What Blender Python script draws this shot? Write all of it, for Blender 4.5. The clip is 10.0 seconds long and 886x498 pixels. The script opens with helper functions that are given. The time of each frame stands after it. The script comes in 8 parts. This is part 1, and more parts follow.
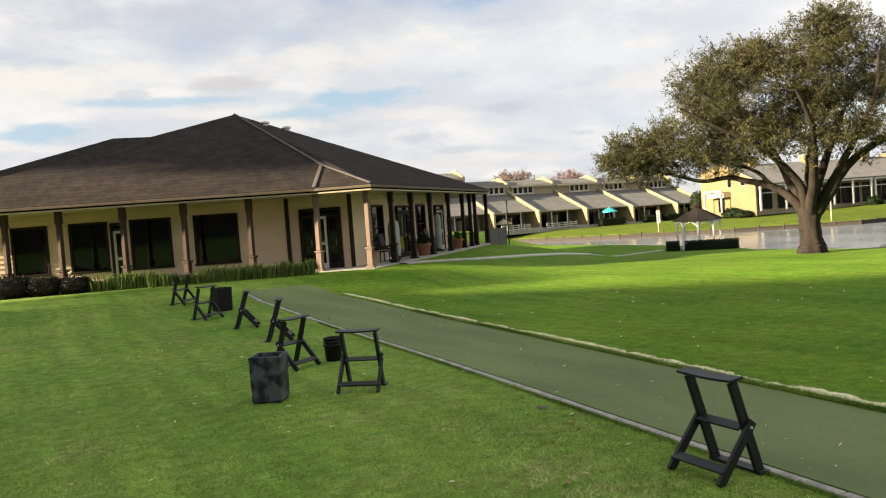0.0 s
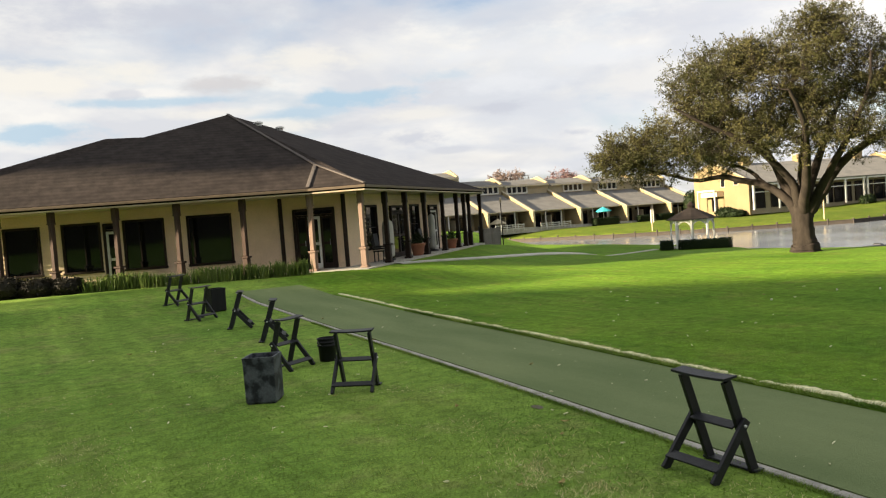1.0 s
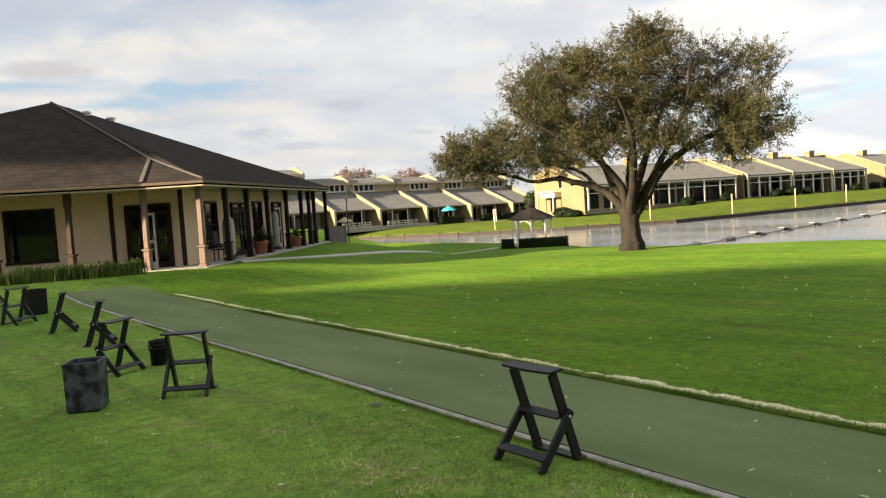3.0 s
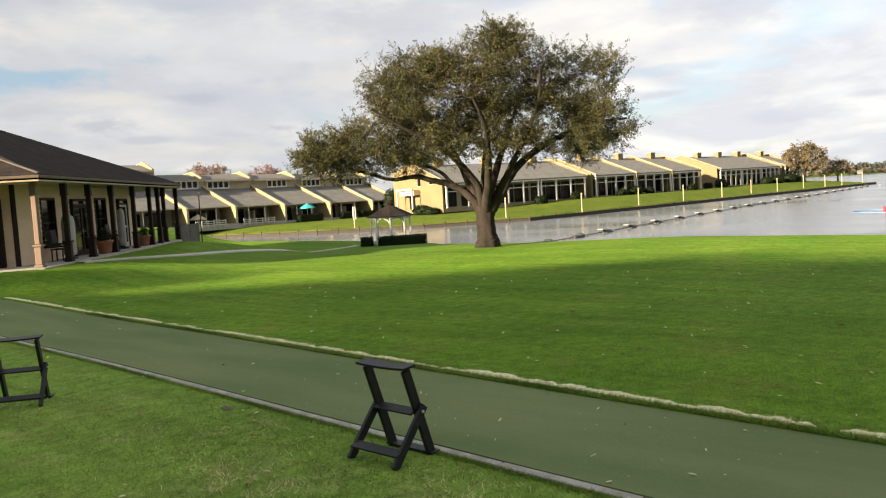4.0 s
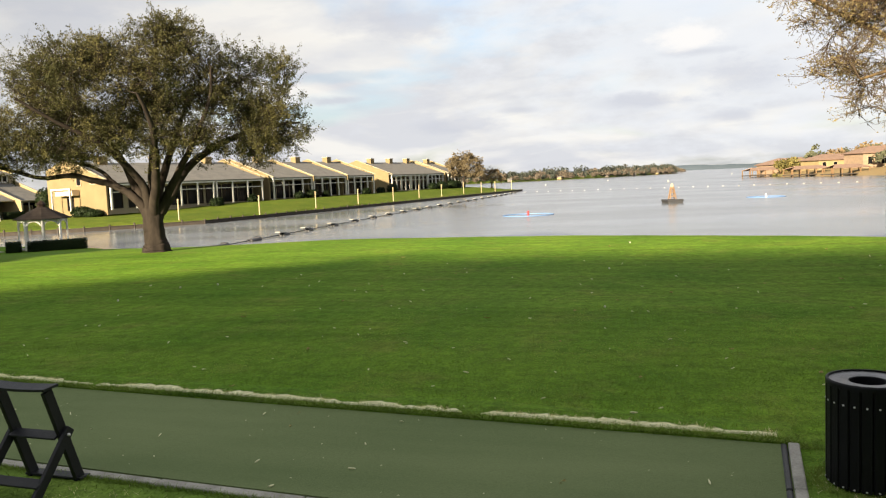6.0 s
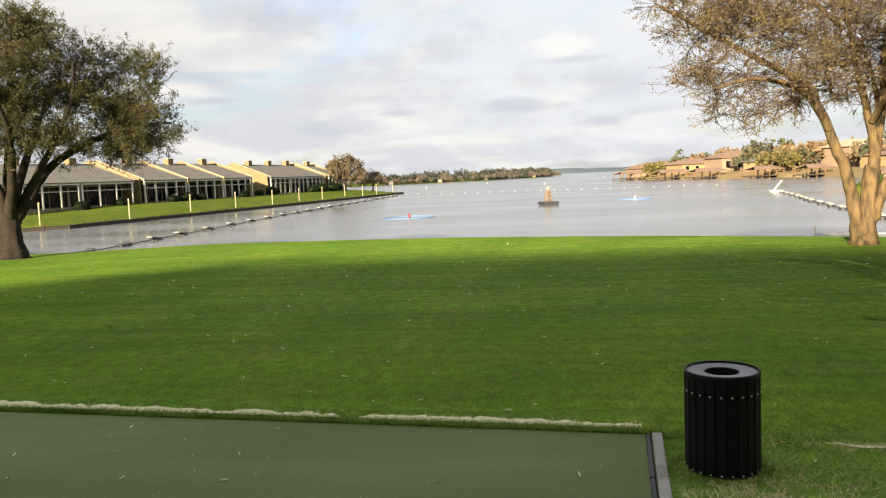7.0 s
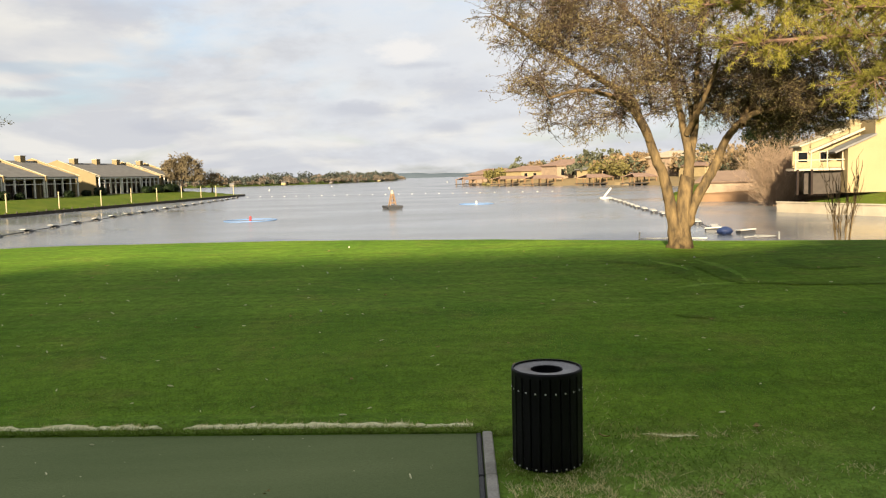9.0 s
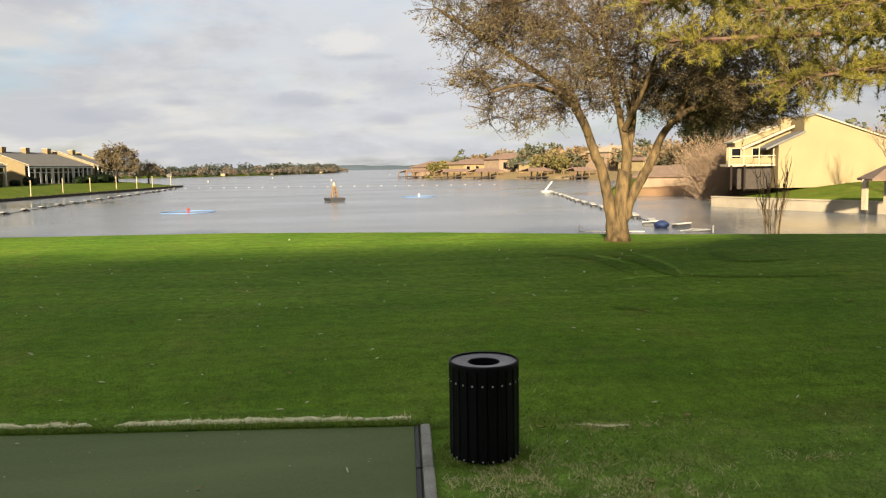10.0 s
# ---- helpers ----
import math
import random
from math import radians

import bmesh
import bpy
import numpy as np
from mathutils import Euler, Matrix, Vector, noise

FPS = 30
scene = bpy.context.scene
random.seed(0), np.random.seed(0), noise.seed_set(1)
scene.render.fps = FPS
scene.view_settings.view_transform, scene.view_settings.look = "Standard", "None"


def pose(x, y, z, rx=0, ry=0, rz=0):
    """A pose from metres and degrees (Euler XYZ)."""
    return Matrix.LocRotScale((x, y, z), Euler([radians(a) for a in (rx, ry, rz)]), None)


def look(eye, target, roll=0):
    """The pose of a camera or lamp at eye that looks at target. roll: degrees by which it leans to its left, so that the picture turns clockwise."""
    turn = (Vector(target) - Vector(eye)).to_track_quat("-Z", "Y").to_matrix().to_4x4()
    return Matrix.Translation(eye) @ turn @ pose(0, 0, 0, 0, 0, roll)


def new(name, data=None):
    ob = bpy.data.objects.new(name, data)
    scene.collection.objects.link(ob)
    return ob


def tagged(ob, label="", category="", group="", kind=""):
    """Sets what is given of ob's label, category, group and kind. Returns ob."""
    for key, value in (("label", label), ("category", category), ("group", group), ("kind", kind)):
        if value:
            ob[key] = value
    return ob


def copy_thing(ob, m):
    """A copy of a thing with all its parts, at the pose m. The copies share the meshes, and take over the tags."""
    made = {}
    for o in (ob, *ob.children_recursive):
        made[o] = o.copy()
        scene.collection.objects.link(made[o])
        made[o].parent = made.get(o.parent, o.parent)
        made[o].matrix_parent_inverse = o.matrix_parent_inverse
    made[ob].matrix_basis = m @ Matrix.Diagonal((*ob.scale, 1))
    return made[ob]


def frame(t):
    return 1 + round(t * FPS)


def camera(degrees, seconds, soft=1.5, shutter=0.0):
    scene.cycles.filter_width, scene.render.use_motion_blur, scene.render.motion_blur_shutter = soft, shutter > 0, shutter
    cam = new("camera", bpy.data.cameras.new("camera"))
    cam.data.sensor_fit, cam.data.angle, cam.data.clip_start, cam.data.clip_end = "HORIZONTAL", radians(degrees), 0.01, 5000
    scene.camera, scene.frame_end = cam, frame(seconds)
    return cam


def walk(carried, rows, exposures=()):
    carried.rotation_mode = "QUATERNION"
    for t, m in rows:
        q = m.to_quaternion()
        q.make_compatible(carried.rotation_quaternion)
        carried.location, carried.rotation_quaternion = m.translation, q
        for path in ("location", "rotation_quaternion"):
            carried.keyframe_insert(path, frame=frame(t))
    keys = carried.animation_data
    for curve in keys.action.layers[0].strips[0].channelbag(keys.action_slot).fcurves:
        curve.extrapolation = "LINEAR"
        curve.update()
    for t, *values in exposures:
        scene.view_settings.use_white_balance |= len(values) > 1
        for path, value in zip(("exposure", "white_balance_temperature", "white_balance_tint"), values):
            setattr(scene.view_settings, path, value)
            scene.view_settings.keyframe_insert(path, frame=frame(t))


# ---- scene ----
cam = camera(58.02, 10.0, 1.2)
PATH = [
    (0, 0.000, -0.000, 2.311, 87.779, 4.173, -28.277),
    (0.5, 0.002, 0.010, 2.310, 87.769, 4.342, -28.396),
    (1, 0.009, 0.009, 2.307, 87.743, 4.317, -28.700),
    (1.5, 0.015, -0.001, 2.309, 87.753, 4.131, -29.614),
    (2, 0.032, -0.012, 2.308, 87.708, 4.065, -31.723),
    (2.5, 0.065, -0.026, 2.307, 87.290, 3.924, -35.211),
    (4, 0.136, -0.094, 2.300, 86.041, 3.525, -49.645),
    (4.5, 0.168, -0.114, 2.292, 85.657, 3.429, -54.806),
    (5, 0.183, -0.148, 2.296, 85.397, 3.150, -60.682),
    (5.5, 0.176, -0.195, 2.305, 85.207, 2.819, -66.934),
    (6, 0.169, -0.248, 2.315, 85.023, 2.506, -72.372),
    (7.5, 0.209, -0.320, 2.307, 84.832, 2.315, -84.084),
    (8, 0.228, -0.342, 2.303, 84.867, 2.017, -86.834),
    (8.5, 0.251, -0.376, 2.293, 84.944, 1.864, -89.385),
    (9, 0.266, -0.405, 2.286, 84.756, 1.456, -91.875),
    (9.5, 0.286, -0.424, 2.286, 84.362, 1.041, -94.182),
    (10, 0.265, -0.444, 2.289, 84.149, 0.958, -95.952),
]
walk(cam, [(t, pose(*p)) for t, *p in PATH], [(0.0, 2.16), (2.5, 2.12), (4.0, 1.98), (5.5, 1.86), (8.5, 1.78), (10.0, 1.53)])

# ---- light: low sun from behind, broken cloud ----
SUN_TRAVEL = Vector((0.95, -0.215, -0.30)).normalized()
sun_data = bpy.data.lights.new("sun", "SUN")
sun_data.energy, sun_data.angle, sun_data.color = 5.0, radians(1.5), (1.0, 0.815, 0.565)
sun = new("sun", sun_data)
sun.matrix_world = look((0, 0, 40), Vector((0, 0, 40)) + SUN_TRAVEL)

world = bpy.data.worlds.new("sky")
scene.world = world
world.use_nodes = True
wn, wl = world.node_tree.nodes, world.node_tree.links
wn.clear()


def wnode(kind, **values):
    n = wn.new(kind)
    for k, v in values.items():
        n.inputs[k].default_value = v
    return n


w_out = wn.new("ShaderNodeOutputWorld")
w_bg = wnode("ShaderNodeBackground", Strength=0.31)
w_sky = wn.new("ShaderNodeTexSky")
w_sky.sky_type, w_sky.sun_disc = "NISHITA", False
w_sky.sun_elevation = math.asin(-SUN_TRAVEL.z)
w_sky.sun_rotation = math.atan2(-SUN_TRAVEL.x, -SUN_TRAVEL.y)
w_sky.altitude, w_sky.air_density, w_sky.dust_density = 0, 1.0, 2.0
w_gain = wn.new("ShaderNodeVectorMath")
w_gain.operation = "MULTIPLY"
w_gain.inputs[1].default_value = (0.150, 0.163, 0.185)
wl.new(w_sky.outputs[0], w_gain.inputs[0])
w_co = wn.new("ShaderNodeTexCoord")
w_sep = wn.new("ShaderNodeSeparateXYZ")
wl.new(w_co.outputs["Generated"], w_sep.inputs[0])


def wmath(op, a, b=None):
    n = wn.new("ShaderNodeMath")
    n.operation = op
    for k, v in enumerate((a, b)):
        if v is None:
            continue
        if isinstance(v, (int, float)):
            n.inputs[k].default_value = v
        else:
            wl.new(v, n.inputs[k])
    return n.outputs[0]


# cloud layers lie on a flat deck: direction divided by its height
w_h = wmath("ADD", wmath("MAXIMUM", w_sep.outputs[2], 0.0), 0.20)
w_deck = wn.new("ShaderNodeCombineXYZ")
wl.new(wmath("DIVIDE", w_sep.outputs[0], w_h), w_deck.inputs[0])
wl.new(wmath("DIVIDE", w_sep.outputs[1], w_h), w_deck.inputs[1])
w_n1 = wnode("ShaderNodeTexNoise", Scale=0.95, Detail=8.0, Roughness=0.52, Distortion=0.4)
w_n2 = wnode("ShaderNodeTexNoise", Scale=1.9, Detail=7.0, Roughness=0.5, Distortion=0.3)
wl.new(w_deck.outputs[0], w_n1.inputs["Vector"])
wl.new(w_deck.outputs[0], w_n2.inputs["Vector"])
w_cov = wn.new("ShaderNodeValToRGB")
w_cov.color_ramp.elements[0].position, w_cov.color_ramp.elements[1].position = 0.28, 0.48
wl.new(w_n1.outputs[0], w_cov.inputs[0])
w_tone = wn.new("ShaderNodeValToRGB")
w_tone.color_ramp.elements[0].position, w_tone.color_ramp.elements[1].position = 0.38, 0.58
w_tone.color_ramp.elements[0].color = (0.86, 0.84, 0.80, 1)
w_tone.color_ramp.elements[1].color = (0.66, 0.672, 0.705, 1)
wl.new(w_n2.outputs[0], w_tone.inputs[0])
w_mix = wn.new("ShaderNodeMix")
w_mix.data_type = "RGBA"
wl.new(w_cov.outputs[0], w_mix.inputs[0])
wl.new(w_gain.outputs[0], w_mix.inputs[6])
wl.new(w_tone.outputs[0], w_mix.inputs[7])
# scattered flat grey cloud below the veil
w_n3 = wnode("ShaderNodeTexNoise", Scale=2.7, Detail=7.0, Roughness=0.55, Distortion=0.2)
w_st = wn.new("ShaderNodeMapping")
w_st.inputs["Scale"].default_value = (1.0, 0.6, 1.0)
wl.new(w_deck.outputs[0], w_st.inputs[0])
wl.new(w_st.outputs[0], w_n3.inputs["Vector"])
w_low = wn.new("ShaderNodeValToRGB")
w_low.color_ramp.elements[0].position, w_low.color_ramp.elements[1].position = 0.545, 0.64
w_low.color_ramp.elements[1].color = (0.28, 0.28, 0.28, 1)
wl.new(w_n3.outputs[0], w_low.inputs[0])
w_mix2 = wn.new("ShaderNodeMix")
w_mix2.data_type = "RGBA"
w_mix2.inputs[7].default_value = (0.57, 0.58, 0.63, 1)
wl.new(w_low.outputs[0], w_mix2.inputs[0])
wl.new(w_mix.outputs[2], w_mix2.inputs[6])
# single clouds and blue gaps, by bearing and elevation in degrees, with ragged edges
w_az = wmath("MULTIPLY", wmath("ARCTAN2", w_sep.outputs[1], w_sep.outputs[0]), 180 / math.pi)
w_el = wmath("MULTIPLY", wmath("ARCSINE", w_sep.outputs[2]), 180 / math.pi)
w_rag = wnode("ShaderNodeTexNoise", Scale=15.0, Detail=8.0, Roughness=0.62)
w_flat = wn.new("ShaderNodeMapping")
w_flat.inputs["Scale"].default_value = (1.0, 1.0, 2.6)
wl.new(w_co.outputs["Generated"], w_flat.inputs[0])
wl.new(w_flat.outputs[0], w_rag.inputs["Vector"])
w_off = wmath("SUBTRACT", w_rag.outputs[0], 0.5)


def cloud(az, el, half_az, half_el, strength, soft):
    """How much of a cloud lies in a direction, 0 to its strength."""
    dx = wmath("DIVIDE", wmath("SUBTRACT", w_az, az), half_az)
    dy = wmath("DIVIDE", wmath("SUBTRACT", w_el, el), half_el)
    d = wmath("ADD", wmath("SQRT", wmath("ADD", wmath("MULTIPLY", dx, dx), wmath("MULTIPLY", dy, dy))), wmath("MULTIPLY", w_off, 2.6))
    r = wn.new("ShaderNodeMapRange")
    r.interpolation_type = "SMOOTHSTEP"
    r.inputs["From Min"].default_value, r.inputs["From Max"].default_value = 1.15, 1.15 - soft
    r.inputs["To Min"].default_value, r.inputs["To Max"].default_value = 0.0, strength
    wl.new(d, r.inputs[0])
    return r.outputs[0]


def over(below, color, group):
    """Lay one kind of cloud over the sky so far; color is an output or an RGB."""
    total = None
    for c in group:
        m = cloud(*c)
        total = m if total is None else wmath("MAXIMUM", total, m)
    mix = wn.new("ShaderNodeMix")
    mix.data_type = "RGBA"
    wl.new(total, mix.inputs[0])
    wl.new(below, mix.inputs[6])
    if isinstance(color, tuple):
        mix.inputs[7].default_value = (*color, 1)
    else:
        wl.new(color, mix.inputs[7])
    return mix.outputs[2]


w_top = over(w_mix2.outputs[2], (0.66, 0.69, 0.74), [(54, 9.0, 15.0, 9.0, 0.6, 1.1)])
w_top = over(w_top, (0.80, 0.825, 0.86), [(-4, 9.0, 24.0, 10.0, 0.75, 1.1)])
w_top = over(w_top, (0.44, 0.59, 0.71), [(66.5, 8.9, 5.2, 0.8, 0.95, 0.9), (70.5, 8.0, 4.0, 0.7, 0.7, 0.9), (80.5, 9.1, 7.0, 0.38, 0.75, 0.9), (87.3, 7.2, 3.8, 0.8, 0.85, 0.9), (60.5, 9.9, 3.0, 0.5, 0.4, 0.9), (25.0, 7.4, 5.0, 0.5, 0.4, 0.9), (33.0, 6.2, 5.0, 0.6, 0.3, 0.9)])
w_top = over(w_top, (0.85, 0.815, 0.745), [(88.0, 10.6, 5.0, 1.3, 0.95, 1.0), (83.5, 11.2, 4.6, 1.0, 0.85, 1.0), (76.5, 8.3, 4.0, 0.45, 0.8, 1.0), (70.0, 11.6, 5.0, 1.1, 0.8, 1.0), (72.5, 7.2, 4.5, 0.6, 0.8, 1.0), (62, 7.4, 5, 0.6, 0.7, 1.0), (46, 8.5, 6, 1.6, 0.5, 1.0), (58, 4.0, 9, 0.9, 0.5, 1.0), (30, 9.5, 7, 1.5, 0.4, 1.0)])
w_top = over(w_top, (0.78, 0.79, 0.81), [(56.0, 9.2, 6.0, 0.9, 0.65, 1.0), (58.5, 11.3, 4.5, 0.8, 0.6, 1.0), (50, 10.5, 6, 1.0, 0.6, 1.0)])
w_top = over(w_top, (0.56, 0.58, 0.645), [(80.5, 14.6, 12.0, 2.3, 0.9, 1.3), (66, 14.4, 7, 1.6, 0.6, 1.1), (54, 13.6, 8, 1.2, 0.4, 1.1), (57.3, 7.5, 3.2, 0.5, 0.8, 0.9), (63.0, 5.85, 2.6, 0.7, 0.75, 0.8), (51.5, 5.25, 1.6, 0.35, 0.7, 0.7), (60, 4.75, 1.9, 0.3, 0.6, 0.8), (82.3, 9.6, 1.2, 0.4, 0.5, 0.7), (20, 10.8, 6, 1.4, 0.6, 1.0), (42, 12.5, 7, 1.4, 0.5, 1.0),
    (3.0, 4.75, 3.8, 0.6, 0.7, 1.0), (-2.6, 6.1, 3.4, 1.5, 0.6, 1.0), (-2.3, 3.35, 2.0, 0.6, 0.6, 0.9), (16.6, 3.7, 3.6, 0.7, 0.6, 0.9), (24.7, 5.8, 2.6, 0.36, 0.7, 1.0), (12.1, 4.6, 1.4, 0.3, 0.5, 1.0), (-0.3, 7.75, 3.0, 0.35, 0.5, 1.0)])
w_top = over(w_top, (0.62, 0.60, 0.60), [(75.8, 10.15, 3.6, 0.65, 0.85, 0.9)])
w_top = over(w_top, (0.93, 0.90, 0.87), [(0.2, 8.8, 2.6, 1.0, 0.8, 0.8)])
# sky dimmed by bearing, both ways from +x, to offset the exposure change
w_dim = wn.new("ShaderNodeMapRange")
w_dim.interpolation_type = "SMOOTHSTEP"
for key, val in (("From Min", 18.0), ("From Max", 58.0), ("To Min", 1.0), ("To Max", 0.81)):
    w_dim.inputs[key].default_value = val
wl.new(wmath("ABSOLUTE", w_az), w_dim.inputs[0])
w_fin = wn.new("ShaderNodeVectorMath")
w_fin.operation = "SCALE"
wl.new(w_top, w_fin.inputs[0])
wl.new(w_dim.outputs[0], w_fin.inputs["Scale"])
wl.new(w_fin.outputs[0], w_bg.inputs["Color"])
wl.new(w_bg.outputs[0], w_out.inputs[0])


# ---- materials ----
def material(name, color, rough=0.7, metal=0.0, second=None, scale=6.0, spread=0.5, bump=0.0, bump_scale=60.0, detail=6.0, stretch=(1, 1, 1), spec=0.5, island=0.0):
    """A procedural surface: two tones mixed by noise at a large scale, grain and bump at a fine one."""
    m = bpy.data.materials.new(name)
    m.use_nodes = True
    n, l = m.node_tree.nodes, m.node_tree.links
    b = n["Principled BSDF"]
    b.inputs["Roughness"].default_value, b.inputs["Metallic"].default_value = rough, metal
    b.inputs["Specular IOR Level"].default_value = spec
    co, mp = n.new("ShaderNodeTexCoord"), n.new("ShaderNodeMapping")
    mp.inputs["Scale"].default_value = stretch
    l.new(co.outputs["Object"], mp.inputs[0])
    big, fine = n.new("ShaderNodeTexNoise"), n.new("ShaderNodeTexNoise")
    big.inputs["Scale"].default_value, big.inputs["Detail"].default_value = scale, detail
    fine.inputs["Scale"].default_value, fine.inputs["Detail"].default_value = bump_scale, 3.0
    l.new(mp.outputs[0], big.inputs["Vector"])
    l.new(mp.outputs[0], fine.inputs["Vector"])
    ramp = n.new("ShaderNodeValToRGB")
    ramp.color_ramp.elements[0].position, ramp.color_ramp.elements[1].position = 0.5 - spread / 2, 0.5 + spread / 2
    second = second or tuple(c * 0.72 for c in color)
    ramp.color_ramp.elements[0].color, ramp.color_ramp.elements[1].color = (*second, 1), (*color, 1)
    l.new(big.outputs[0], ramp.inputs[0])
    hsv = n.new("ShaderNodeHueSaturation")
    l.new(ramp.outputs[0], hsv.inputs["Color"])
    grain = n.new("ShaderNodeMapRange")
    grain.inputs["From Min"].default_value, grain.inputs["From Max"].default_value = 0.3, 0.7
    grain.inputs["To Min"].default_value, grain.inputs["To Max"].default_value = 0.86, 1.12
    l.new(fine.outputs[0], grain.inputs[0])
    last = grain.outputs[0]
    if island:
        geo, rng, mul = n.new("ShaderNodeNewGeometry"), n.new("ShaderNodeMapRange"), n.new("ShaderNodeMath")
        rng.inputs["To Min"].default_value, rng.inputs["To Max"].default_value = 1 - island, 1 + island
        l.new(geo.outputs["Random Per Island"], rng.inputs[0])
        mul.operation = "MULTIPLY"
        l.new(rng.outputs[0], mul.inputs[0])
        l.new(last, mul.inputs[1])
        last = mul.outputs[0]
    l.new(last, hsv.inputs["Value"])
    l.new(hsv.outputs[0], b.inputs["Base Color"])
    if bump:
        bp = n.new("ShaderNodeBump")
        bp.inputs["Strength"].default_value, bp.inputs["Distance"].default_value = bump, 0.01
        l.new(fine.outputs[0], bp.inputs["Height"])
        l.new(bp.outputs[0], b.inputs["Normal"])
    return m


def foliage(name, light, dark, trans=0.35):
    """Leaves: two greens by island, some light through them."""
    m = material(name, light, 0.55, second=dark, scale=0.5, spread=0.35, island=0.26, spec=0.12)
    n, l = m.node_tree.nodes, m.node_tree.links
    b = n["Principled BSDF"]
    tr, mix = n.new("ShaderNodeBsdfTranslucent"), n.new("ShaderNodeMixShader")
    mix.inputs[0].default_value = trans
    l.new(b.inputs["Base Color"].links[0].from_socket, tr.inputs[0])
    l.new(b.outputs[0], mix.inputs[1])
    l.new(tr.outputs[0], mix.inputs[2])
    l.new(mix.outputs[0], n["Material Output"].inputs[0])
    return m


def lawn_material(name):
    m = material(name, (0.134, 0.216, 0.0275), 0.9, second=(0.074, 0.152, 0.0160), scale=0.35, spread=0.45, bump=0.5, bump_scale=42.0, spec=0.05)
    n, l = m.node_tree.nodes, m.node_tree.links
    b = n["Principled BSDF"]
    base = b.inputs["Base Color"].links[0].from_socket
    co = n.new("ShaderNodeTexCoord")
    # dry straw patches, sparse, and long soft mowing streaks
    p1 = n.new("ShaderNodeTexNoise")
    p1.inputs["Scale"].default_value, p1.inputs["Detail"].default_value, p1.inputs["Roughness"].default_value = 0.8, 8.0, 0.7
    l.new(co.outputs["Object"], p1.inputs["Vector"])
    r1 = n.new("ShaderNodeValToRGB")
    r1.color_ramp.elements[0].position, r1.color_ramp.elements[1].position = 0.52, 0.72
    r1.color_ramp.elements[1].color = (0.55, 0.55, 0.55, 1)
    l.new(p1.outputs[0], r1.inputs[0])
    mx = n.new("ShaderNodeMix")
    mx.data_type = "RGBA"
    mx.inputs[7].default_value = (0.180, 0.172, 0.054, 1)
    l.new(r1.outputs[0], mx.inputs[0])
    l.new(base, mx.inputs[6])
    mp = n.new("ShaderNodeMapping")
    mp.inputs["Scale"].default_value = (2.2, 0.16, 1)
    mp.inputs["Rotation"].default_value = (0, 0, radians(8))
    l.new(co.outputs["Object"], mp.inputs[0])
    st = n.new("ShaderNodeTexNoise")
    st.inputs["Scale"].default_value, st.inputs["Detail"].default_value = 1.0, 5.0
    l.new(mp.outputs[0], st.inputs["Vector"])
    sr = n.new("ShaderNodeMapRange")
    sr.inputs["From Min"].default_value, sr.inputs["From Max"].default_value = 0.3, 0.7
    sr.inputs["To Min"].default_value, sr.inputs["To Max"].default_value = 0.83, 1.17
    l.new(st.outputs[0], sr.inputs[0])
    fl = n.new("ShaderNodeTexNoise")
    fl.inputs["Scale"].default_value, fl.inputs["Detail"].default_value, fl.inputs["Roughness"].default_value = 4.5, 8.0, 0.78
    l.new(co.outputs["Object"], fl.inputs["Vector"])
    fr = n.new("ShaderNodeMapRange")
    fr.inputs["From Min"].default_value, fr.inputs["From Max"].default_value = 0.3, 0.7
    fr.inputs["To Min"].default_value, fr.inputs["To Max"].default_value = 0.52, 1.50
    l.new(fl.outputs[0], fr.inputs[0])
    # single tufts, light and dark
    tu = n.new("ShaderNodeTexNoise")
    tu.inputs["Scale"].default_value, tu.inputs["Detail"].default_value, tu.inputs["Roughness"].default_value = 24.0, 6.0, 0.85
    l.new(co.outputs["Object"], tu.inputs["Vector"])
    tr_ = n.new("ShaderNodeMapRange")
    tr_.inputs["From Min"].default_value, tr_.inputs["From Max"].default_value = 0.32, 0.68
    tr_.inputs["To Min"].default_value, tr_.inputs["To Max"].default_value = 0.50, 1.55
    l.new(tu.outputs[0], tr_.inputs[0])
    mt = n.new("ShaderNodeMath")
    mt.operation = "MULTIPLY"
    l.new(sr.outputs[0], mt.inputs[0])
    l.new(tr_.outputs[0], mt.inputs[1])
    mu = n.new("ShaderNodeMath")
    mu.operation = "MULTIPLY"
    l.new(mt.outputs[0], mu.inputs[0])
    l.new(fr.outputs[0], mu.inputs[1])
    hv = n.new("ShaderNodeHueSaturation")
    l.new(mx.outputs[2], hv.inputs["Color"])
    l.new(mu.outputs[0], hv.inputs["Value"])
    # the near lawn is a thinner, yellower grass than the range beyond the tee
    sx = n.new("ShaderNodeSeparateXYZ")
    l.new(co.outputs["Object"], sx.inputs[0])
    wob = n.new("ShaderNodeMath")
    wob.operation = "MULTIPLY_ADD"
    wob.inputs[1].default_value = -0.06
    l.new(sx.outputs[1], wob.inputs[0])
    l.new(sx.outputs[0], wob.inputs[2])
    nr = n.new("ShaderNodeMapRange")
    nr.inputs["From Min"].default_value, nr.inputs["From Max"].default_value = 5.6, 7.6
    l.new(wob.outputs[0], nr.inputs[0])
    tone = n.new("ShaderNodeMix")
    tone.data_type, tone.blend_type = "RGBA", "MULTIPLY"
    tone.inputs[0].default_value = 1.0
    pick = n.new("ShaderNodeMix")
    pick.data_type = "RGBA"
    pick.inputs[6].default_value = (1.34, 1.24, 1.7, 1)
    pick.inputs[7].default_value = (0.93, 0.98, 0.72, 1)
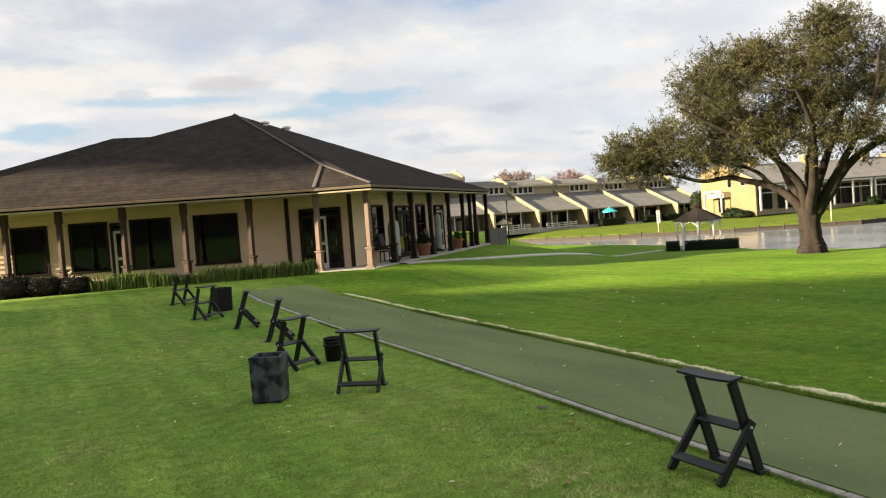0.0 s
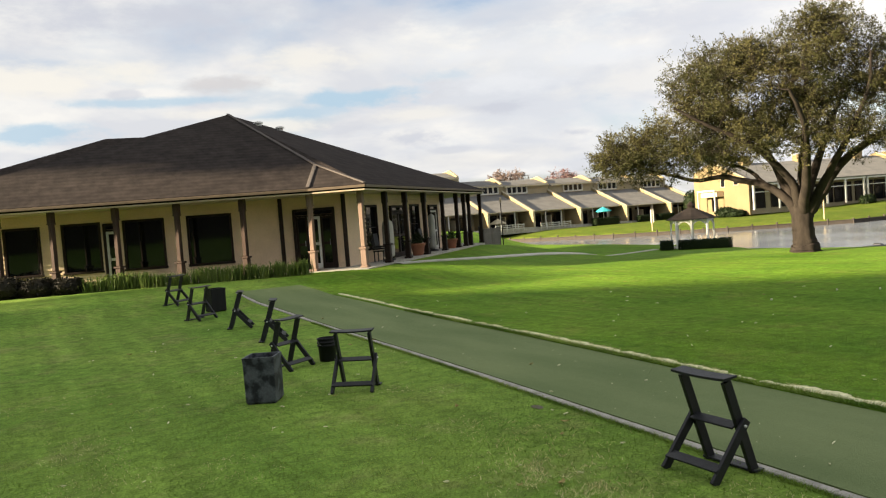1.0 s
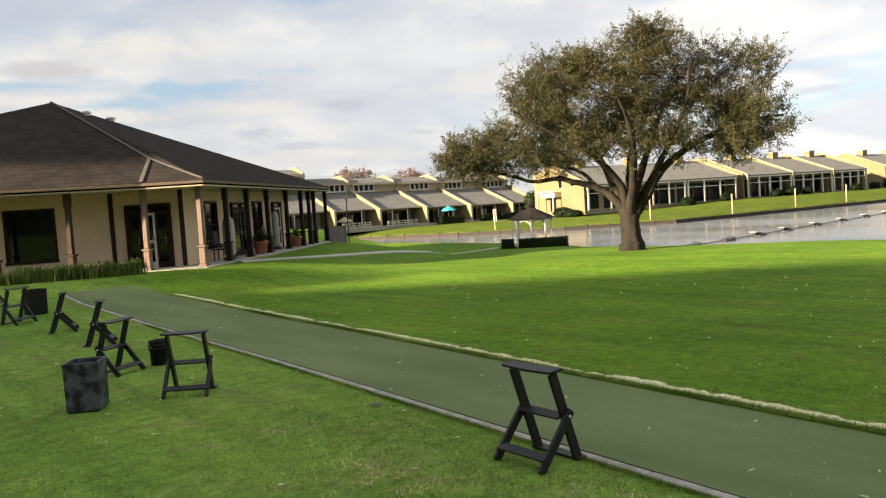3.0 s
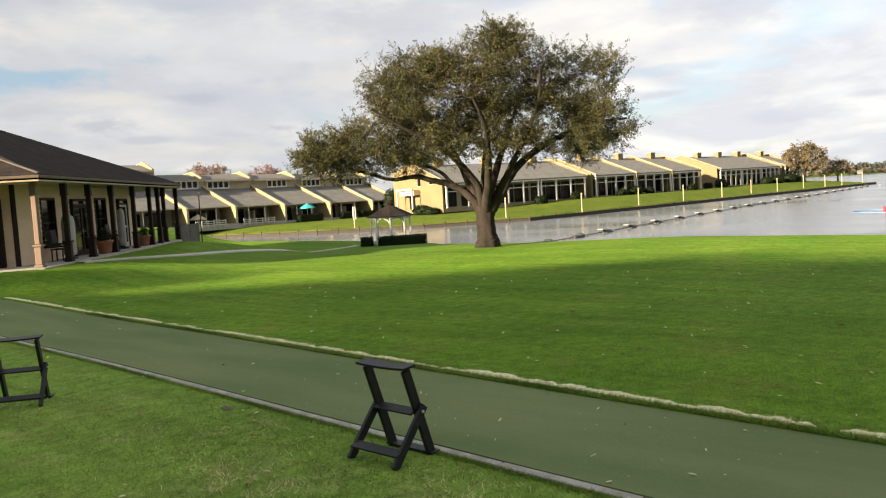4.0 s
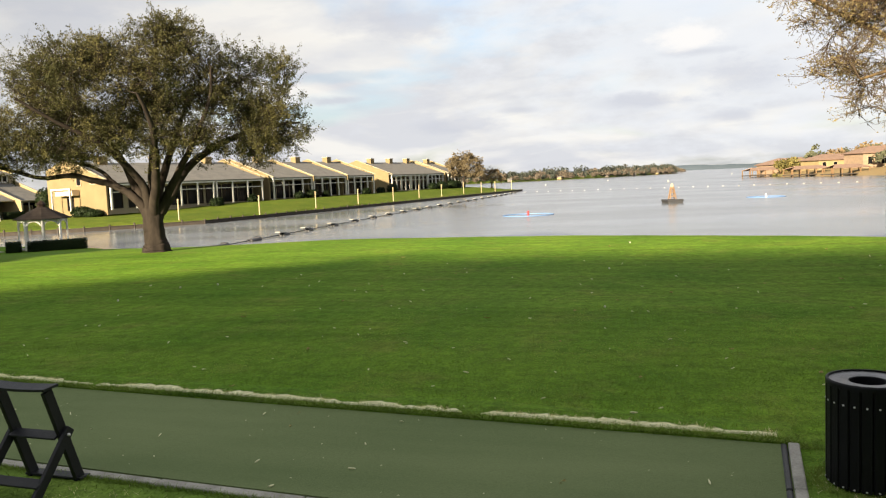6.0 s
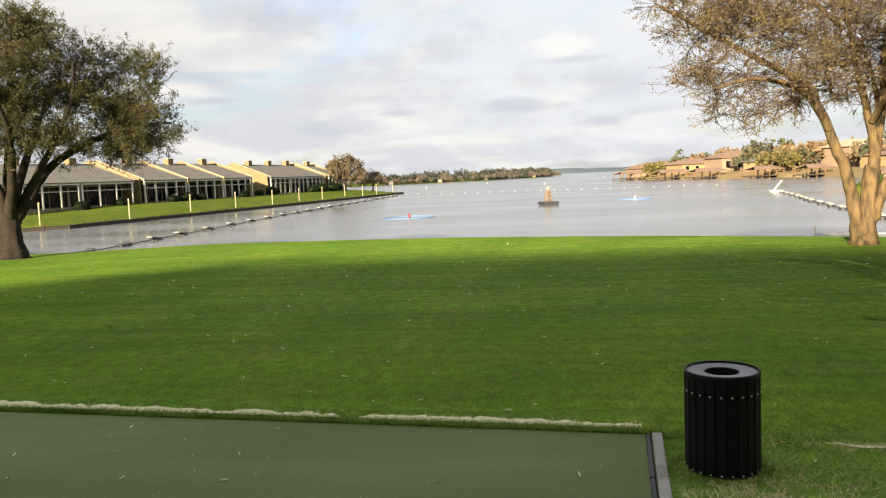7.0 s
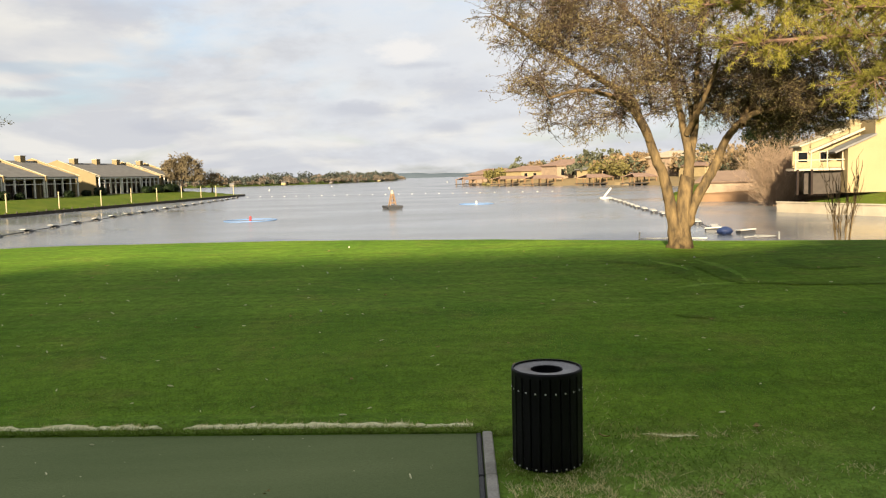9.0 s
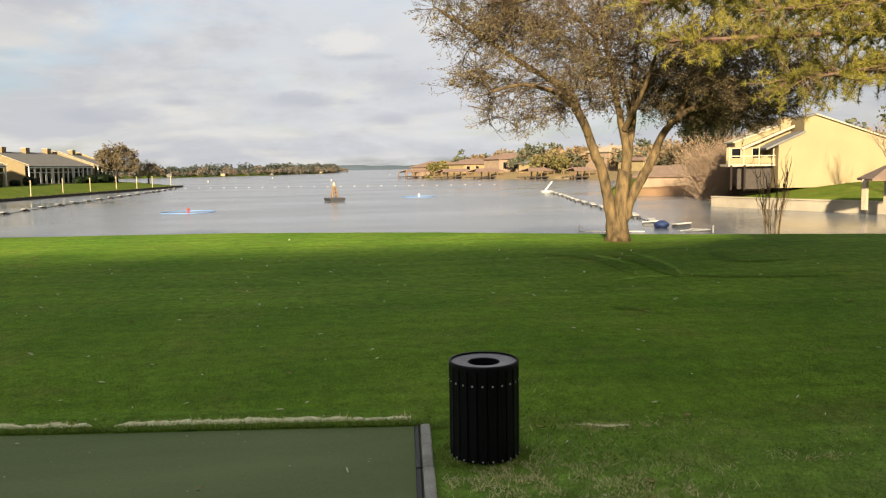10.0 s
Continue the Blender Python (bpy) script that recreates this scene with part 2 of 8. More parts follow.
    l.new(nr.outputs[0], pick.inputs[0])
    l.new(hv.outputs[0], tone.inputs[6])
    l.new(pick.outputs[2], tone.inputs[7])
    # across the water the grass is drier; bare clay shows on one bank
    fr2 = n.new("ShaderNodeMapRange")
    fr2.inputs["From Min"].default_value, fr2.inputs["From Max"].default_value = 48.0, 60.0
    l.new(sx.outputs[0], fr2.inputs[0])
    dry = n.new("ShaderNodeMix")
    dry.data_type, dry.blend_type = "RGBA", "MULTIPLY"
    dry.inputs[7].default_value = (0.86, 0.66, 0.9, 1)
    l.new(fr2.outputs[0], dry.inputs[0])
    l.new(tone.outputs[2], dry.inputs[6])
    dist = n.new("ShaderNodeVectorMath")
    dist.operation = "DISTANCE"
    dist.inputs[1].default_value = (101.0, -50.0, 0.0)
    l.new(co.outputs["Object"], dist.inputs[0])
    rim = n.new("ShaderNodeMapRange")
    rim.inputs["From Min"].default_value, rim.inputs["From Max"].default_value = 17.0, 13.0
    l.new(dist.outputs["Value"], rim.inputs[0])
    clay = n.new("ShaderNodeMix")
    clay.data_type = "RGBA"
    clay.inputs[7].default_value = (0.24, 0.15, 0.085, 1)
    l.new(rim.outputs[0], clay.inputs[0])
    # the slopes of the far shore are tan with dead grass
    dist2 = n.new("ShaderNodeVectorMath")
    dist2.operation = "DISTANCE"
    dist2.inputs[1].default_value = (310.0, -110.0, 0.0)
    l.new(co.outputs["Object"], dist2.inputs[0])
    rim2 = n.new("ShaderNodeMapRange")
    rim2.inputs["From Min"].default_value, rim2.inputs["From Max"].default_value = 150.0, 125.0
    l.new(dist2.outputs["Value"], rim2.inputs[0])
    dead = n.new("ShaderNodeMix")
    dead.data_type = "RGBA"
    dead.inputs[7].default_value = (0.23, 0.175, 0.095, 1)
    l.new(rim2.outputs[0], dead.inputs[0])
    l.new(dry.outputs[2], dead.inputs[6])
    l.new(dead.outputs[2], clay.inputs[6])
    l.new(clay.outputs[2], b.inputs["Base Color"])
    return m


def water_material(name):
    m = bpy.data.materials.new(name)
    m.use_nodes = True
    n, l = m.node_tree.nodes, m.node_tree.links
    b = n["Principled BSDF"]
    b.inputs["Base Color"].default_value = (0.150, 0.165, 0.180, 1)
    b.inputs["Roughness"].default_value, b.inputs["IOR"].default_value = 0.10, 1.33
    b.inputs["Specular IOR Level"].default_value = 0.5
    co, mp = n.new("ShaderNodeTexCoord"), n.new("ShaderNodeMapping")
    mp.inputs["Scale"].default_value = (1.0, 0.55, 1)
    l.new(co.outputs["Object"], mp.inputs[0])
    w1, w2 = n.new("ShaderNodeTexNoise"), n.new("ShaderNodeTexNoise")
    w1.inputs["Scale"].default_value, w1.inputs["Detail"].default_value = 1.6, 5.0
    w2.inputs["Scale"].default_value, w2.inputs["Detail"].default_value = 0.06, 4.0
    l.new(mp.outputs[0], w1.inputs["Vector"])
    l.new(mp.outputs[0], w2.inputs["Vector"])
    rr = n.new("ShaderNodeMapRange")
    rr.inputs["From Min"].default_value, rr.inputs["From Max"].default_value = 0.35, 0.65
    rr.inputs["To Min"].default_value, rr.inputs["To Max"].default_value = 0.12, 0.24
    l.new(w2.outputs[0], rr.inputs[0])
    l.new(rr.outputs[0], b.inputs["Roughness"])
    bp = n.new("ShaderNodeBump")
    bp.inputs["Strength"].default_value, bp.inputs["Distance"].default_value = 0.14, 0.12
    l.new(w1.outputs[0], bp.inputs["Height"])
    l.new(bp.outputs[0], b.inputs["Normal"])
    return m


def glass_material(name, tint=(0.008, 0.009, 0.010)):
    """Window glass before a dim room: dark, sharp reflections."""
    m = material(name, tint, 0.04, second=tuple(c * 0.6 for c in tint), scale=0.8, bump_scale=2.0, spec=0.7)
    return m


def tinted_lawn(name, value, tint):
    """The same grass, paler or darker, for wheel ruts, a hollow and a shadow line."""
    m = lawn_material(name)
    n, l = m.node_tree.nodes, m.node_tree.links
    b = n["Principled BSDF"]
    mix = n.new("ShaderNodeMix")
    mix.data_type, mix.blend_type = "RGBA", "MULTIPLY"
    mix.inputs[0].default_value = 1.0
    mix.inputs[7].default_value = (*(value * c for c in tint), 1)
    l.new(b.inputs["Base Color"].links[0].from_socket, mix.inputs[6])
    l.new(mix.outputs[2], b.inputs["Base Color"])
    return m


M_LAWN = lawn_material("mown_lawn")
M_WATER = water_material("lake_water")
M_TURF = material("tee_turf", (0.196, 0.240, 0.112), 0.95, second=(0.132, 0.176, 0.078), scale=0.9, spread=0.5, bump=0.6, bump_scale=160, detail=8, stretch=(1.5, 0.35, 1), spec=0.03)
M_CONC = material("edging_concrete", (0.47, 0.45, 0.40), 0.9, spec=0.1, second=(0.24, 0.235, 0.205), scale=5, bump=0.4, bump_scale=50)
M_SAND = material("dry_sandy_thatch", (0.92, 0.89, 0.60), 0.95, spec=0.02, second=(0.54, 0.53, 0.28), scale=16, bump=0.8, bump_scale=70)
M_BLACK = material("black_recycled_plastic", (0.010, 0.011, 0.013), 0.5, spec=0.18, second=(0.006, 0.006, 0.008), scale=9, bump=0.25, bump_scale=90, stretch=(1, 1, 0.2))
M_STAND = material("charcoal_board", (0.017, 0.018, 0.022), 0.5, spec=0.35, second=(0.007, 0.008, 0.010), scale=8, bump=0.2, bump_scale=80)
M_RIM = material("grey_steel_lid", (0.30, 0.30, 0.31), 0.5, 0.3, second=(0.20, 0.20, 0.21), scale=12, bump=0.1)
M_SCREW = material("bright_screw", (0.80, 0.80, 0.80), 0.35, 0.2)
M_SHINGLE = material("brown_shingles", (0.047, 0.039, 0.0345), 0.95, spec=0.04, second=(0.021, 0.0180, 0.0170), scale=1.6, spread=0.6, bump=0.7, bump_scale=30, stretch=(1, 1, 1))
def coursed(m, rise, depth):
    """Level courses over a roof: each shingle row a little darker at its lower edge."""
    n, l = m.node_tree.nodes, m.node_tree.links
    b = n["Principled BSDF"]
    geo, sep = n.new("ShaderNodeNewGeometry"), n.new("ShaderNodeSeparateXYZ")
    l.new(geo.outputs["Position"], sep.inputs[0])
    wob = n.new("ShaderNodeTexNoise")
    wob.inputs["Scale"].default_value = 0.7
    l.new(geo.outputs["Position"], wob.inputs["Vector"])
    add = n.new("ShaderNodeMath")
    add.operation, add.inputs[1].default_value = "MULTIPLY_ADD", 0.05
    l.new(wob.outputs[0], add.inputs[0])
    l.new(sep.outputs[2], add.inputs[2])
    frac = n.new("ShaderNodeMath")
    frac.operation, frac.inputs[1].default_value = "PINGPONG", rise
    l.new(add.outputs[0], frac.inputs[0])
    rng = n.new("ShaderNodeMapRange")
    rng.inputs["From Max"].default_value = rise
    rng.inputs["To Min"].default_value, rng.inputs["To Max"].default_value = 1 - depth, 1 + depth * 0.6
    l.new(frac.outputs[0], rng.inputs[0])
    # long rain streaks down the slope
    mp, st = n.new("ShaderNodeMapping"), n.new("ShaderNodeTexNoise")
    mp.inputs["Scale"].default_value = (4.6, 2.2, 0.3)
    st.inputs["Scale"].default_value, st.inputs["Detail"].default_value = 1.0, 6.0
    l.new(geo.outputs["Position"], mp.inputs[0])
    l.new(mp.outputs[0], st.inputs["Vector"])
    sr = n.new("ShaderNodeMapRange")
    sr.inputs["From Min"].default_value, sr.inputs["From Max"].default_value = 0.3, 0.7
    sr.inputs["To Min"].default_value, sr.inputs["To Max"].default_value = 0.84, 1.18
    l.new(st.outputs[0], sr.inputs[0])
    mul = n.new("ShaderNodeMath")
    mul.operation = "MULTIPLY"
    l.new(rng.outputs[0], mul.inputs[0])
    l.new(sr.outputs[0], mul.inputs[1])
    hv = n.new("ShaderNodeHueSaturation")
    l.new(b.inputs["Base Color"].links[0].from_socket, hv.inputs["Color"])
    l.new(mul.outputs[0], hv.inputs["Value"])
    l.new(hv.outputs[0], b.inputs["Base Color"])


coursed(M_SHINGLE, 0.075, 0.13)
M_RIDGE = material("ridge_cap", (0.125, 0.110, 0.100), 0.95, spec=0.1, second=(0.085, 0.075, 0.069), scale=5, bump=0.4, bump_scale=40)
M_SIDING = material("tan_siding", (0.70, 0.545, 0.385), 0.7, spec=0.2, second=(0.60, 0.465, 0.325), scale=1.4, bump=0.15, bump_scale=30)
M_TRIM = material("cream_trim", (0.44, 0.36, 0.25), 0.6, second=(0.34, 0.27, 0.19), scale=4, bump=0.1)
M_FASCIA = material("tan_fascia_paint", (0.150, 0.115, 0.080), 0.7, spec=0.2, second=(0.10, 0.078, 0.056), scale=4, bump=0.1)
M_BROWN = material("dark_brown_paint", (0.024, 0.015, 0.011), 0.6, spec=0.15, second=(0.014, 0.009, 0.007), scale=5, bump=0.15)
# corner posts: weathered brown with the sunlight on them put into the colour
M_COLUMN = material("sunlit_weathered_post", (0.215, 0.145, 0.108), 0.8, second=(0.15, 0.10, 0.073), scale=4, bump=0.25, stretch=(1, 1, 0.3))
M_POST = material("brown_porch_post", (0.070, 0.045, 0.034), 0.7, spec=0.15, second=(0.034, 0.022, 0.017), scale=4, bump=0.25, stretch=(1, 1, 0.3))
M_GLASS = glass_material("dark_window_glass")
M_FARGLASS = material("dull_dark_panes", (0.010, 0.011, 0.013), 0.15, second=(0.005, 0.006, 0.007), scale=0.5, spec=0.2)
M_WHITE = material("white_paint", (0.60, 0.59, 0.55), 0.5, second=(0.50, 0.49, 0.45), scale=3, bump=0.08)
# gazebo white, raised above M_WHITE to offset the shade over it
M_BRIGHT = material("bright_white_paint", (0.86, 0.85, 0.80), 0.5, second=(0.76, 0.75, 0.70), scale=3, bump=0.08)
M_STUCCO = material("cream_stucco", (0.310, 0.245, 0.130), 0.85, spec=0.1, second=(0.255, 0.200, 0.108), scale=0.5, bump=0.2, bump_scale=30)
M_GABLE = material("yellow_cream_stucco", (0.300, 0.240, 0.135), 0.85, spec=0.1, second=(0.262, 0.208, 0.115), scale=0.4, bump=0.2, bump_scale=30)
M_TANWALL = material("tan_end_stucco", (0.225, 0.178, 0.098), 0.85, spec=0.1, second=(0.178, 0.140, 0.078), scale=0.5, spread=0.6, bump=0.2, bump_scale=30)
M_CAP = material("cream_cap_paint", (0.42, 0.37, 0.255), 0.7, spec=0.2, second=(0.35, 0.305, 0.21), scale=1.5, bump=0.1)
M_DULLWALL = material("tan_board_wall", (0.40, 0.34, 0.235), 0.8, spec=0.1, second=(0.33, 0.28, 0.19), scale=0.8, bump=0.2, bump_scale=20)
M_GREYROOF = material("grey_asphalt_shingles", (0.185, 0.182, 0.172), 0.9, spec=0.1, second=(0.130, 0.128, 0.122), scale=0.8, bump=0.5, bump_scale=12)
M_REDROOF = material("terracotta_roof", (0.235, 0.155, 0.115), 0.85, second=(0.17, 0.11, 0.08), scale=0.7, bump=0.3, bump_scale=10)
M_BRICK = material("tan_brick", (0.30, 0.22, 0.15), 0.85, second=(0.22, 0.16, 0.11), scale=1.2, bump=0.3, bump_scale=20)
M_PATH = material("pale_path_concrete", (0.52, 0.50, 0.45), 0.9, spec=0.1, second=(0.41, 0.39, 0.35), scale=1.5, bump=0.3, bump_scale=30)
M_TIMBER = material("dark_bulkhead_timber", (0.062, 0.050, 0.040), 0.9, second=(0.035, 0.029, 0.024), scale=2, bump=0.5, bump_scale=20)
M_ROOFPINK = material("faded_pink_shingles", (0.20, 0.14, 0.10), 0.9, second=(0.145, 0.10, 0.072), scale=0.8, bump=0.4, bump_scale=10)
M_BULK = material("pale_concrete_bulkhead", (0.38, 0.335, 0.25), 0.85, second=(0.27, 0.235, 0.175), scale=0.7, bump=0.3, bump_scale=14)
M_BARK = material("oak_bark", (0.046, 0.038, 0.031), 0.95, spec=0.05, second=(0.020, 0.017, 0.015), scale=3.2, spread=0.4, bump=1.0, bump_scale=22, stretch=(1, 1, 0.35))
M_BARK2 = material("pale_bark", (0.165, 0.116, 0.057), 0.95, spec=0.05, second=(0.048, 0.037, 0.024), scale=7.0, spread=0.32, bump=1.0, bump_scale=26, detail=9, stretch=(1, 1, 0.35))
M_PINEBARK = material("pine_bark", (0.16, 0.095, 0.062), 0.95, second=(0.085, 0.052, 0.036), scale=4, bump=1.0, bump_scale=20, stretch=(1, 1, 0.4))
M_OAK = foliage("live_oak_leaves", (0.106, 0.096, 0.036), (0.033, 0.039, 0.015), 0.22)
M_OAK2 = foliage("thin_winter_oak_leaves", (0.255, 0.205, 0.095), (0.105, 0.088, 0.042), 0.25)
M_NEEDLE = foliage("young_pine_needles", (0.40, 0.365, 0.075), (0.17, 0.165, 0.040), 0.5)
M_SHRUB = foliage("clipped_hedge_leaves", (0.016, 0.027, 0.009), (0.008, 0.015, 0.005), 0.2)
M_DARKLEAF = foliage("dark_evergreen_leaves", (0.030, 0.045, 0.016), (0.016, 0.026, 0.010), 0.2)
M_LIRIOPE = foliage("strap_leaf_border", (0.15, 0.21, 0.052), (0.065, 0.105, 0.028), 0.4)
M_DARKGRASS = tinted_lawn("darkened_lawn", 0.78, (1, 1, 1))
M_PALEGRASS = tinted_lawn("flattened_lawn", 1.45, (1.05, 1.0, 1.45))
M_BARETWIG = material("bare_winter_twigs", (0.36, 0.26, 0.17), 0.9, second=(0.25, 0.175, 0.115), scale=2)
M_DARKTWIG = material("brown_fine_twigs", (0.125, 0.090, 0.060), 0.9, spec=0.1, second=(0.060, 0.044, 0.031), scale=2)
M_PINKTWIG = material("budding_pink_twigs", (0.20, 0.14, 0.12), 0.9, second=(0.15, 0.10, 0.09), scale=2)
M_TERRA = material("terracotta_pot", (0.34, 0.14, 0.08), 0.8, second=(0.26, 0.10, 0.06), scale=5)
M_BLUE = material("blue_float_pipe", (0.13, 0.25, 0.50), 0.5, second=(0.10, 0.20, 0.40), scale=3)
M_NAVY = material("navy_tarp", (0.02, 0.04, 0.13), 0.6, second=(0.015, 0.03, 0.09), scale=3)
M_TEAL = material("teal_canvas", (0.03, 0.36, 0.40), 0.7, second=(0.025, 0.30, 0.34), scale=3)
M_FLOAT = material("weathered_white_float", (0.46, 0.45, 0.41), 0.7, second=(0.30, 0.30, 0.28), scale=2)
M_GREYFLOAT = material("dark_float_drum", (0.03, 0.031, 0.034), 0.5, second=(0.035, 0.036, 0.04), scale=3)
M_ORANGE = material("weathered_orange_wood", (0.22, 0.135, 0.065), 0.7, second=(0.15, 0.09, 0.045), scale=4)
M_RED = material("red_marker_paint", (0.50, 0.03, 0.03), 0.5)
M_YELLOWPOST = material("pale_yellow_post", (0.43, 0.355, 0.215), 0.8, spec=0.1, second=(0.32, 0.265, 0.165), scale=2)
M_LEAFLITTER = material("fallen_dry_leaf", (0.42, 0.35, 0.15), 0.9, spec=0.1, second=(0.26, 0.20, 0.08), scale=9)
M_PETAL = material("pale_broken_tees", (0.95, 0.92, 0.60), 0.8, spec=0.05)
M_BALL = material("range_ball", (0.84, 0.81, 0.70), 0.35)
M_DIRT = material("bare_soil", (0.15, 0.125, 0.085), 0.95, second=(0.075, 0.07, 0.04), scale=9, bump=0.6)
M_GRAVEL = material("red_clay_bank", (0.36, 0.20, 0.10), 0.95, second=(0.25, 0.14, 0.075), scale=0.7, bump=0.4, bump_scale=8)
M_FARLEAF = foliage("distant_wood", (0.105, 0.110, 0.066), (0.066, 0.074, 0.048), 0.1)
M_FARTAN = foliage("distant_bare_wood", (0.22, 0.155, 0.085), (0.15, 0.11, 0.06), 0.1)

M_FARGREY2 = foliage("bare_pinkish_twigs", (0.24, 0.185, 0.16), (0.18, 0.135, 0.12), 0.1)
M_PINKLEAF = foliage("pink_buds", (0.27, 0.165, 0.165), (0.20, 0.12, 0.12), 0.2)
M_OLIVE = foliage("olive_waterside_leaves", (0.19, 0.16, 0.055), (0.10, 0.095, 0.035), 0.2)
M_DULLSHRUB = foliage("dull_clipped_leaves", (0.018, 0.0165, 0.011), (0.009, 0.0088, 0.006), 0.15)
# far woods: distance haze is mixed into these two leaf colours
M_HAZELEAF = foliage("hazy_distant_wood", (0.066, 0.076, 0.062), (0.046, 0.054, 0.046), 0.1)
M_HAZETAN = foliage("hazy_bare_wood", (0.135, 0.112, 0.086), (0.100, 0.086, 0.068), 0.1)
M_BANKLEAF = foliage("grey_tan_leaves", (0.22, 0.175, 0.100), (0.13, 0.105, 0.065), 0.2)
# the ridge's blue-grey is air haze put into its colour
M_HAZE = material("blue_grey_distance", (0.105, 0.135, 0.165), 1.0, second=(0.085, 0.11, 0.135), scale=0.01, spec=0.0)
M_GREYWOOD = material("grey_weathered_boards", (0.17, 0.155, 0.14), 0.9, second=(0.11, 0.10, 0.09), scale=3, bump=0.4, stretch=(1, 1, 0.2))


# ---- mesh helpers ----
def thing(name, label, category, group="", kind="", at=None):
    ob = tagged(new(name), label, category, group, kind)
    ob.empty_display_size = 0.2
    if at is not None:
        ob.matrix_world = at
    return ob


def mesh_of(bm, name, mat, smooth=False):
    me = bpy.data.meshes.new(name)
    bm.to_mesh(me)
    bm.free()
    me.materials.append(mat)
    if smooth:
        for p in me.polygons:
            p.use_smooth = True
    return me


def part(name, bm, mat, parent=None, label="", smooth=False, kind="", category=""):
    ob = new(name, mesh_of(bm, name, mat, smooth))
    if parent is not None:
        ob.parent = parent
    return tagged(ob, label, category, kind=kind)


def raw(name, verts, faces, mat, parent=None, label="", smooth=False, kind="", category=""):
    me = bpy.data.meshes.new(name)
    me.from_pydata(verts, [], faces)
    me.materials.append(mat)
    if smooth:
        me.polygons.foreach_set("use_smooth", [True] * len(me.polygons))
    ob = new(name, me)
    if parent is not None:
        ob.parent = parent
    return tagged(ob, label, category, kind=kind)


def add_box(bm, size, m=None, bevel=0.0):
    r = bmesh.ops.create_cube(bm, size=1.0)
    vs = r["verts"]
    bmesh.ops.scale(bm, vec=size, verts=vs)
    if bevel:
        es = list({e for v in vs for e in v.link_edges})
        vs = list({v for f in bmesh.ops.bevel(bm, geom=es, offset=bevel, segments=1, affect="EDGES")["faces"] for v in f.verts} | {v for v in vs if v.is_valid})
    if m is not None:
        bmesh.ops.transform(bm, matrix=m, verts=vs)
    return vs


def box(size, at=(0, 0, 0), bevel=0.0, turn=(0, 0, 0)):
    bm = bmesh.new()
    add_box(bm, size, pose(*at, *turn), bevel)
    return bm


def add_bar(bm, a, b, w, h, bevel=0.0, up=(0, 0, 1)):
    """A bar of section w x h from a to b."""
    a, b = Vector(a), Vector(b)
    z = (b - a).normalized()
    x = Vector(up).cross(z)
    x = x.normalized() if x.length > 1e-4 else Vector((1, 0, 0))
    y = z.cross(x)
    m = Matrix((x, y, z)).transposed().to_4x4()
    m.translation = (a + b) / 2
    return add_box(bm, (w, h, (b - a).length), m, bevel)


def bar(a, b, w, h, bevel=0.0, up=(0, 0, 1)):
    bm = bmesh.new()
    add_bar(bm, a, b, w, h, bevel, up)
    return bm


def add_lathe(bm, profile, sides=24, m=None):
    rings = []
    for r, z in profile:
        rings.append([bm.verts.new((m or Matrix()) @ Vector((r * math.cos(2 * math.pi * k / sides), r * math.sin(2 * math.pi * k / sides), z))) for k in range(sides)])
    for a, b in zip(rings, rings[1:]):
        for k in range(sides):
            bm.faces.new((a[k], a[(k + 1) % sides], b[(k + 1) % sides], b[k]))
    return rings


def lathe(profile, sides=24, caps=True):
    bm = bmesh.new()
    rings = add_lathe(bm, profile, sides)
    if caps:
        bm.faces.new(rings[0][::-1])
        bm.faces.new(rings[-1])
    return bm


def prism(poly, z0, z1):
    """An upright prism over a plan polygon, counter-clockwise."""
    bm = bmesh.new()
    lo, hi = [bm.verts.new((x, y, z0)) for x, y in poly], [bm.verts.new((x, y, z1)) for x, y in poly]
    bm.faces.new(hi)
    bm.faces.new(lo[::-1])
    for k in range(len(poly)):
        j = (k + 1) % len(poly)
        bm.faces.new((lo[k], lo[j], hi[j], hi[k]))
    return bm


def slab(points, normal, thick):
    """A flat polygon of 3D points given a thickness along -normal."""
    bm = bmesh.new()
    n = Vector(normal).normalized() * thick
    up, lo = [bm.verts.new(p) for p in points], [bm.verts.new(Vector(p) - n) for p in points]
    bm.faces.new(up)
    bm.faces.new(lo[::-1])
    for k in range(len(points)):
        j = (k + 1) % len(points)
        bm.faces.new((up[j], up[k], lo[k], lo[j]))
    bmesh.ops.recalc_face_normals(bm, faces=bm.faces)
    return bm


# ---- ground, water, tee line ----
WATER = -2.2
NEAR_SHORE = [(-300, -300), (10, -60), (27.6, -20), (29.8, -12), (32.6, -5), (34.6, 3), (36.0, 14), (35.2, 21), (39.5, 30), (47.5, 38), (50.0, 46), (51.5, 60), (53.5, 78), (50, 110), (40, 400), (-900, 600), (-1500, -300)]
LEFT_BANK = [(58, 400), (63, 118), (67, 98), (72, 84), (80.5, 72), (92, 62.5), (124, 59), (180, 54.5), (236, 50), (240, 51.5), (238, 56), (225, 80), (300, 400)]
RIGHT_BANK = [(40, -400), (52, -60), (61.5, -44), (70, -40), (79.5, -36.6), (84, -42), (101, -47), (110, -39), (114, -36), (150, -50), (215, -72), (247, -72), (277, -52), (334, -26), (420, -40), (600, -160), (900, -500)]
FAR_SHORE = [(520, 420), (560, 240), (600, 140), (680, 75), (800, 38), (1000, 20), (1300, 60), (1700, 400), (1200, 900)]


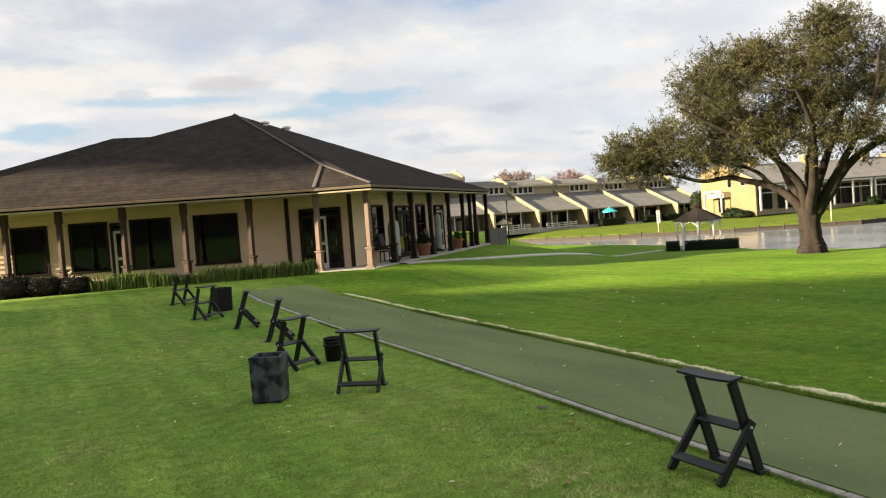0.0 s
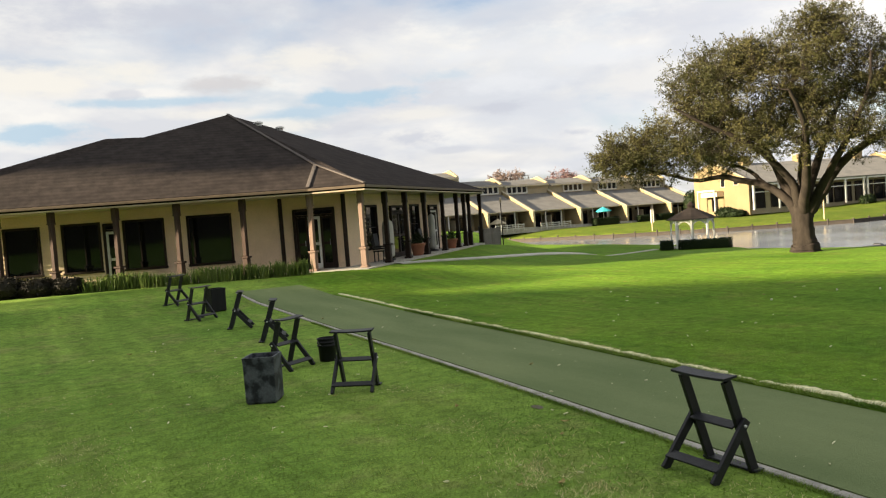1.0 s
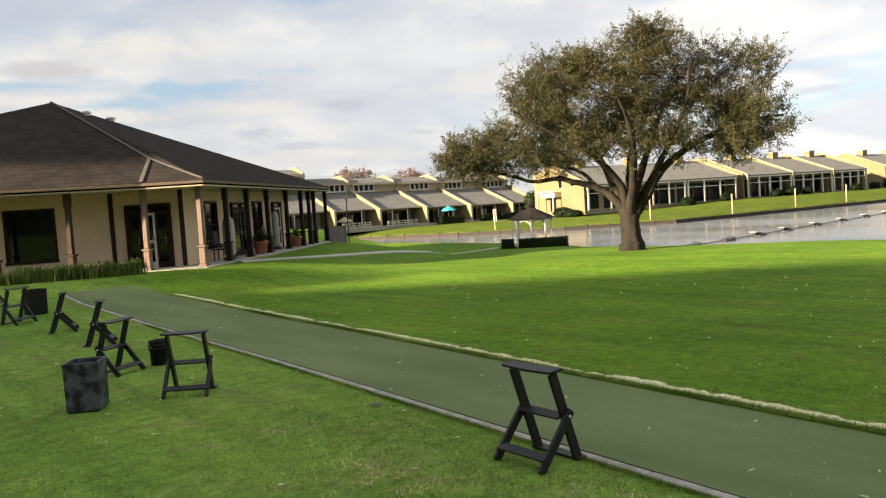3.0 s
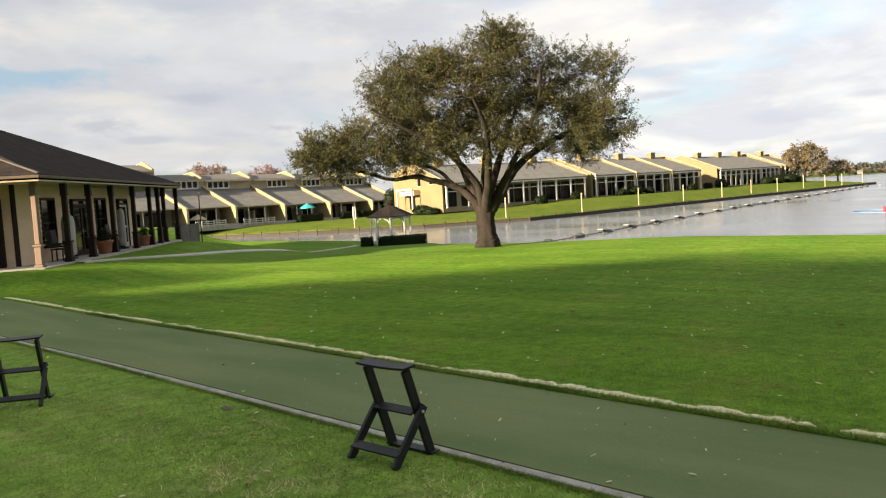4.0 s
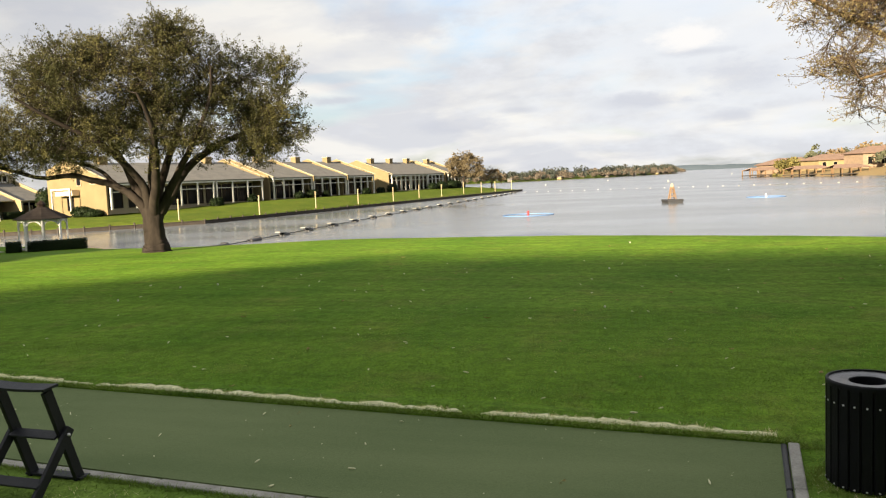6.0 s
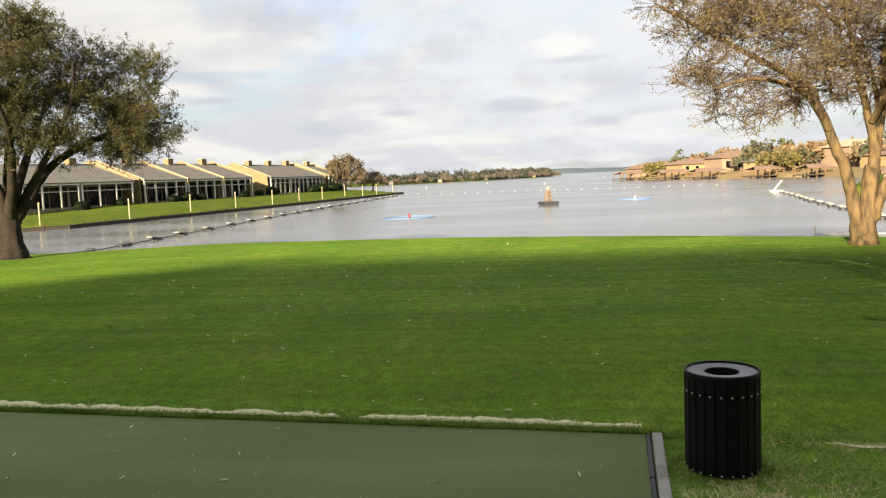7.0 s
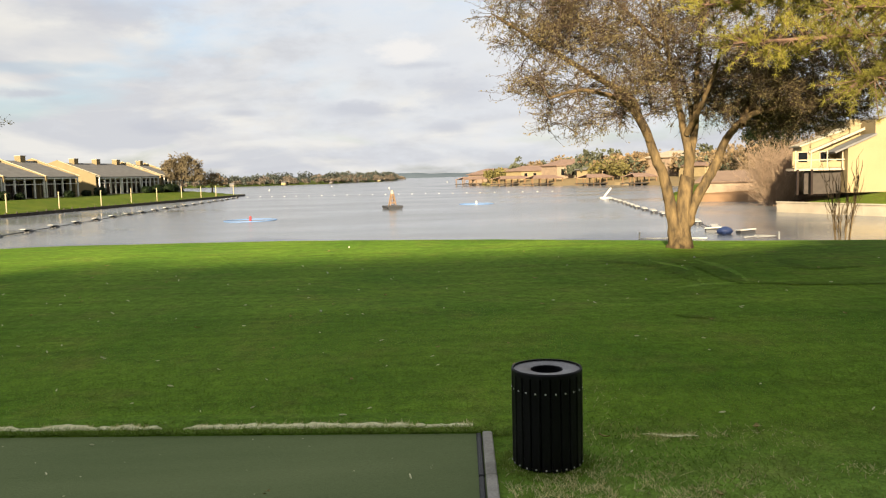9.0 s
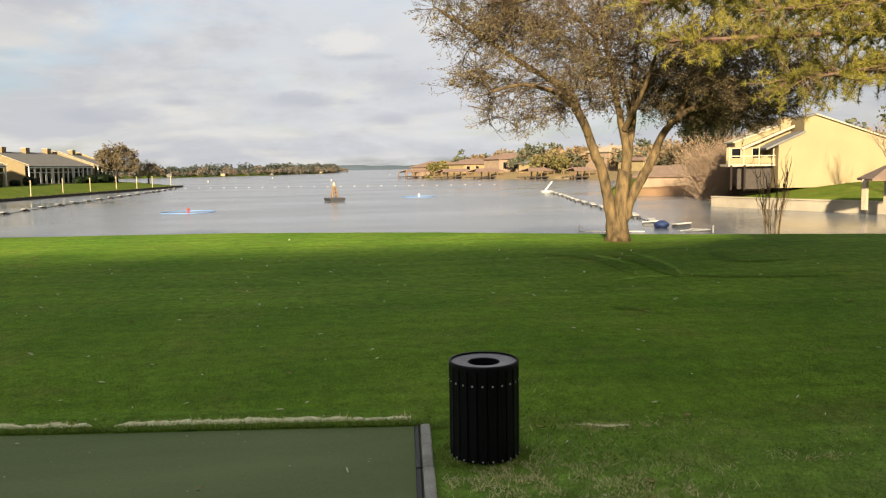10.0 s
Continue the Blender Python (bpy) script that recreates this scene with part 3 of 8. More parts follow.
def signed(px, py, poly):
    """Distance to a polygon's edge, positive inside."""
    best = np.full(px.shape, 1e9)
    inside = np.zeros(px.shape, bool)
    for (x0, y0), (x1, y1) in zip(poly, poly[1:] + poly[:1]):
        dx, dy = x1 - x0, y1 - y0
        t = np.clip(((px - x0) * dx + (py - y0) * dy) / (dx * dx + dy * dy), 0, 1)
        best = np.minimum(best, np.hypot(px - x0 - t * dx, py - y0 - t * dy))
        cross = ((y0 > py) != (y1 > py)) & (px < (x1 - x0) * (py - y0) / ((y1 - y0) if y1 != y0 else 1e-9) + x0)
        inside ^= cross
    return np.where(inside, best, -best)


def step(a, b, v):
    t = np.clip((v - a) / (b - a), 0, 1)
    return t * t * (3 - 2 * t)


def land_height(px, py):
    px, py = np.asarray(px, float), np.asarray(py, float)
    rise = np.minimum(0.026 * np.maximum(py - 12.0, 0) * step(10, 16, py) + 0.08 * np.maximum(py - 22.5, 0), 0.62)
    beyond = (px - 11.5) * 0.575 + (py - 30.8) * 0.818
    aside = (px - 11.9) * 0.702 - (py - 27.0) * 0.712
    along = (px - 11.7) * 0.712 + (py - 27.0) * 0.702
    open_ = np.maximum(step(-1, 7, aside), step(17, 25, along) * step(-14, -4, aside))
    h = rise * (1 - np.maximum(step(-0.5, 8, aside), open_)) - 1.30 * step(-2, 30, beyond) * open_
    h = h + 0.05 * np.sin(px * 0.21 + 1.0) * np.cos(py * 0.17) * step(9, 16, np.hypot(px - 3, py - 4))
    # unseen rise added behind the tee, so the clubhouse windows reflect grass
    h = h + 1.9 * step(-7, -24, px)
    # the lawn's brim before it falls to the water
    h = h + 0.10 * step(14, 25, px) * step(19, 12, py) * step(-26, -14, py)
    d = signed(px, py, NEAR_SHORE)
    shore = -2.45 + 0.50 * d
    near = -np.logaddexp(-6 * h, -6 * shore) / 6
    near = np.where(d < -1.5, -5, near)
    a = signed(px, py, LEFT_BANK)
    left = np.where(a > 0.25, -1.72 + (0.75 + 0.85 * step(98, 132, px)) * step(0.2, 12, a), -5)
    b = signed(px, py, RIGHT_BANK)
    right = np.where(b > 0.25, -1.35 + 1.5 * step(0, 13, b) + 1.5 * step(15, 80, b), -5)
    c = signed(px, py, FAR_SHORE)
    far = np.where(c > 0, -1.9 + 2.5 * step(0, 60, c), -5)
    return np.maximum.reduce([near, left, right, far])


def height(x, y):
    return float(land_height(np.array([x]), np.array([y]))[0])


def lines(*runs):
    out = []
    for a, b, s in runs:
        out += list(np.arange(a, b, s))
    return np.array(out + [runs[-1][1]])


gx = lines((-1500, -100, 140), (-100, -20, 5), (-20, 60, 0.55), (60, 130, 1.6), (130, 260, 3.0), (260, 700, 22), (700, 3200, 125))
gy = lines((-2000, -100, 190), (-100, -24, 2.5), (-24, 58, 0.55), (58, 130, 1.6), (130, 500, 24), (500, 2000, 150))
GX, GY = np.meshgrid(gx, gy)
GZ = land_height(GX, GY)
g_verts = np.column_stack([GX.ravel(), GY.ravel(), GZ.ravel()]).tolist()
g_w = len(gx)
g_faces = [(j * g_w + i, j * g_w + i + 1, (j + 1) * g_w + i + 1, (j + 1) * g_w + i) for j in range(len(gy) - 1) for i in range(g_w - 1)]
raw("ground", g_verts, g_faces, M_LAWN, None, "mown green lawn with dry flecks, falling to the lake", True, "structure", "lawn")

raw("water", [(-50, -2500, WATER), (4500, -2500, WATER), (4500, 2500, WATER), (-50, 2500, WATER)], [(0, 1, 2, 3)], M_WATER, None, "grey-blue lake water with a light ripple", False, "structure", "water")

# the tee line: a strip of green turf, bent slightly, with a concrete edging on the near side
TEE_END, TEE_FAR = -0.895, 24.6


def tee_near(y):
    return 5.128 + 0.0334 * y + 0.00714 * y ** 2 - 0.000395 * y ** 3 + 4.56e-6 * y ** 4


def tee_far(y):
    return 7.154 + 0.0832 * y - 0.001815 * y ** 2 + 0.0003137 * y ** 3 - 1.281e-5 * y ** 4


tee_ys = np.linspace(TEE_END, TEE_FAR, 70)
tv, tf = [], []
for y in tee_ys:
    for k in range(7):
        x = tee_near(y) + 0.06 + (tee_far(y) - tee_near(y) - 0.06) * k / 6
        tv.append((x, y, height(x, y) + 0.028))
for j in range(len(tee_ys) - 1):
    for k in range(6):
        a = j * 7 + k
        tf.append((a, a + 1, a + 8, a + 7))
n_top = len(tv)
border = [k for k in range(7)] + [j * 7 + 6 for j in range(1, len(tee_ys))] + [(len(tee_ys) - 1) * 7 + k for k in range(5, -1, -1)] + [j * 7 for j in range(len(tee_ys) - 2, 0, -1)]
for k in border:
    x, y, z = tv[k]
    tv.append((x, y, z - 0.06))
for k in range(len(border)):
    j = (k + 1) % len(border)
    tf.append((border[k], n_top + k, n_top + j, border[j]))
raw("tee_mat", tv, tf, M_TURF, None, "long strip of worn green synthetic turf let into the lawn", False, "structure", "tee line")

kerb = thing("tee_edging", "weathered concrete edging sunk along the tee", "edging", kind="structure")
ky = TEE_END - 0.02
rng_k = random.Random(4)
while ky < TEE_FAR - 0.2:
    ky2 = min(ky + rng_k.uniform(1.1, 1.35), TEE_FAR)
    a, b = Vector((tee_near(ky), ky + 0.006, height(tee_near(ky), ky) - 0.020)), Vector((tee_near(ky2), ky2 - 0.006, height(tee_near(ky2), ky2) - 0.020))
    part("edging_block", bar(a, b, 0.100 + rng_k.uniform(-0.008, 0.008), 0.085, 0.008), M_CONC, kerb)
    ky = ky2
for x0, x1 in ((5.06, 6.05), (6.06, 7.06)):
    y0 = TEE_END - 0.075
    part("edging_block", bar((x0, y0 + 0.115 - 0.055 * (x0 - 5.2), 0.012), (x1, y0 + 0.115 - 0.055 * (x1 - 5.2), 0.012), 0.085, 0.09, 0.01), M_CONC, kerb, "pale weathered end edging")
    part("edging_block", bar((x0, y0 + 0.19 - 0.055 * (x0 - 5.2), 0.006), (x1, y0 + 0.19 - 0.055 * (x1 - 5.2), 0.002), 0.045, 0.085, 0.01), M_STAND, kerb, "dark strip beside the end edging")

# the lawn stands a little higher than the turf along its far side: a grassy lip with sandy thatch on it
LIP = 0.045
lv_, lf_ = [], []
lip_y = np.arange(TEE_END - 0.1, 22.6, 0.07)
for y in lip_y:
    n1 = 0.012 * noise.noise(Vector((y * 5, 0, 2)))
    for k, (o, z) in enumerate(((0.005, -0.03), (0.02 + n1, LIP * 0.8), (0.08 + n1, LIP), (0.30, LIP * 0.95), (0.55, LIP * 0.4), (0.85, -0.01))):
        x = tee_far(y) + o
        lv_.append((x, y, height(x, y) + z + 0.008 * noise.noise(Vector((y * 7, k * 2.0, 5))) * (0 < k < 5)))
for i in range(len(lip_y) - 1):
    for k in range(5):
        a = i * 6 + k
        lf_.append((a, a + 1, a + 7, a + 6))
raw("turf_lip", lv_, lf_, M_LAWN, None, "low grassy lip along the sunken turf", True, "structure", "verge")

# sandy thatch: low broken crusts
sv, sf = [], []
ys = np.arange(TEE_END + 0.05, 22.5, 0.035)
for i, y in enumerate(ys):
    base = tee_far(y)
    n1 = noise.noise(Vector((y * 0.8, 3.0, 0))) + 0.6 * noise.noise(Vector((y * 2.9, 7.0, 0))) + 0.5 * noise.noise(Vector((y * 8.0, 5.0, 0)))
    wid = max(0.0, 0.098 + 0.115 * n1)
    hgt = 0.006 + 0.012 * max(0.0, 0.5 + n1) if wid > 0.03 else -0.03
    for k, (o, z) in enumerate(((0.13, -0.02), (0.14, hgt), (0.14 + wid * 0.5, hgt * 1.2), (0.14 + wid, hgt * 0.7), (0.15 + wid, -0.02))):
        jit = 0.05 * noise.noise(Vector((y * 17, k * 3.3, 1)))
        rough_ = 0.008 * noise.noise(Vector((y * 21, k * 5.1, 4)))
        sv.append((base + o + jit, y, height(base + o, y) + LIP + 0.002 + z + (rough_ if 0 < k < 4 else 0)))
for i in range(len(ys) - 1):
    for k in range(4):
        a = i * 5 + k
        sf.append((a, a + 1, a + 6, a + 5))
raw("sandy_strip", sv, sf, M_SAND, None, "broken strip of dry sandy thatch along the turf", True, "structure", "verge")


# grass: short blades, thick where the camera stands close, raised along edges
def blades(name, spots, label, mat, seed, flop=0.9):
    """Short grass blades: spots are (x, y, height, lean)."""
    rng = random.Random(seed)
    v, f = [], []
    xs, ys_ = np.array([p[0] for p in spots]), np.array([p[1] for p in spots])
    zs = land_height(xs, ys_)
    lift = np.where((xs > tee_far(ys_)) & (xs < tee_far(ys_) + 0.4) & (ys_ > TEE_END - 0.1) & (ys_ < 22.5), LIP, 0.0)
    for (x, y, h, w), z in zip(spots, zs + lift):
        a = rng.uniform(0, 2 * math.pi)
        dx, dy = math.cos(a) * w, math.sin(a) * w
        lx, ly = rng.gauss(0, h * flop), rng.gauss(0, h * flop)
        n = len(v)
        v += [(x - dx, y - dy, z - 0.005), (x + dx, y + dy, z - 0.005), (x + lx, y + ly, z + h)]
        f.append((n, n + 1, n + 2))
    return raw(name, v, f, mat, None, label, False, "stuff", "grass")


M_BLADE = foliage("grass_blades", (0.31, 0.40, 0.085), (0.085, 0.165, 0.020), 0.3)
M_STRAW = foliage("straw_blades", (0.85, 0.76, 0.44), (0.55, 0.50, 0.22), 0.2)
rng_g = random.Random(21)
spots, straw = [], []
for _ in range(150000):
    d = 3.2 + 11.0 * rng_g.random() ** 1.5
    a = radians(rng_g.uniform(-38, 92))
    x, y = d * math.cos(a), d * math.sin(a)
    if TEE_END - 0.16 < y < TEE_FAR and tee_near(y) - 0.07 < x < tee_far(y) + 0.02:
        continue
    dry = noise.noise(Vector((x * 0.8, y * 0.8, 3))) + 0.4 * noise.noise(Vector((x * 3, y * 3, 5)))
    if dry > 0.30 and x < 7.2 and rng_g.random() < 0.55:
        straw.append((x, y, rng_g.uniform(0.010, 0.028), 0.0030))
    else:
        spots.append((x, y, rng_g.uniform(0.012, 0.030), 0.0042))
for _ in range(36000):
    d, a = 3.5 * rng_g.random() ** 0.5 + abs(rng_g.gauss(0, 0.4)), rng_g.uniform(0, 2 * math.pi)
    spots.append((d * math.cos(a), d * math.sin(a), rng_g.uniform(0.012, 0.028), 0.0042))
for _ in range(24000):
    y = rng_g.uniform(TEE_END - 0.3, 18)
    if rng_g.random() < 0.45:
        spots.append((tee_far(y) + abs(rng_g.gauss(0.03, 0.035)), y, rng_g.uniform(0.03, 0.065), 0.004))
    else:
        spots.append((tee_near(y) - 0.055 - abs(rng_g.gauss(0, 0.03)), y, rng_g.uniform(0.02, 0.05), 0.004))
for _ in range(15000):
    y = rng_g.uniform(TEE_END + 0.05, 21)
    if noise.noise(Vector((y * 0.8, 3.0, 0))) + 0.6 * noise.noise(Vector((y * 2.9, 7.0, 0))) > -0.15:
        straw.append((tee_far(y) + 0.19 + rng_g.gauss(0, 0.045), y, rng_g.uniform(0.012, 0.035), 0.0035))
for cx, cy, rx, ry, n in ((5.85, -1.5, 0.30, 0.42, 3600), (5.7, -2.3, 0.25, 0.45, 2200), (5.35, -2.75, 0.12, 0.14, 500), (6.0, -3.9, 0.10, 0.16, 350), (6.9, -2.55, 0.05, 0.20, 500), (3.95, 5.5, 0.25, 0.45, 1500), (4.4, 6.6, 0.35, 0.6, 700), (4.7, 3.6, 0.25, 0.35, 900)):
    for _ in range(n):
        x, y = cx + rng_g.gauss(0, rx), cy + rng_g.gauss(0, ry)
        if noise.noise(Vector((x * 4, y * 4, 9))) + 0.6 * noise.noise(Vector((x * 11, y * 11, 2))) > -0.05 and (y < TEE_END - 0.1 or x < tee_near(y) - 0.1):
            straw.append((x, y, rng_g.uniform(0.012, 0.035), 0.0044))
for _ in range(600):
    x, y = 6.35 + rng_g.gauss(0, 0.9), -2.0 + rng_g.gauss(0, 0.35)
    straw.append((x, y, rng_g.uniform(0.015, 0.05), 0.0030))
for _ in range(2500):
    a, r = rng_g.uniform(0, 6.28), abs(rng_g.gauss(0, 0.06)) + 0.30
    spots.append((6.40 + r * math.cos(a), -1.37 + r * math.sin(a), rng_g.uniform(0.012, 0.035), 0.0035))
blades("grass", spots, "short green grass blades of the near lawn", M_BLADE, 1)
blades("dry_grass", straw, "dry straw-coloured blades among the grass", M_STRAW, 2, 1.0)

# litter on the lawn: broken tees, dead leaves, range balls
LITTER = []
rng_l = random.Random(8)


def tee_peg():
    t = thing("broken_tee", "pale broken golf tee lying on the grass", "golf tee", "broken tees on the lawn")
    part("peg", lathe([(0.002, 0), (0.0052, 0.012), (0.0058, 0.035), (0.003, 0.055)], 6), M_PETAL, t)
    return t


first_peg = tee_peg()
first_peg.matrix_world = pose(6.29, 4.60, 0.036, 0, 88, 20) @ Matrix.Diagonal((1.0, 1.0, 1.7, 1))
for _ in range(210):
    d = 4.0 + 18 * rng_l.random() ** 1.0
    a = radians(rng_l.uniform(-36, 88))
    x, y = d * math.cos(a), d * math.sin(a)
    lift = 0.036 if TEE_END < y < TEE_FAR and tee_near(y) < x < tee_far(y) else 0.022
    s = rng_l.uniform(0.7, 1.3)
    c = copy_thing(first_peg, pose(x, y, height(x, y) + lift, 0, rng_l.uniform(70, 95), rng_l.uniform(0, 360)))
    c.scale = (s * 1.15, s * 1.15, s * 1.0)

for _ in range(70):
    y = rng_l.uniform(TEE_END + 0.2, 12)
    x = rng_l.uniform(tee_near(y) + 0.12, tee_far(y) - 0.05)
    s = rng_l.uniform(0.3, 0.5)
    c = copy_thing(first_peg, pose(x, y, height(x, y) + 0.033, 0, 88, rng_l.uniform(0, 360)))
    c.scale = (s, s, s * 0.7)


def dead_leaf():
    t = thing("fallen_leaf", "curled brown leaf lying on the grass", "leaf", "fallen leaves on the lawn")
    n = 7
    v, f = [], []
    for i in range(n):
        u = i / (n - 1)
        w = 0.028 * math.sin(math.pi * min(0.97, u + 0.03)) + 0.002
        zc = 0.016 * (u - 0.5) ** 2 * 4
        v += [(0.11 * (u - 0.5), -w, zc + 0.012), (0.11 * (u - 0.5), 0, zc), (0.11 * (u - 0.5), w, zc + 0.010)]
    for i in range(n - 1):
        for k in (0, 1):
            a = i * 3 + k
            f.append((a, a + 1, a + 4, a + 3))
    raw("blade", v, f, M_LEAFLITTER, t)
    return t


first_leaf = dead_leaf()
first_leaf.matrix_world = pose(3.9, 5.4, 0.02, 0, 0, 30)
for x, y, s in [(6.9, -1.95, 1.0), (9.6, -1.5, 0.8), (4.6, 8.4, 0.9)] + [(math.cos(a_) * d_, math.sin(a_) * d_, s_) for d_, a_, s_ in ((4.5 + 20 * rng_l.random() ** 1.3, radians(rng_l.uniform(-36, 88)), rng_l.uniform(0.5, 1.1)) for _ in range(70))]:
    c = copy_thing(first_leaf, pose(x, y, height(x, y) + 0.02, rng_l.uniform(-15, 15), 0, rng_l.uniform(0, 360)))
    c.scale = (s, s, s)


def range_ball():
    t = thing("golf_ball", "white golf ball lying on the grass", "golf ball", "golf balls on the lawn")
    bm = bmesh.new()
    bmesh.ops.create_icosphere(bm, subdivisions=2, radius=0.0214)
    part("ball", bm, M_BALL, t, "", True)
    return t


first_ball = range_ball()
first_ball.matrix_world = pose(19.4, 1.8, height(19.4, 1.8) + 0.03)
for _ in range(7):
    x, y = rng_l.uniform(12, 28), rng_l.uniform(-8, 16)
    copy_thing(first_ball, pose(x, y, height(x, y) + 0.028))
for x, y, r in ((5.30, 7.72, 0.085),):
    v = [(x, y, height(x, y) + 0.012)]
    for k in range(14):
        a = 2 * math.pi * k / 14
        q = r * (1 + 0.3 * noise.noise(Vector((math.cos(a) * 2, math.sin(a) * 2, x))))
        px_, py_ = x + q * 0.7 * math.cos(a), y + q * 1.3 * math.sin(a)
        v.append((px_, py_, height(px_, py_) + 0.009))
    raw("bare_patch", v, [(0, 1 + k, 1 + (k + 1) % 14) for k in range(14)], M_DIRT, None, "patch of bare soil in the lawn", False, "structure", "soil")
v, f = [], []
for i in range(48):
    t = i / 47
    x, y = 6.98 - 0.10 * t + 0.015 * math.sin(9 * t), -2.30 - 0.46 * t
    w = 0.045 * math.sin(math.pi * t) * (0.6 + 1.1 * noise.noise(Vector((t * 14, 0, 0)))) + 0.004
    v += [(x - w, y, height(x, y) + 0.004), (x, y, height(x, y) + 0.009 + 0.006 * noise.noise(Vector((t * 20, 3, 0)))), (x + w, y, height(x, y) + 0.004)]
for i in range(47):
    for k in (0, 1):
        f.append((i * 3 + k, i * 3 + k + 1, i * 3 + k + 4, i * 3 + k + 3))
raw("sandy_patch", v, f, M_SAND, None, "small patch of dry sandy thatch in the lawn", True, "structure", "verge")


def ribbon(name, pts, wide, mat, label, lift=0.006):
    """A strip of differently coloured grass along a curve on the lawn, tapered and ragged."""
    path = smooth_path_flat(pts, 12)
    v, f = [], []
    for k, (x, y) in enumerate(path):
        x0, y0 = path[max(k - 1, 0)]
        x1, y1 = path[min(k + 1, len(path) - 1)]
        l_ = math.hypot(x1 - x0, y1 - y0)
        nx, ny = -(y1 - y0) / l_, (x1 - x0) / l_
        w = wide * math.sin(math.pi * min(0.98, max(0.02, k / (len(path) - 1)))) ** 0.6 / 2
        for s in (-1, 1):
            q = s * w * (1 + 0.5 * noise.noise(Vector((k * 0.7, s * 4.0, wide * 9))))
            v.append((x + nx * q, y + ny * q, height(x + nx * q, y + ny * q) + lift + 0.006))
    f = [(2 * k, 2 * k + 1, 2 * k + 3, 2 * k + 2) for k in range(len(path) - 1)]
    raw(name, v, f, mat, None, label, True, "structure", "track")


def smooth_path_flat(pts, per):
    out = []
    for k in range(len(pts) - 1):
        p0, p1, p2, p3 = (np.array(pts[max(0, min(len(pts) - 1, j))]) for j in (k - 1, k, k + 1, k + 2))
        for i in range(per):
            t = i / per
            out.append(tuple(0.5 * (2 * p1 + (p2 - p0) * t + (2 * p0 - 5 * p1 + 4 * p2 - p3) * t * t + (3 * p1 - p0 - 3 * p2 + p3) * t ** 3)))
    return out + [tuple(pts[-1])]


# flat strips: shade of the ruts in their colour; the fourth a shadow line
for pts, w in (([(20.3, -4.9), (19.1, -6.0), (17.9, -6.25), (16.5, -6.1)], 0.5), ([(19.6, -6.6), (18.4, -7.0), (16.9, -6.95), (15.9, -6.8)], 0.5), ([(16.1, -6.95), (15.6, -7.8), (15.1, -10.0)], 0.26), ([(19.3, -9.1), (17.7, -9.1), (17.7, -10.3)], 0.35)):
    ribbon("lawn_strip", pts, w, M_DARKGRASS, "dark strip painted on the lawn for ruts and a shadow line")
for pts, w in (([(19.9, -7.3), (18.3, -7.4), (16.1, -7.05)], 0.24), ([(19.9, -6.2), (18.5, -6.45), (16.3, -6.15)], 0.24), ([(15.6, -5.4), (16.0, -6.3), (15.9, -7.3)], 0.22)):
    ribbon("lawn_strip", pts, w, M_PALEGRASS, "pale flattened grass beside a wheel rut", 0.002)
# the hollow isn't modelled; a darker strip stands in its place
ribbon("lawn_strip", [(12.65, -4.45), (12.45, -4.7), (12.3, -4.95)], 0.22, M_DARKGRASS, "dark strip on the lawn for a hollow")


# ---- clubhouse ----
FLOOR, EAVE = 0.65, 3.60
c_a, c_b, c_r, c_l = Vector((9.91, 28.31, 0)), Vector((11.66, 27.04, 0)), Vector((24.76, 39.95, 0)), Vector((-4.98, 33.56, 0))
apex = Vector((10.1, 39.74, 8.17))
dir_l, dir_r, dir_c = (c_l - c_a).normalized(), (c_r - c_b).normalized(), (c_b - c_a).normalized()
in_l, in_r, in_c = Vector((0.334, 0.9425, 0)), Vector((-0.7017, 0.7125, 0)), Vector((0.5876, 0.8092, 0))
flat = Vector((apex.x, apex.y, 0))
corners = [c_l, c_a, c_b, c_r] + [2 * flat - p for p in (c_l, c_a, c_b, c_r)]
clubhouse = thing("clubhouse", "low tan-sided clubhouse with dark hipped shingle roof and deep porch", "building")


def up(p, z):
    return Vector((p.x, p.y, z))


# roof faces run from the eaves to the apex; the corner between the two fronts is a small clipped hip
split = Vector((11.0, 30.3, 4.76))
roof_faces = [(c_l, c_a), (c_a, c_b), (c_b, c_r)] + [(corners[k], corners[(k + 1) % 8]) for k in range(3, 8)]
for a, b in roof_faces:
    if (a, b) == (c_a, c_b):
        pts = [up(a, EAVE + 0.16), up(b, EAVE + 0.16), split]
    elif (a, b) == (c_l, c_a):
        pts = [up(a, EAVE + 0.16), up(b, EAVE + 0.16), split, apex]
    elif (a, b) == (c_b, c_r):
        pts = [up(a, EAVE + 0.16), up(b, EAVE + 0.16), apex, split]
    else:
        pts = [up(a, EAVE + 0.16), up(b, EAVE + 0.16), apex]
    n = (pts[1] - pts[0]).cross(pts[2] - pts[0])
    part("roof", slab(pts, n, 0.10), M_SHINGLE, clubhouse, "dark brown shingle roof slope")
for a, b in ((apex, split), (split, up(c_a, EAVE + 0.17)), (split, up(c_b, EAVE + 0.17))):
    part("ridge_cap", bar(a + Vector((0, 0, 0.03)), b + Vector((0, 0, 0.03)), 0.15, 0.05, 0.02), M_RIDGE, clubhouse, "grey ridge capping")
for k in range(8):
    a, b = corners[k], corners[(k + 1) % 8]
    part("fascia", bar(up(a, EAVE + 0.09), up(b, EAVE + 0.09), 0.07, 0.10, 0.01), M_FASCIA, clubhouse, "tan painted fascia board")
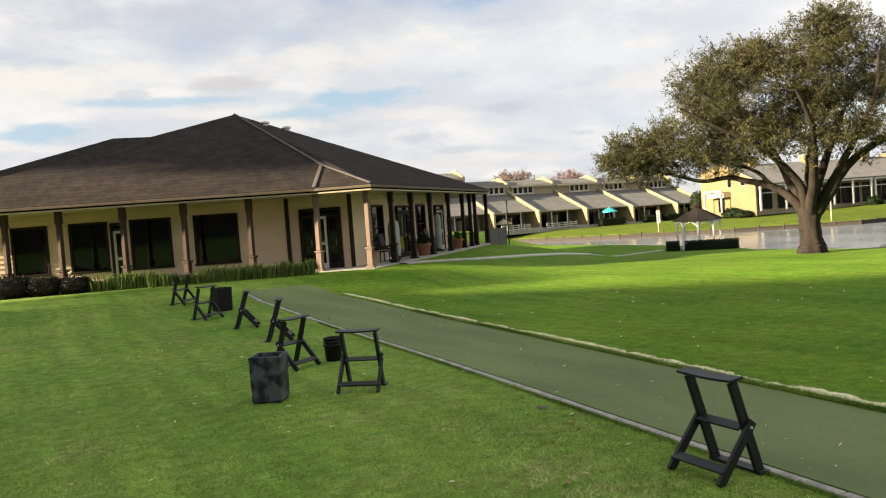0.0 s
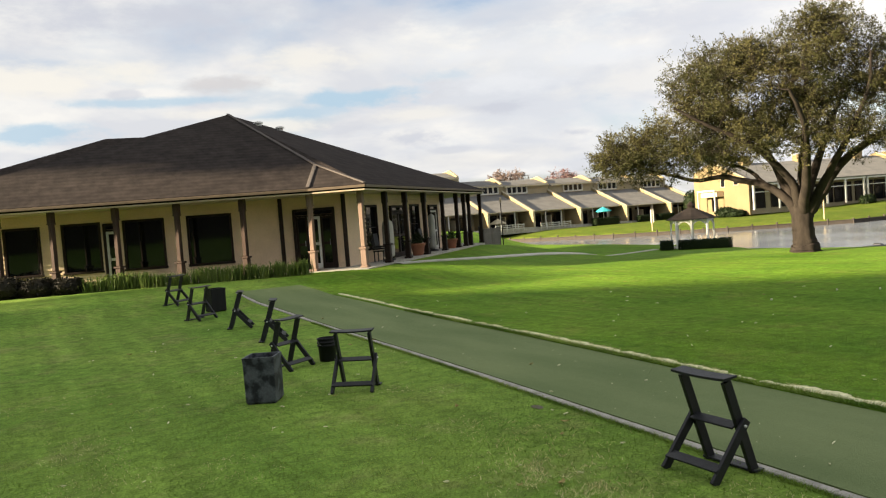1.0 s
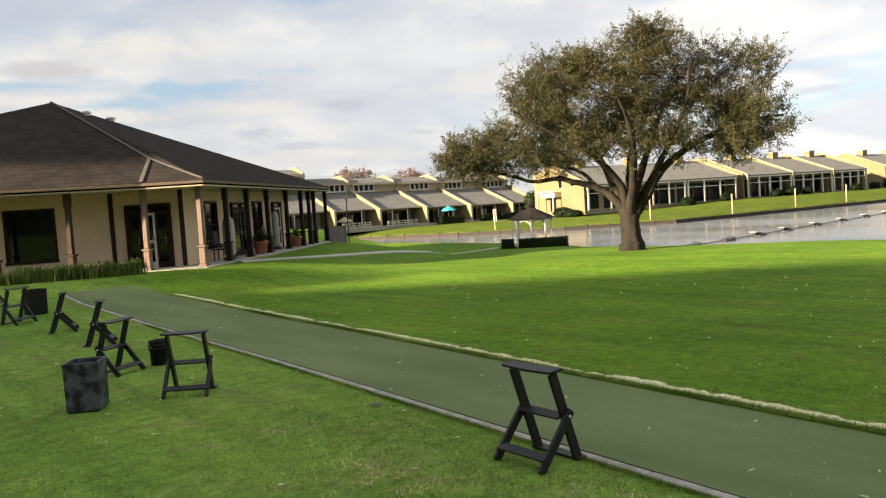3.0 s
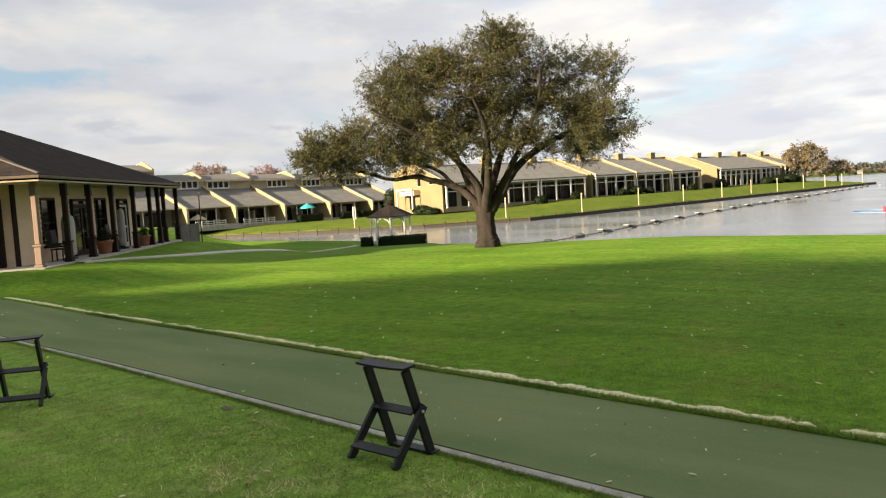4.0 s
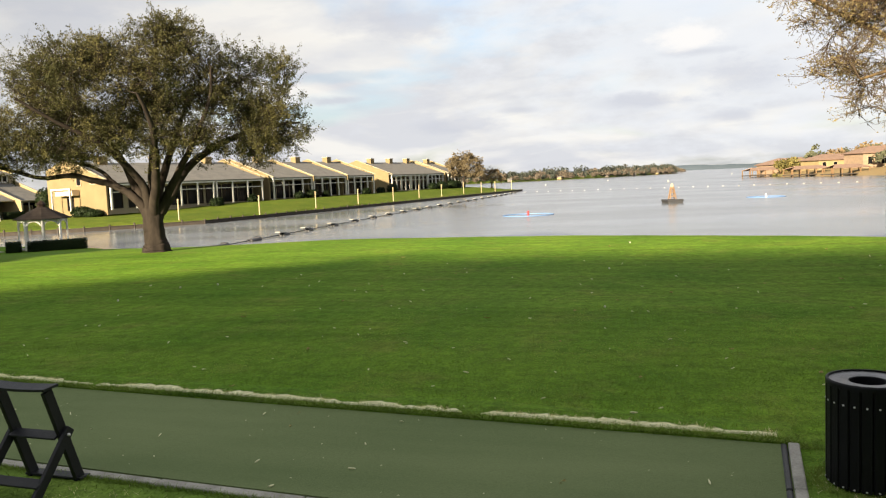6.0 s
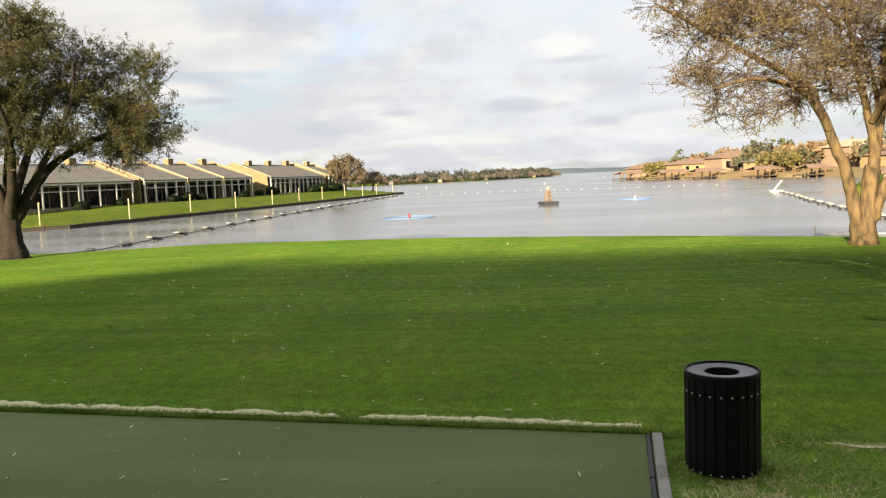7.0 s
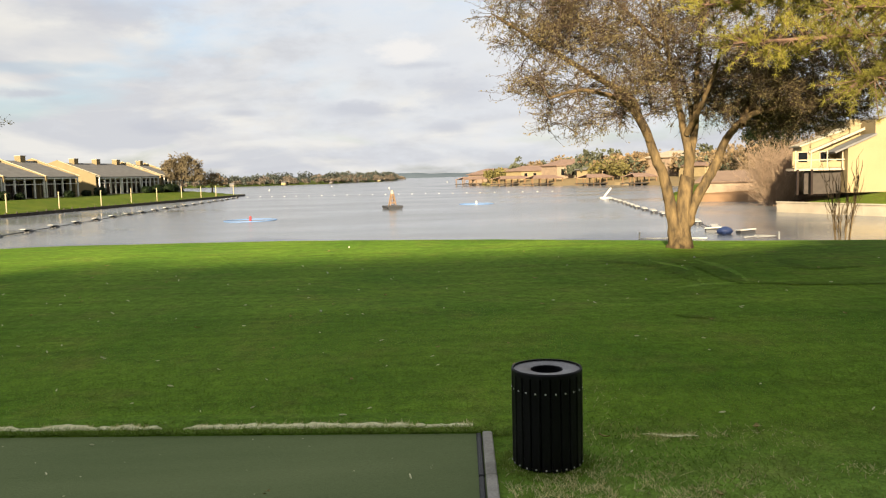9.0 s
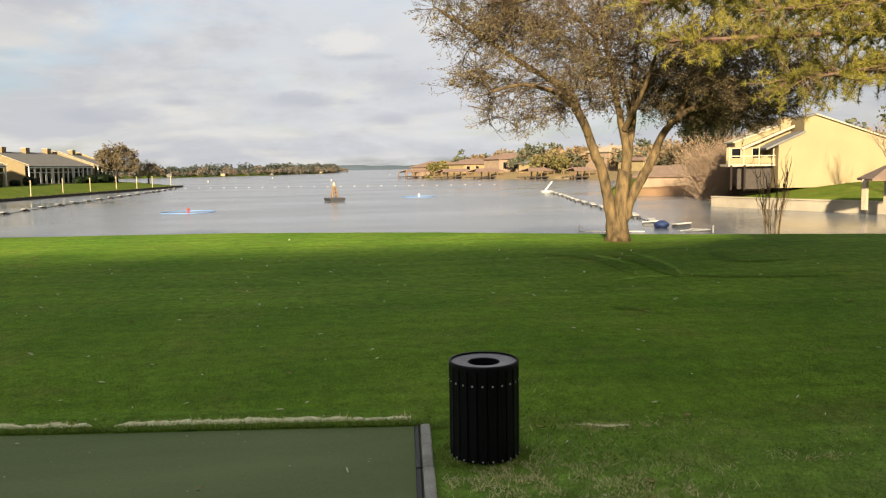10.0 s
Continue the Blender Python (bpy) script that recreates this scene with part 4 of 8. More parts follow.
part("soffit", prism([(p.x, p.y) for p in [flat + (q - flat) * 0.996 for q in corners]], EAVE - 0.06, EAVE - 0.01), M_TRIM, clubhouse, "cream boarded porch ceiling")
part("plinth", prism([(p.x, p.y) for p in [flat + (q - flat) * 0.985 for q in corners]], -1.7, FLOOR), M_CONC, clubhouse, "concrete porch slab")

o_l = c_a + in_l * 2.2
k_lc, k_cr = Vector((9.70, 31.16, 0)), Vector((11.80, 29.64, 0))
walls_plan = [k_lc + dir_l * 12.6, k_lc, k_cr, k_cr + dir_r * 12.9]


def wall_front(p, q, holes, inward):
    """A boarded wall from p to q with rectangular holes (s0, s1, z0, z1)."""
    d = (q - p).normalized()
    length = (q - p).length
    xs = sorted({0, length} | {s for h in holes for s in h[:2]})
    zs = sorted({FLOOR - 0.02, EAVE - 0.05} | {z for h in holes for z in h[2:]})
    bm = bmesh.new()
    for x0, x1 in zip(xs, xs[1:]):
        for z0, z1 in zip(zs, zs[1:]):
            xm, zm = (x0 + x1) / 2, (z0 + z1) / 2
            if any(h[0] < xm < h[1] and h[2] < zm < h[3] for h in holes):
                continue
            c = p + d * xm + inward * 0.10
            m = Matrix((d, inward, Vector((0, 0, 1)))).transposed().to_4x4()
            m.translation = (c.x, c.y, zm)
            add_box(bm, (x1 - x0, 0.16, z1 - z0), m)
    part("wall", bm, M_SIDING, clubhouse, "tan painted wall")
    # lapped boards, each proud of the wall
    board = 0.19
    rows = int((EAVE - FLOOR) / board)
    for r in range(rows):
        z0 = FLOOR + r * board
        runs = []
        for x0, x1 in zip(xs, xs[1:]):
            xm = (x0 + x1) / 2
            if any(h[0] < xm < h[1] and h[2] < z0 + board * 0.5 < h[3] for h in holes):
                continue
            if runs and abs(runs[-1][1] - x0) < 1e-6:
                runs[-1][1] = x1
            else:
                runs.append([x0, x1])
        for x0, x1 in runs:
            bm = bmesh.new()
            a, b = p + d * x0, p + d * x1
            lo, hi = -0.052, -0.002
            vs = [bm.verts.new((v.x + inward.x * o, v.y + inward.y * o, z)) for v in (a, b) for o, z in ((0.02, z0), (lo, z0), (hi, z0 + board), (0.02, z0 + board))]
            for k in range(4):
                j = (k + 1) % 4
                bm.faces.new((vs[k], vs[j], vs[4 + j], vs[4 + k]))
            bm.faces.new(vs[:4][::-1])
            bm.faces.new(vs[4:])
            bmesh.ops.recalc_face_normals(bm, faces=bm.faces)
            part("siding_board", bm, M_SIDING, clubhouse)


def glazing(p, d, inward, s0, s1, z0, z1, bars=(1, 1), name="window", frame_mat=None, fw=0.09):
    """A framed window set into a wall; bars: panes across and up."""
    frame_mat = frame_mat or M_BROWN
    m = Matrix((d, inward, Vector((0, 0, 1)))).transposed().to_4x4()
    c = p + d * ((s0 + s1) / 2)
    m.translation = (c.x, c.y, 0)
    win = new(name)
    win.parent = clubhouse
    win.matrix_local = m
    w = s1 - s0
    for nm, size, at in (("frame", (w + fw, 0.14, fw), (0, 0, z1)), ("sill", (w + fw * 1.6, 0.20, fw), (0, -0.03, z0)), ("frame", (fw, 0.13, z1 - z0), (-w / 2, 0, (z0 + z1) / 2)), ("frame", (fw, 0.13, z1 - z0), (w / 2, 0, (z0 + z1) / 2))):
        part(nm, box(size, at, 0.01), frame_mat, win)
    nx, nz = bars
    for i in range(nx):
        for j in range(nz):
            part("pane", box((w / nx - 0.03, 0.02, (z1 - z0) / nz - 0.03), (-w / 2 + w * (i + 0.5) / nx, 0.05, z0 + (z1 - z0) * (j + 0.5) / nz)), M_GLASS, win, "dark glass pane")
    for i in range(1, nx):
        part("glazing_bar", box((0.035, 0.05, z1 - z0), (-w / 2 + w * i / nx, 0.04, (z0 + z1) / 2)), frame_mat, win)
    for j in range(1, nz):
        part("glazing_bar", box((w, 0.045, 0.035), (0, 0.04, z0 + (z1 - z0) * j / nz)), frame_mat, win)
    return win


# left front: s counts from the clipped corner
sl = (k_lc - o_l).dot(dir_l)
left_open = [(3.12, 4.76, 1.18, 3.08), (5.68, 7.16, 1.20, 3.08), (7.36, 7.88, 0.72, 3.05), (8.05, 9.40, 1.22, 3.08), (10.24, 11.50, 1.24, 3.06)]
wall_front(k_lc, walls_plan[0], [(a - sl, b - sl, c, d) for a, b, c, d in left_open], in_l)
for a, b, c, d in left_open:
    if c > 1:
        glazing(k_lc, dir_l, in_l, a - sl, b - sl, c, d, (1, 1))
# back wall pieces close the building
for p, q, n in ((walls_plan[3], walls_plan[3] + in_r * 9.0, in_r), (walls_plan[3] + in_r * 9.0, walls_plan[0] + in_l * 9.0, in_r), (walls_plan[0] + in_l * 9.0, walls_plan[0], in_r)):
    mid = (p + q) / 2
    d = (q - p).normalized()
    bm = bmesh.new()
    add_bar(bm, up(p, (FLOOR + EAVE) / 2), up(q, (FLOOR + EAVE) / 2), 0.16, EAVE - FLOOR)
    part("wall", bm, M_SIDING, clubhouse)


def glass_door(p, d, inward, s0, s1, z1, leaves, frame_mat, name="door"):
    m = Matrix((d, inward, Vector((0, 0, 1)))).transposed().to_4x4()
    c = p + d * ((s0 + s1) / 2)
    m.translation = (c.x, c.y, FLOOR)
    unit = new(name)
    unit.parent = clubhouse
    unit.matrix_local = m
    w, h = s1 - s0, z1 - FLOOR
    for sx in (-1, 1):
        part("frame", box((0.10, 0.15, h), (sx * w / 2, 0, h / 2), 0.01), frame_mat, unit)
    part("frame", box((w, 0.15, 0.10), (0, 0, h - 0.05), 0.01), frame_mat, unit)
    part("frame", box((w, 0.12, 0.07), (0, 0, 2.12), 0.01), frame_mat, unit)
    part("pane", box((w - 0.1, 0.02, h - 2.22), (0, 0.03, 2.12 + (h - 2.12) / 2)), M_GLASS, unit, "dark transom glass")
    lw = (w - 0.1) / len(leaves)
    for k, kind_ in enumerate(leaves):
        x = -w / 2 + 0.05 + lw * (k + 0.5)
        edge = M_WHITE if kind_ == "pale" else frame_mat
        for sx in (-1, 1):
            part("stile", box((0.09, 0.06, 2.08), (x + sx * (lw / 2 - 0.05), 0, 1.04), 0.008), edge, unit)
        for z, hh in ((0.11, 0.22), (1.0, 0.10), (2.03, 0.10)):
            part("rail", box((lw - 0.19, 0.055, hh), (x, 0, z), 0.008), edge, unit)
        part("pane", box((lw - 0.18, 0.02, 1.98), (x, 0.012, 1.05)), M_GLASS, unit, "dark glass door panel")
        part("door_handle", bar((x + lw / 2 - 0.13, -0.07, 0.92), (x + lw / 2 - 0.13, -0.07, 1.15), 0.02, 0.02), M_RIM, unit, "steel pull handle")
    return unit


glass_door(k_lc, dir_l, in_l, 7.36 - sl, 7.88 - sl, 3.05, ("pale",), M_BROWN)
# clipped corner with its double door
wall_front(k_lc, k_cr, [], in_c)
cw = (k_cr - k_lc).length
cm = (Vector((10.80, 30.36, 0)) - k_lc).dot(dir_c)
glass_door(k_lc - in_c * 0.09, dir_c, in_c, cm - 0.80, cm + 0.80, 3.06, ("dark", "pale", "dark"), M_BROWN)
# lake front
right_open = [(2.12, 3.38, 1.2, 3.03), (7.80, 9.18, 1.2, 3.03)]
wall_front(k_cr, walls_plan[3], right_open, in_r)
for a, b, c, d in right_open:
    glazing(k_cr, dir_r, in_r, a, b, c, d, (1, 2))
glass_door(k_cr - in_r * 0.09, dir_r, in_r, 4.97, 6.94, 3.03, ("dark", "dark"), M_BROWN)
glass_door(k_cr - in_r * 0.09, dir_r, in_r, 10.72, 12.0, 3.03, ("pale",), M_BROWN)
# dark corner boards on the walls
for p, inw in ((k_lc, in_c), (k_cr, in_c)):
    part("corner_board", box((0.14, 0.14, EAVE - FLOOR - 0.05), (p.x - inw.x * 0.05, p.y - inw.y * 0.05, (FLOOR + EAVE) / 2 - 0.03), 0.01), M_BROWN, clubhouse, "dark brown corner board")


def column(at, mat, kind_label):
    """Square post on a plinth, with a collar low down and a bracket block under the eave."""
    col = new("column")
    col.parent = clubhouse
    col.matrix_local = Matrix.Translation((at.x, at.y, FLOOR)) @ pose(0, 0, 0, 0, 0, math.degrees(math.atan2(dir_r.y, dir_r.x)))
    h = EAVE - 0.06 - FLOOR
    part("base", box((0.30, 0.30, 0.09), (0, 0, 0.045), 0.015), mat, col)
    part("pedestal", box((0.23, 0.23, 0.62), (0, 0, 0.40), 0.02), mat, col)
    part("collar", box((0.31, 0.31, 0.07), (0, 0, 0.74), 0.015), mat, col)
    bm = bmesh.new()
    add_box(bm, (0.18, 0.18, h - 0.98), pose(0, 0, 0.775 + (h - 0.98) / 2), 0.025)
    part("shaft", bm, mat, col, kind_label)
    part("collar", box((0.24, 0.24, 0.05), (0, 0, h - 0.42), 0.01), mat, col)
    part("capital", box((0.22, 0.22, 0.40), (0, 0, h - 0.20), 0.02), mat, col)


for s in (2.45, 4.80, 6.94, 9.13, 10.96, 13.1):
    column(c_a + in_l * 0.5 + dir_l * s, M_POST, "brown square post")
# same posts as the rest; this pair's paler brown stands for sunlight
column(Vector((10.1, 28.77, 0)), M_COLUMN, "weathered brown square post, paler for sunlight")
column(Vector((11.78, 27.86, 0)), M_COLUMN, "weathered brown square post, paler for sunlight")
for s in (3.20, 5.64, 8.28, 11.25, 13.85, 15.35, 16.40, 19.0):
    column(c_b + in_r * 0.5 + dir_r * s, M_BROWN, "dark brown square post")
for along_b, along_r in ((0.09, 0.07), (0.02, 0.17)):
    p = apex + (up(c_b, EAVE + 0.16) - apex) * along_b + (up(c_r, EAVE + 0.16) - apex) * along_r
    part("roof_vent", lathe([(0.16, -0.05), (0.16, 0.06), (0.24, 0.08), (0.20, 0.15), (0.06, 0.19)], 14), M_WHITE, clubhouse, "white domed roof vent").location = p + Vector((0, 0, 0.02))

# a second hipped roof behind
annex = thing("annex_building", "dark hipped roof of a building behind the clubhouse", "building")
r0, r1 = Vector((6.6, 59.4, 9.45)), Vector((10.5, 59.0, 9.5))
ex = [Vector((-10.5, 52.0, 4.0)), Vector((13.5, 50.0, 4.0)), Vector((14, 68, 4.0)), Vector((-12.5, 66.5, 4.0))]
for pts in ([ex[0], ex[1], r1, r0], [ex[1], ex[2], r1], [ex[2], ex[3], r0, r1], [ex[3], ex[0], r0]):
    n = (pts[1] - pts[0]).cross(pts[2] - pts[0])
    part("roof", slab(pts, n, 0.12), M_SHINGLE, annex)
part("wall", prism([(p.x * 0.94 + 0.5, (p.y - 58.5) * 0.9 + 58.5) for p in ex], 0.0, 4.0), M_SIDING, annex)


# ---- houses across the canal ----
def local(p, angle):
    return Matrix.Translation(p) @ Matrix.Rotation(radians(angle), 4, "Z")


def side_prism(profile, x0, x1):
    """An extrusion along x of a profile in (y, z)."""
    bm = bmesh.new()
    a, b = [bm.verts.new((x0, y, z)) for y, z in profile], [bm.verts.new((x1, y, z)) for y, z in profile]
    bm.faces.new(a)
    bm.faces.new(b[::-1])
    for k in range(len(profile)):
        j = (k + 1) % len(profile)
        bm.faces.new((a[j], a[k], b[k], b[j]))
    bmesh.ops.recalc_face_normals(bm, faces=bm.faces)
    return bm


def window_unit(parent, x, y, z, w, h, panes=1, frame_mat=None, name="window", heavy=0.12):
    """A window in a wall that faces -y of its house."""
    win = new(name)
    win.parent = parent
    win.location = (x, y, z)
    fm = frame_mat or M_WHITE
    t = heavy
    for size, at in (((w, 0.14, t), (0, 0, h / 2)), ((w, 0.16, t), (0, 0, -h / 2)), ((t, 0.14, h), (-w / 2, 0, 0)), ((t, 0.14, h), (w / 2, 0, 0))):
        part("frame", box(size, at), fm, win)
    for k in range(panes):
        part("pane", box((w / panes - 0.06, 0.04, h - 0.06), (-w / 2 + w * (k + 0.5) / panes, 0.03, 0)), M_FARGLASS, win)
        if k:
            part("mullion", box((heavy * 1.1, 0.12, h), (-w / 2 + w * k / panes, 0, 0)), fm, win)
    return win


def townhouse(at, angle, width, railing=True, hedge=(), glass_at=0.5, lift=0.0):
    """Sawtooth terrace house: porch, long grey roof, clerestory band, high back roof and a stepped party wall."""
    h = thing("townhouse", "cream stucco terrace house with grey sloping roof and clerestory windows", "house", "terrace of houses by the canal")
    h.matrix_world = local(at, angle)
    w = width
    mid = -(w + 0.3) / 2
    fin = [(0, -0.9), (0, 2.55), (9.7, 6.25), (9.75, 7.55 + lift), (12.6, 8.75 + lift), (15.5, 8.4 + lift), (15.5, -0.9)]
    part("party_wall", side_prism(fin, -0.32, 0.0), M_STUCCO, h, "cream stepped party wall")
    for (y0, z0), (y1, z1) in zip(fin[1:5], fin[2:6]):
        part("wall_cap", bar((-0.16, y0, z0 + 0.03), (-0.16, y1, z1 + 0.03), 0.38, 0.08), M_CAP, h)
    part("front_trim", box((0.36, 0.06, 3.3), (-0.16, -0.03, 0.88)), M_CAP, h)
    part("roof", slab([(-w, 1.4, 2.72), (-0.3, 1.4, 2.72), (-0.3, 9.8, 5.80), (-w, 9.8, 5.80)], (0, -0.37, 0.93), 0.14), M_GREYROOF, h, "grey shingle roof")
    part("gutter", box((w - 0.3, 0.10, 0.16), (mid, 1.35, 2.66)), M_CAP, h)
    part("wall", box((w - 0.3, 0.2, 1.9 + lift), (mid, 9.75, 6.5 + lift / 2)), M_DULLWALL, h, "tan boarded clerestory wall")
    gw = 4.0
    window_unit(h, -w + 0.5 + gw / 2 + (w - gw - 1.2) * glass_at, 9.58, 6.55 + lift, gw, 1.20, 4, heavy=0.24)
    part("roof", slab([(-w, 9.0, 7.18 + lift), (-0.3, 9.0, 7.18 + lift), (-0.3, 13.6, 8.42 + lift), (-w, 13.6, 8.42 + lift)], (0, -0.22, 0.97), 0.14), M_GREYROOF, h)
    part("fascia", box((w - 0.3, 0.08, 0.22), (mid, 8.96, 7.12 + lift)), M_CAP, h)
    part("wall", box((w - 0.3, 0.2, 8.9 + lift), (mid, 13.5, 3.9 + lift / 2)), M_STUCCO, h)
    part("wall", box((w - 0.3, 0.2, 3.6), (mid, 4.8, 0.9)), M_DULLWALL, h, "shaded porch wall")
    window_unit(h, -w * 0.30, 4.62, 1.05, 3.2, 2.3, 3, M_BROWN, name="patio_door")
    window_unit(h, -w * 0.72, 4.62, 1.05, 2.8, 2.3, 2, M_BROWN, name="patio_door")
    for x in (-w + 0.25, -w * 0.66, -w * 0.33):
        part("post", box((0.14, 0.14, 2.9), (x, 1.7, 1.2)), M_WHITE, h)
    part("slab", box((w, 5.0, 0.8), (-w / 2, 2.4, -0.41)), M_CONC, h)
    # the neighbours' screen wall divides each porch
    part("screen", box((0.12, 2.6, 2.0), (-w * 0.52, 3.3, 0.9)), M_DULLWALL, h, "tan porch screen")
    if railing:
        fence = thing("porch_railing", "low white wooden porch railing", "railing", "porch railings")
        fence.matrix_world = local(at, angle)
        for z in (0.0, 0.30, 0.60):
            part("rail", box((w * 0.62, 0.05, 0.10), (-w * 0.60, -0.4, z)), M_WHITE, fence)
        for k in range(6):
            part("post", box((0.09, 0.09, 1.1), (-w * 0.91 + w * 0.124 * k, -0.4, 0.2)), M_WHITE, fence)
    for a0, a1 in hedge:
        bush("hedge", local(at, angle) @ Vector((-w * (a0 + a1) / 2, -0.6, 0.05)), (w * (a1 - a0) / 2, 0.7, 0.85), "clipped dark green hedge before a porch", angle, boxy=0.9, count=1100, leaf=0.10)
    return h


def bush(name, centre, radii, label, angle=0, mat=None, seed=5, count=None, leaf=None, boxy=0.5, group=""):
    """A clipped shrub: small leaves over a dark core, boxy or round."""
    rng = random.Random(seed + int(centre[0] * 7))
    ob = thing(name, label, "shrub", group)
    ob.matrix_world = local(centre, angle)
    leaf = leaf or max(0.05, min(radii) * 0.16)
    count = count or 900
    v, f = [], []
    for _ in range(count):
        q = Vector((rng.uniform(-1, 1), rng.uniform(-1, 1), rng.uniform(-1, 1)))
        m_ = max(abs(q.x), abs(q.y), abs(q.z))
        q = (q / m_) * (1 - boxy * 0.0) if boxy > 0.5 else q.normalized()
        if boxy > 0.5:
            q = Vector([math.copysign(abs(c) ** 0.9, c) for c in q]) * rng.uniform(0.9, 1.04)
        else:
            q = q * rng.uniform(0.84, 1.05) * (1 + 0.14 * noise.noise(q * 2 + Vector((seed, 0, 0))))
        p = Vector((q.x * radii[0], q.y * radii[1], q.z * radii[2]))
        d = Vector((rng.gauss(0, 1), rng.gauss(0, 1), rng.gauss(0, 1))).normalized()
        u = d.cross(Vector((rng.gauss(0, 1), rng.gauss(0, 1), rng.gauss(0, 1)))).normalized()
        s = leaf * rng.uniform(0.7, 1.4)
        n = len(v)
        v += [p - d * s, p + u * s * 0.6, p + d * s, p - u * s * 0.6]
        f.append((n, n + 1, n + 2, n + 3))
    raw("foliage", v, f, mat or M_SHRUB, ob, kind="stuff")
    bm = bmesh.new()
    if boxy > 0.5:
        add_box(bm, tuple(1.84 * r for r in radii), None, min(radii) * 0.2)
    else:
        bmesh.ops.create_icosphere(bm, subdivisions=2, radius=0.88, matrix=Matrix.Diagonal((*radii, 1)))
    part("core", bm, mat or M_SHRUB, ob)
    return ob


ROW_ANGLE = -3.4
for x, y, z, w_, rail_, hedge_, glass_ in (
        (46.3, 106.9, -0.1, 9.3, False, (), 0.5), (56.6, 106.4, -0.15, 9.3, False, (), 0.5), (66.2, 105.9, -0.2, 9.5, False, (), 0.7),
        (74.4, 105.3, -0.3, 8.2, True, (), 0.9), (83.6, 104.8, -0.45, 9.2, True, (), 0.05), (93.0, 104.2, -0.6, 9.3, False, ((0.30, 0.84),), 0.60),
        (102.5, 103.5, -0.75, 9.4, False, ((0.55, 0.86), (0.08, 0.42)), 0.10), (109.4, 102.9, -0.85, 6.6, False, (), 0.5)):
    townhouse((x, y, z), ROW_ANGLE, w_, rail_, hedge_, glass_, 1.6 if x < 70 else 0.0)

bush("shrub", (103.6, 99.6, 1.2), (1.9, 1.5, 2.6), "tall dark evergreen shrub beside the terrace", boxy=0.3, mat=M_DARKLEAF, count=1600, leaf=0.14)

# teal parasol on one porch, a white one on another
for (x, y), mat, lab in (((87.3, 103.9), M_TEAL, "teal canvas parasol open on a porch"), ((68.2, 106.7), M_CAP, "pale canvas parasol open on a porch")):
    ps = thing("parasol", lab, "parasol")
    ps.location = (x, y, height(x, y))
    part("pole", lathe([(0.04, 0), (0.04, 3.1)], 8), M_WHITE, ps)
    part("canopy", lathe([(1.36, 2.22), (1.34, 2.34), (0.7, 2.72), (0.05, 3.05)], 8), mat, ps)


def porch_house(at, angle, units, post_gap, roof_back=10.0, stepped=True):
    """Long low house: lean-to roof over a deep post porch, parapet walls between units, chimneys."""
    h = thing("porch_house", "cream waterside house with grey roof and tall white porch posts", "house", "porch houses along the bank")
    h.matrix_world = local(at, angle)
    total = sum(units)
    x = 0.0
    edges = [0.0]
    for u in units:
        x += u
        edges.append(x)
    prof = [(2.6, -0.8), (2.6, 4.6), (roof_back, 7.1), (roof_back + 5, 6.0), (roof_back + 5, -0.8)]
    part("wall", side_prism(prof, 0.02, total - 0.02), M_DULLWALL, h, "shaded tan porch wall")
    for k, u in enumerate(units):
        g = 0.2 if stepped else 0.0
        a, b = edges[k] + g, edges[k + 1] - g
        part("roof", slab([(a, -0.3, 3.95), (b, -0.3, 3.95), (b, roof_back, 7.35), (a, roof_back, 7.35)], (0, -0.31, 0.95), 0.2), M_GREYROOF, h, "grey shingle roof")
        part("roof", slab([(a, roof_back, 7.35), (b, roof_back, 7.35), (b, roof_back + 5.4, 6.0), (a, roof_back + 5.4, 6.0)], (0, 0.25, 0.97), 0.2), M_GREYROOF, h)
        part("eave_beam", box((u - 0.3, 0.22, 0.34), ((a + b) / 2, -0.1, 3.70)), M_WHITE, h)
        n = max(2, int(u / post_gap))
        for i in range(n + 1):
            part("post", box((0.26, 0.26, 3.6), (a + 0.15 + (u - 0.7) * i / n, -0.1, 1.75)), M_WHITE, h)
        m = max(1, int(u / 3.4))
        for i in range(m):
            window_unit(h, a + (u - 0.4) * (i + 0.5) / m, 2.56, 1.62, min(3.4, u / m - 0.5), 3.0, 2, M_BROWN, name="patio_door")
        part("mid_rail", box((u - 0.4, 0.10, 0.12), ((a + b) / 2, -0.1, 2.55)), M_WHITE, h)
        ch = part("chimney", box((1.5, 1.3, 2.0), ((a + b) / 2 + u * 0.1, roof_back - 0.5, 7.25)), M_TANWALL, h, "tan boxed chimney")
        part("chimney_cap", box((1.65, 1.45, 0.12), ((a + b) / 2 + u * 0.1, roof_back - 0.5, 8.28)), M_TRIM, ch)
    for k, e in enumerate(edges):
        if not stepped and 0 < k < len(units):
            continue
        fin = [(-0.5, 3.0), (-0.5, 4.05), (roof_back, 7.85), (roof_back + 5.2, 6.4), (roof_back + 5.2, -0.8), (0.9, -0.8), (0.9, 3.0)] if 0 < k < len(units) else [(0.6, -0.8), (0.6, 4.35), (roof_back, 7.85), (roof_back + 5.2, 6.4), (roof_back + 5.2, -0.8)]
        part("party_wall", side_prism(fin, e - 0.16, e + 0.16), M_TANWALL, h, "tan end wall")
        part("wall_cap", bar((e, -0.5, 4.10), (e, roof_back, 7.92), 0.34, 0.10), M_CAP, h)
    return h


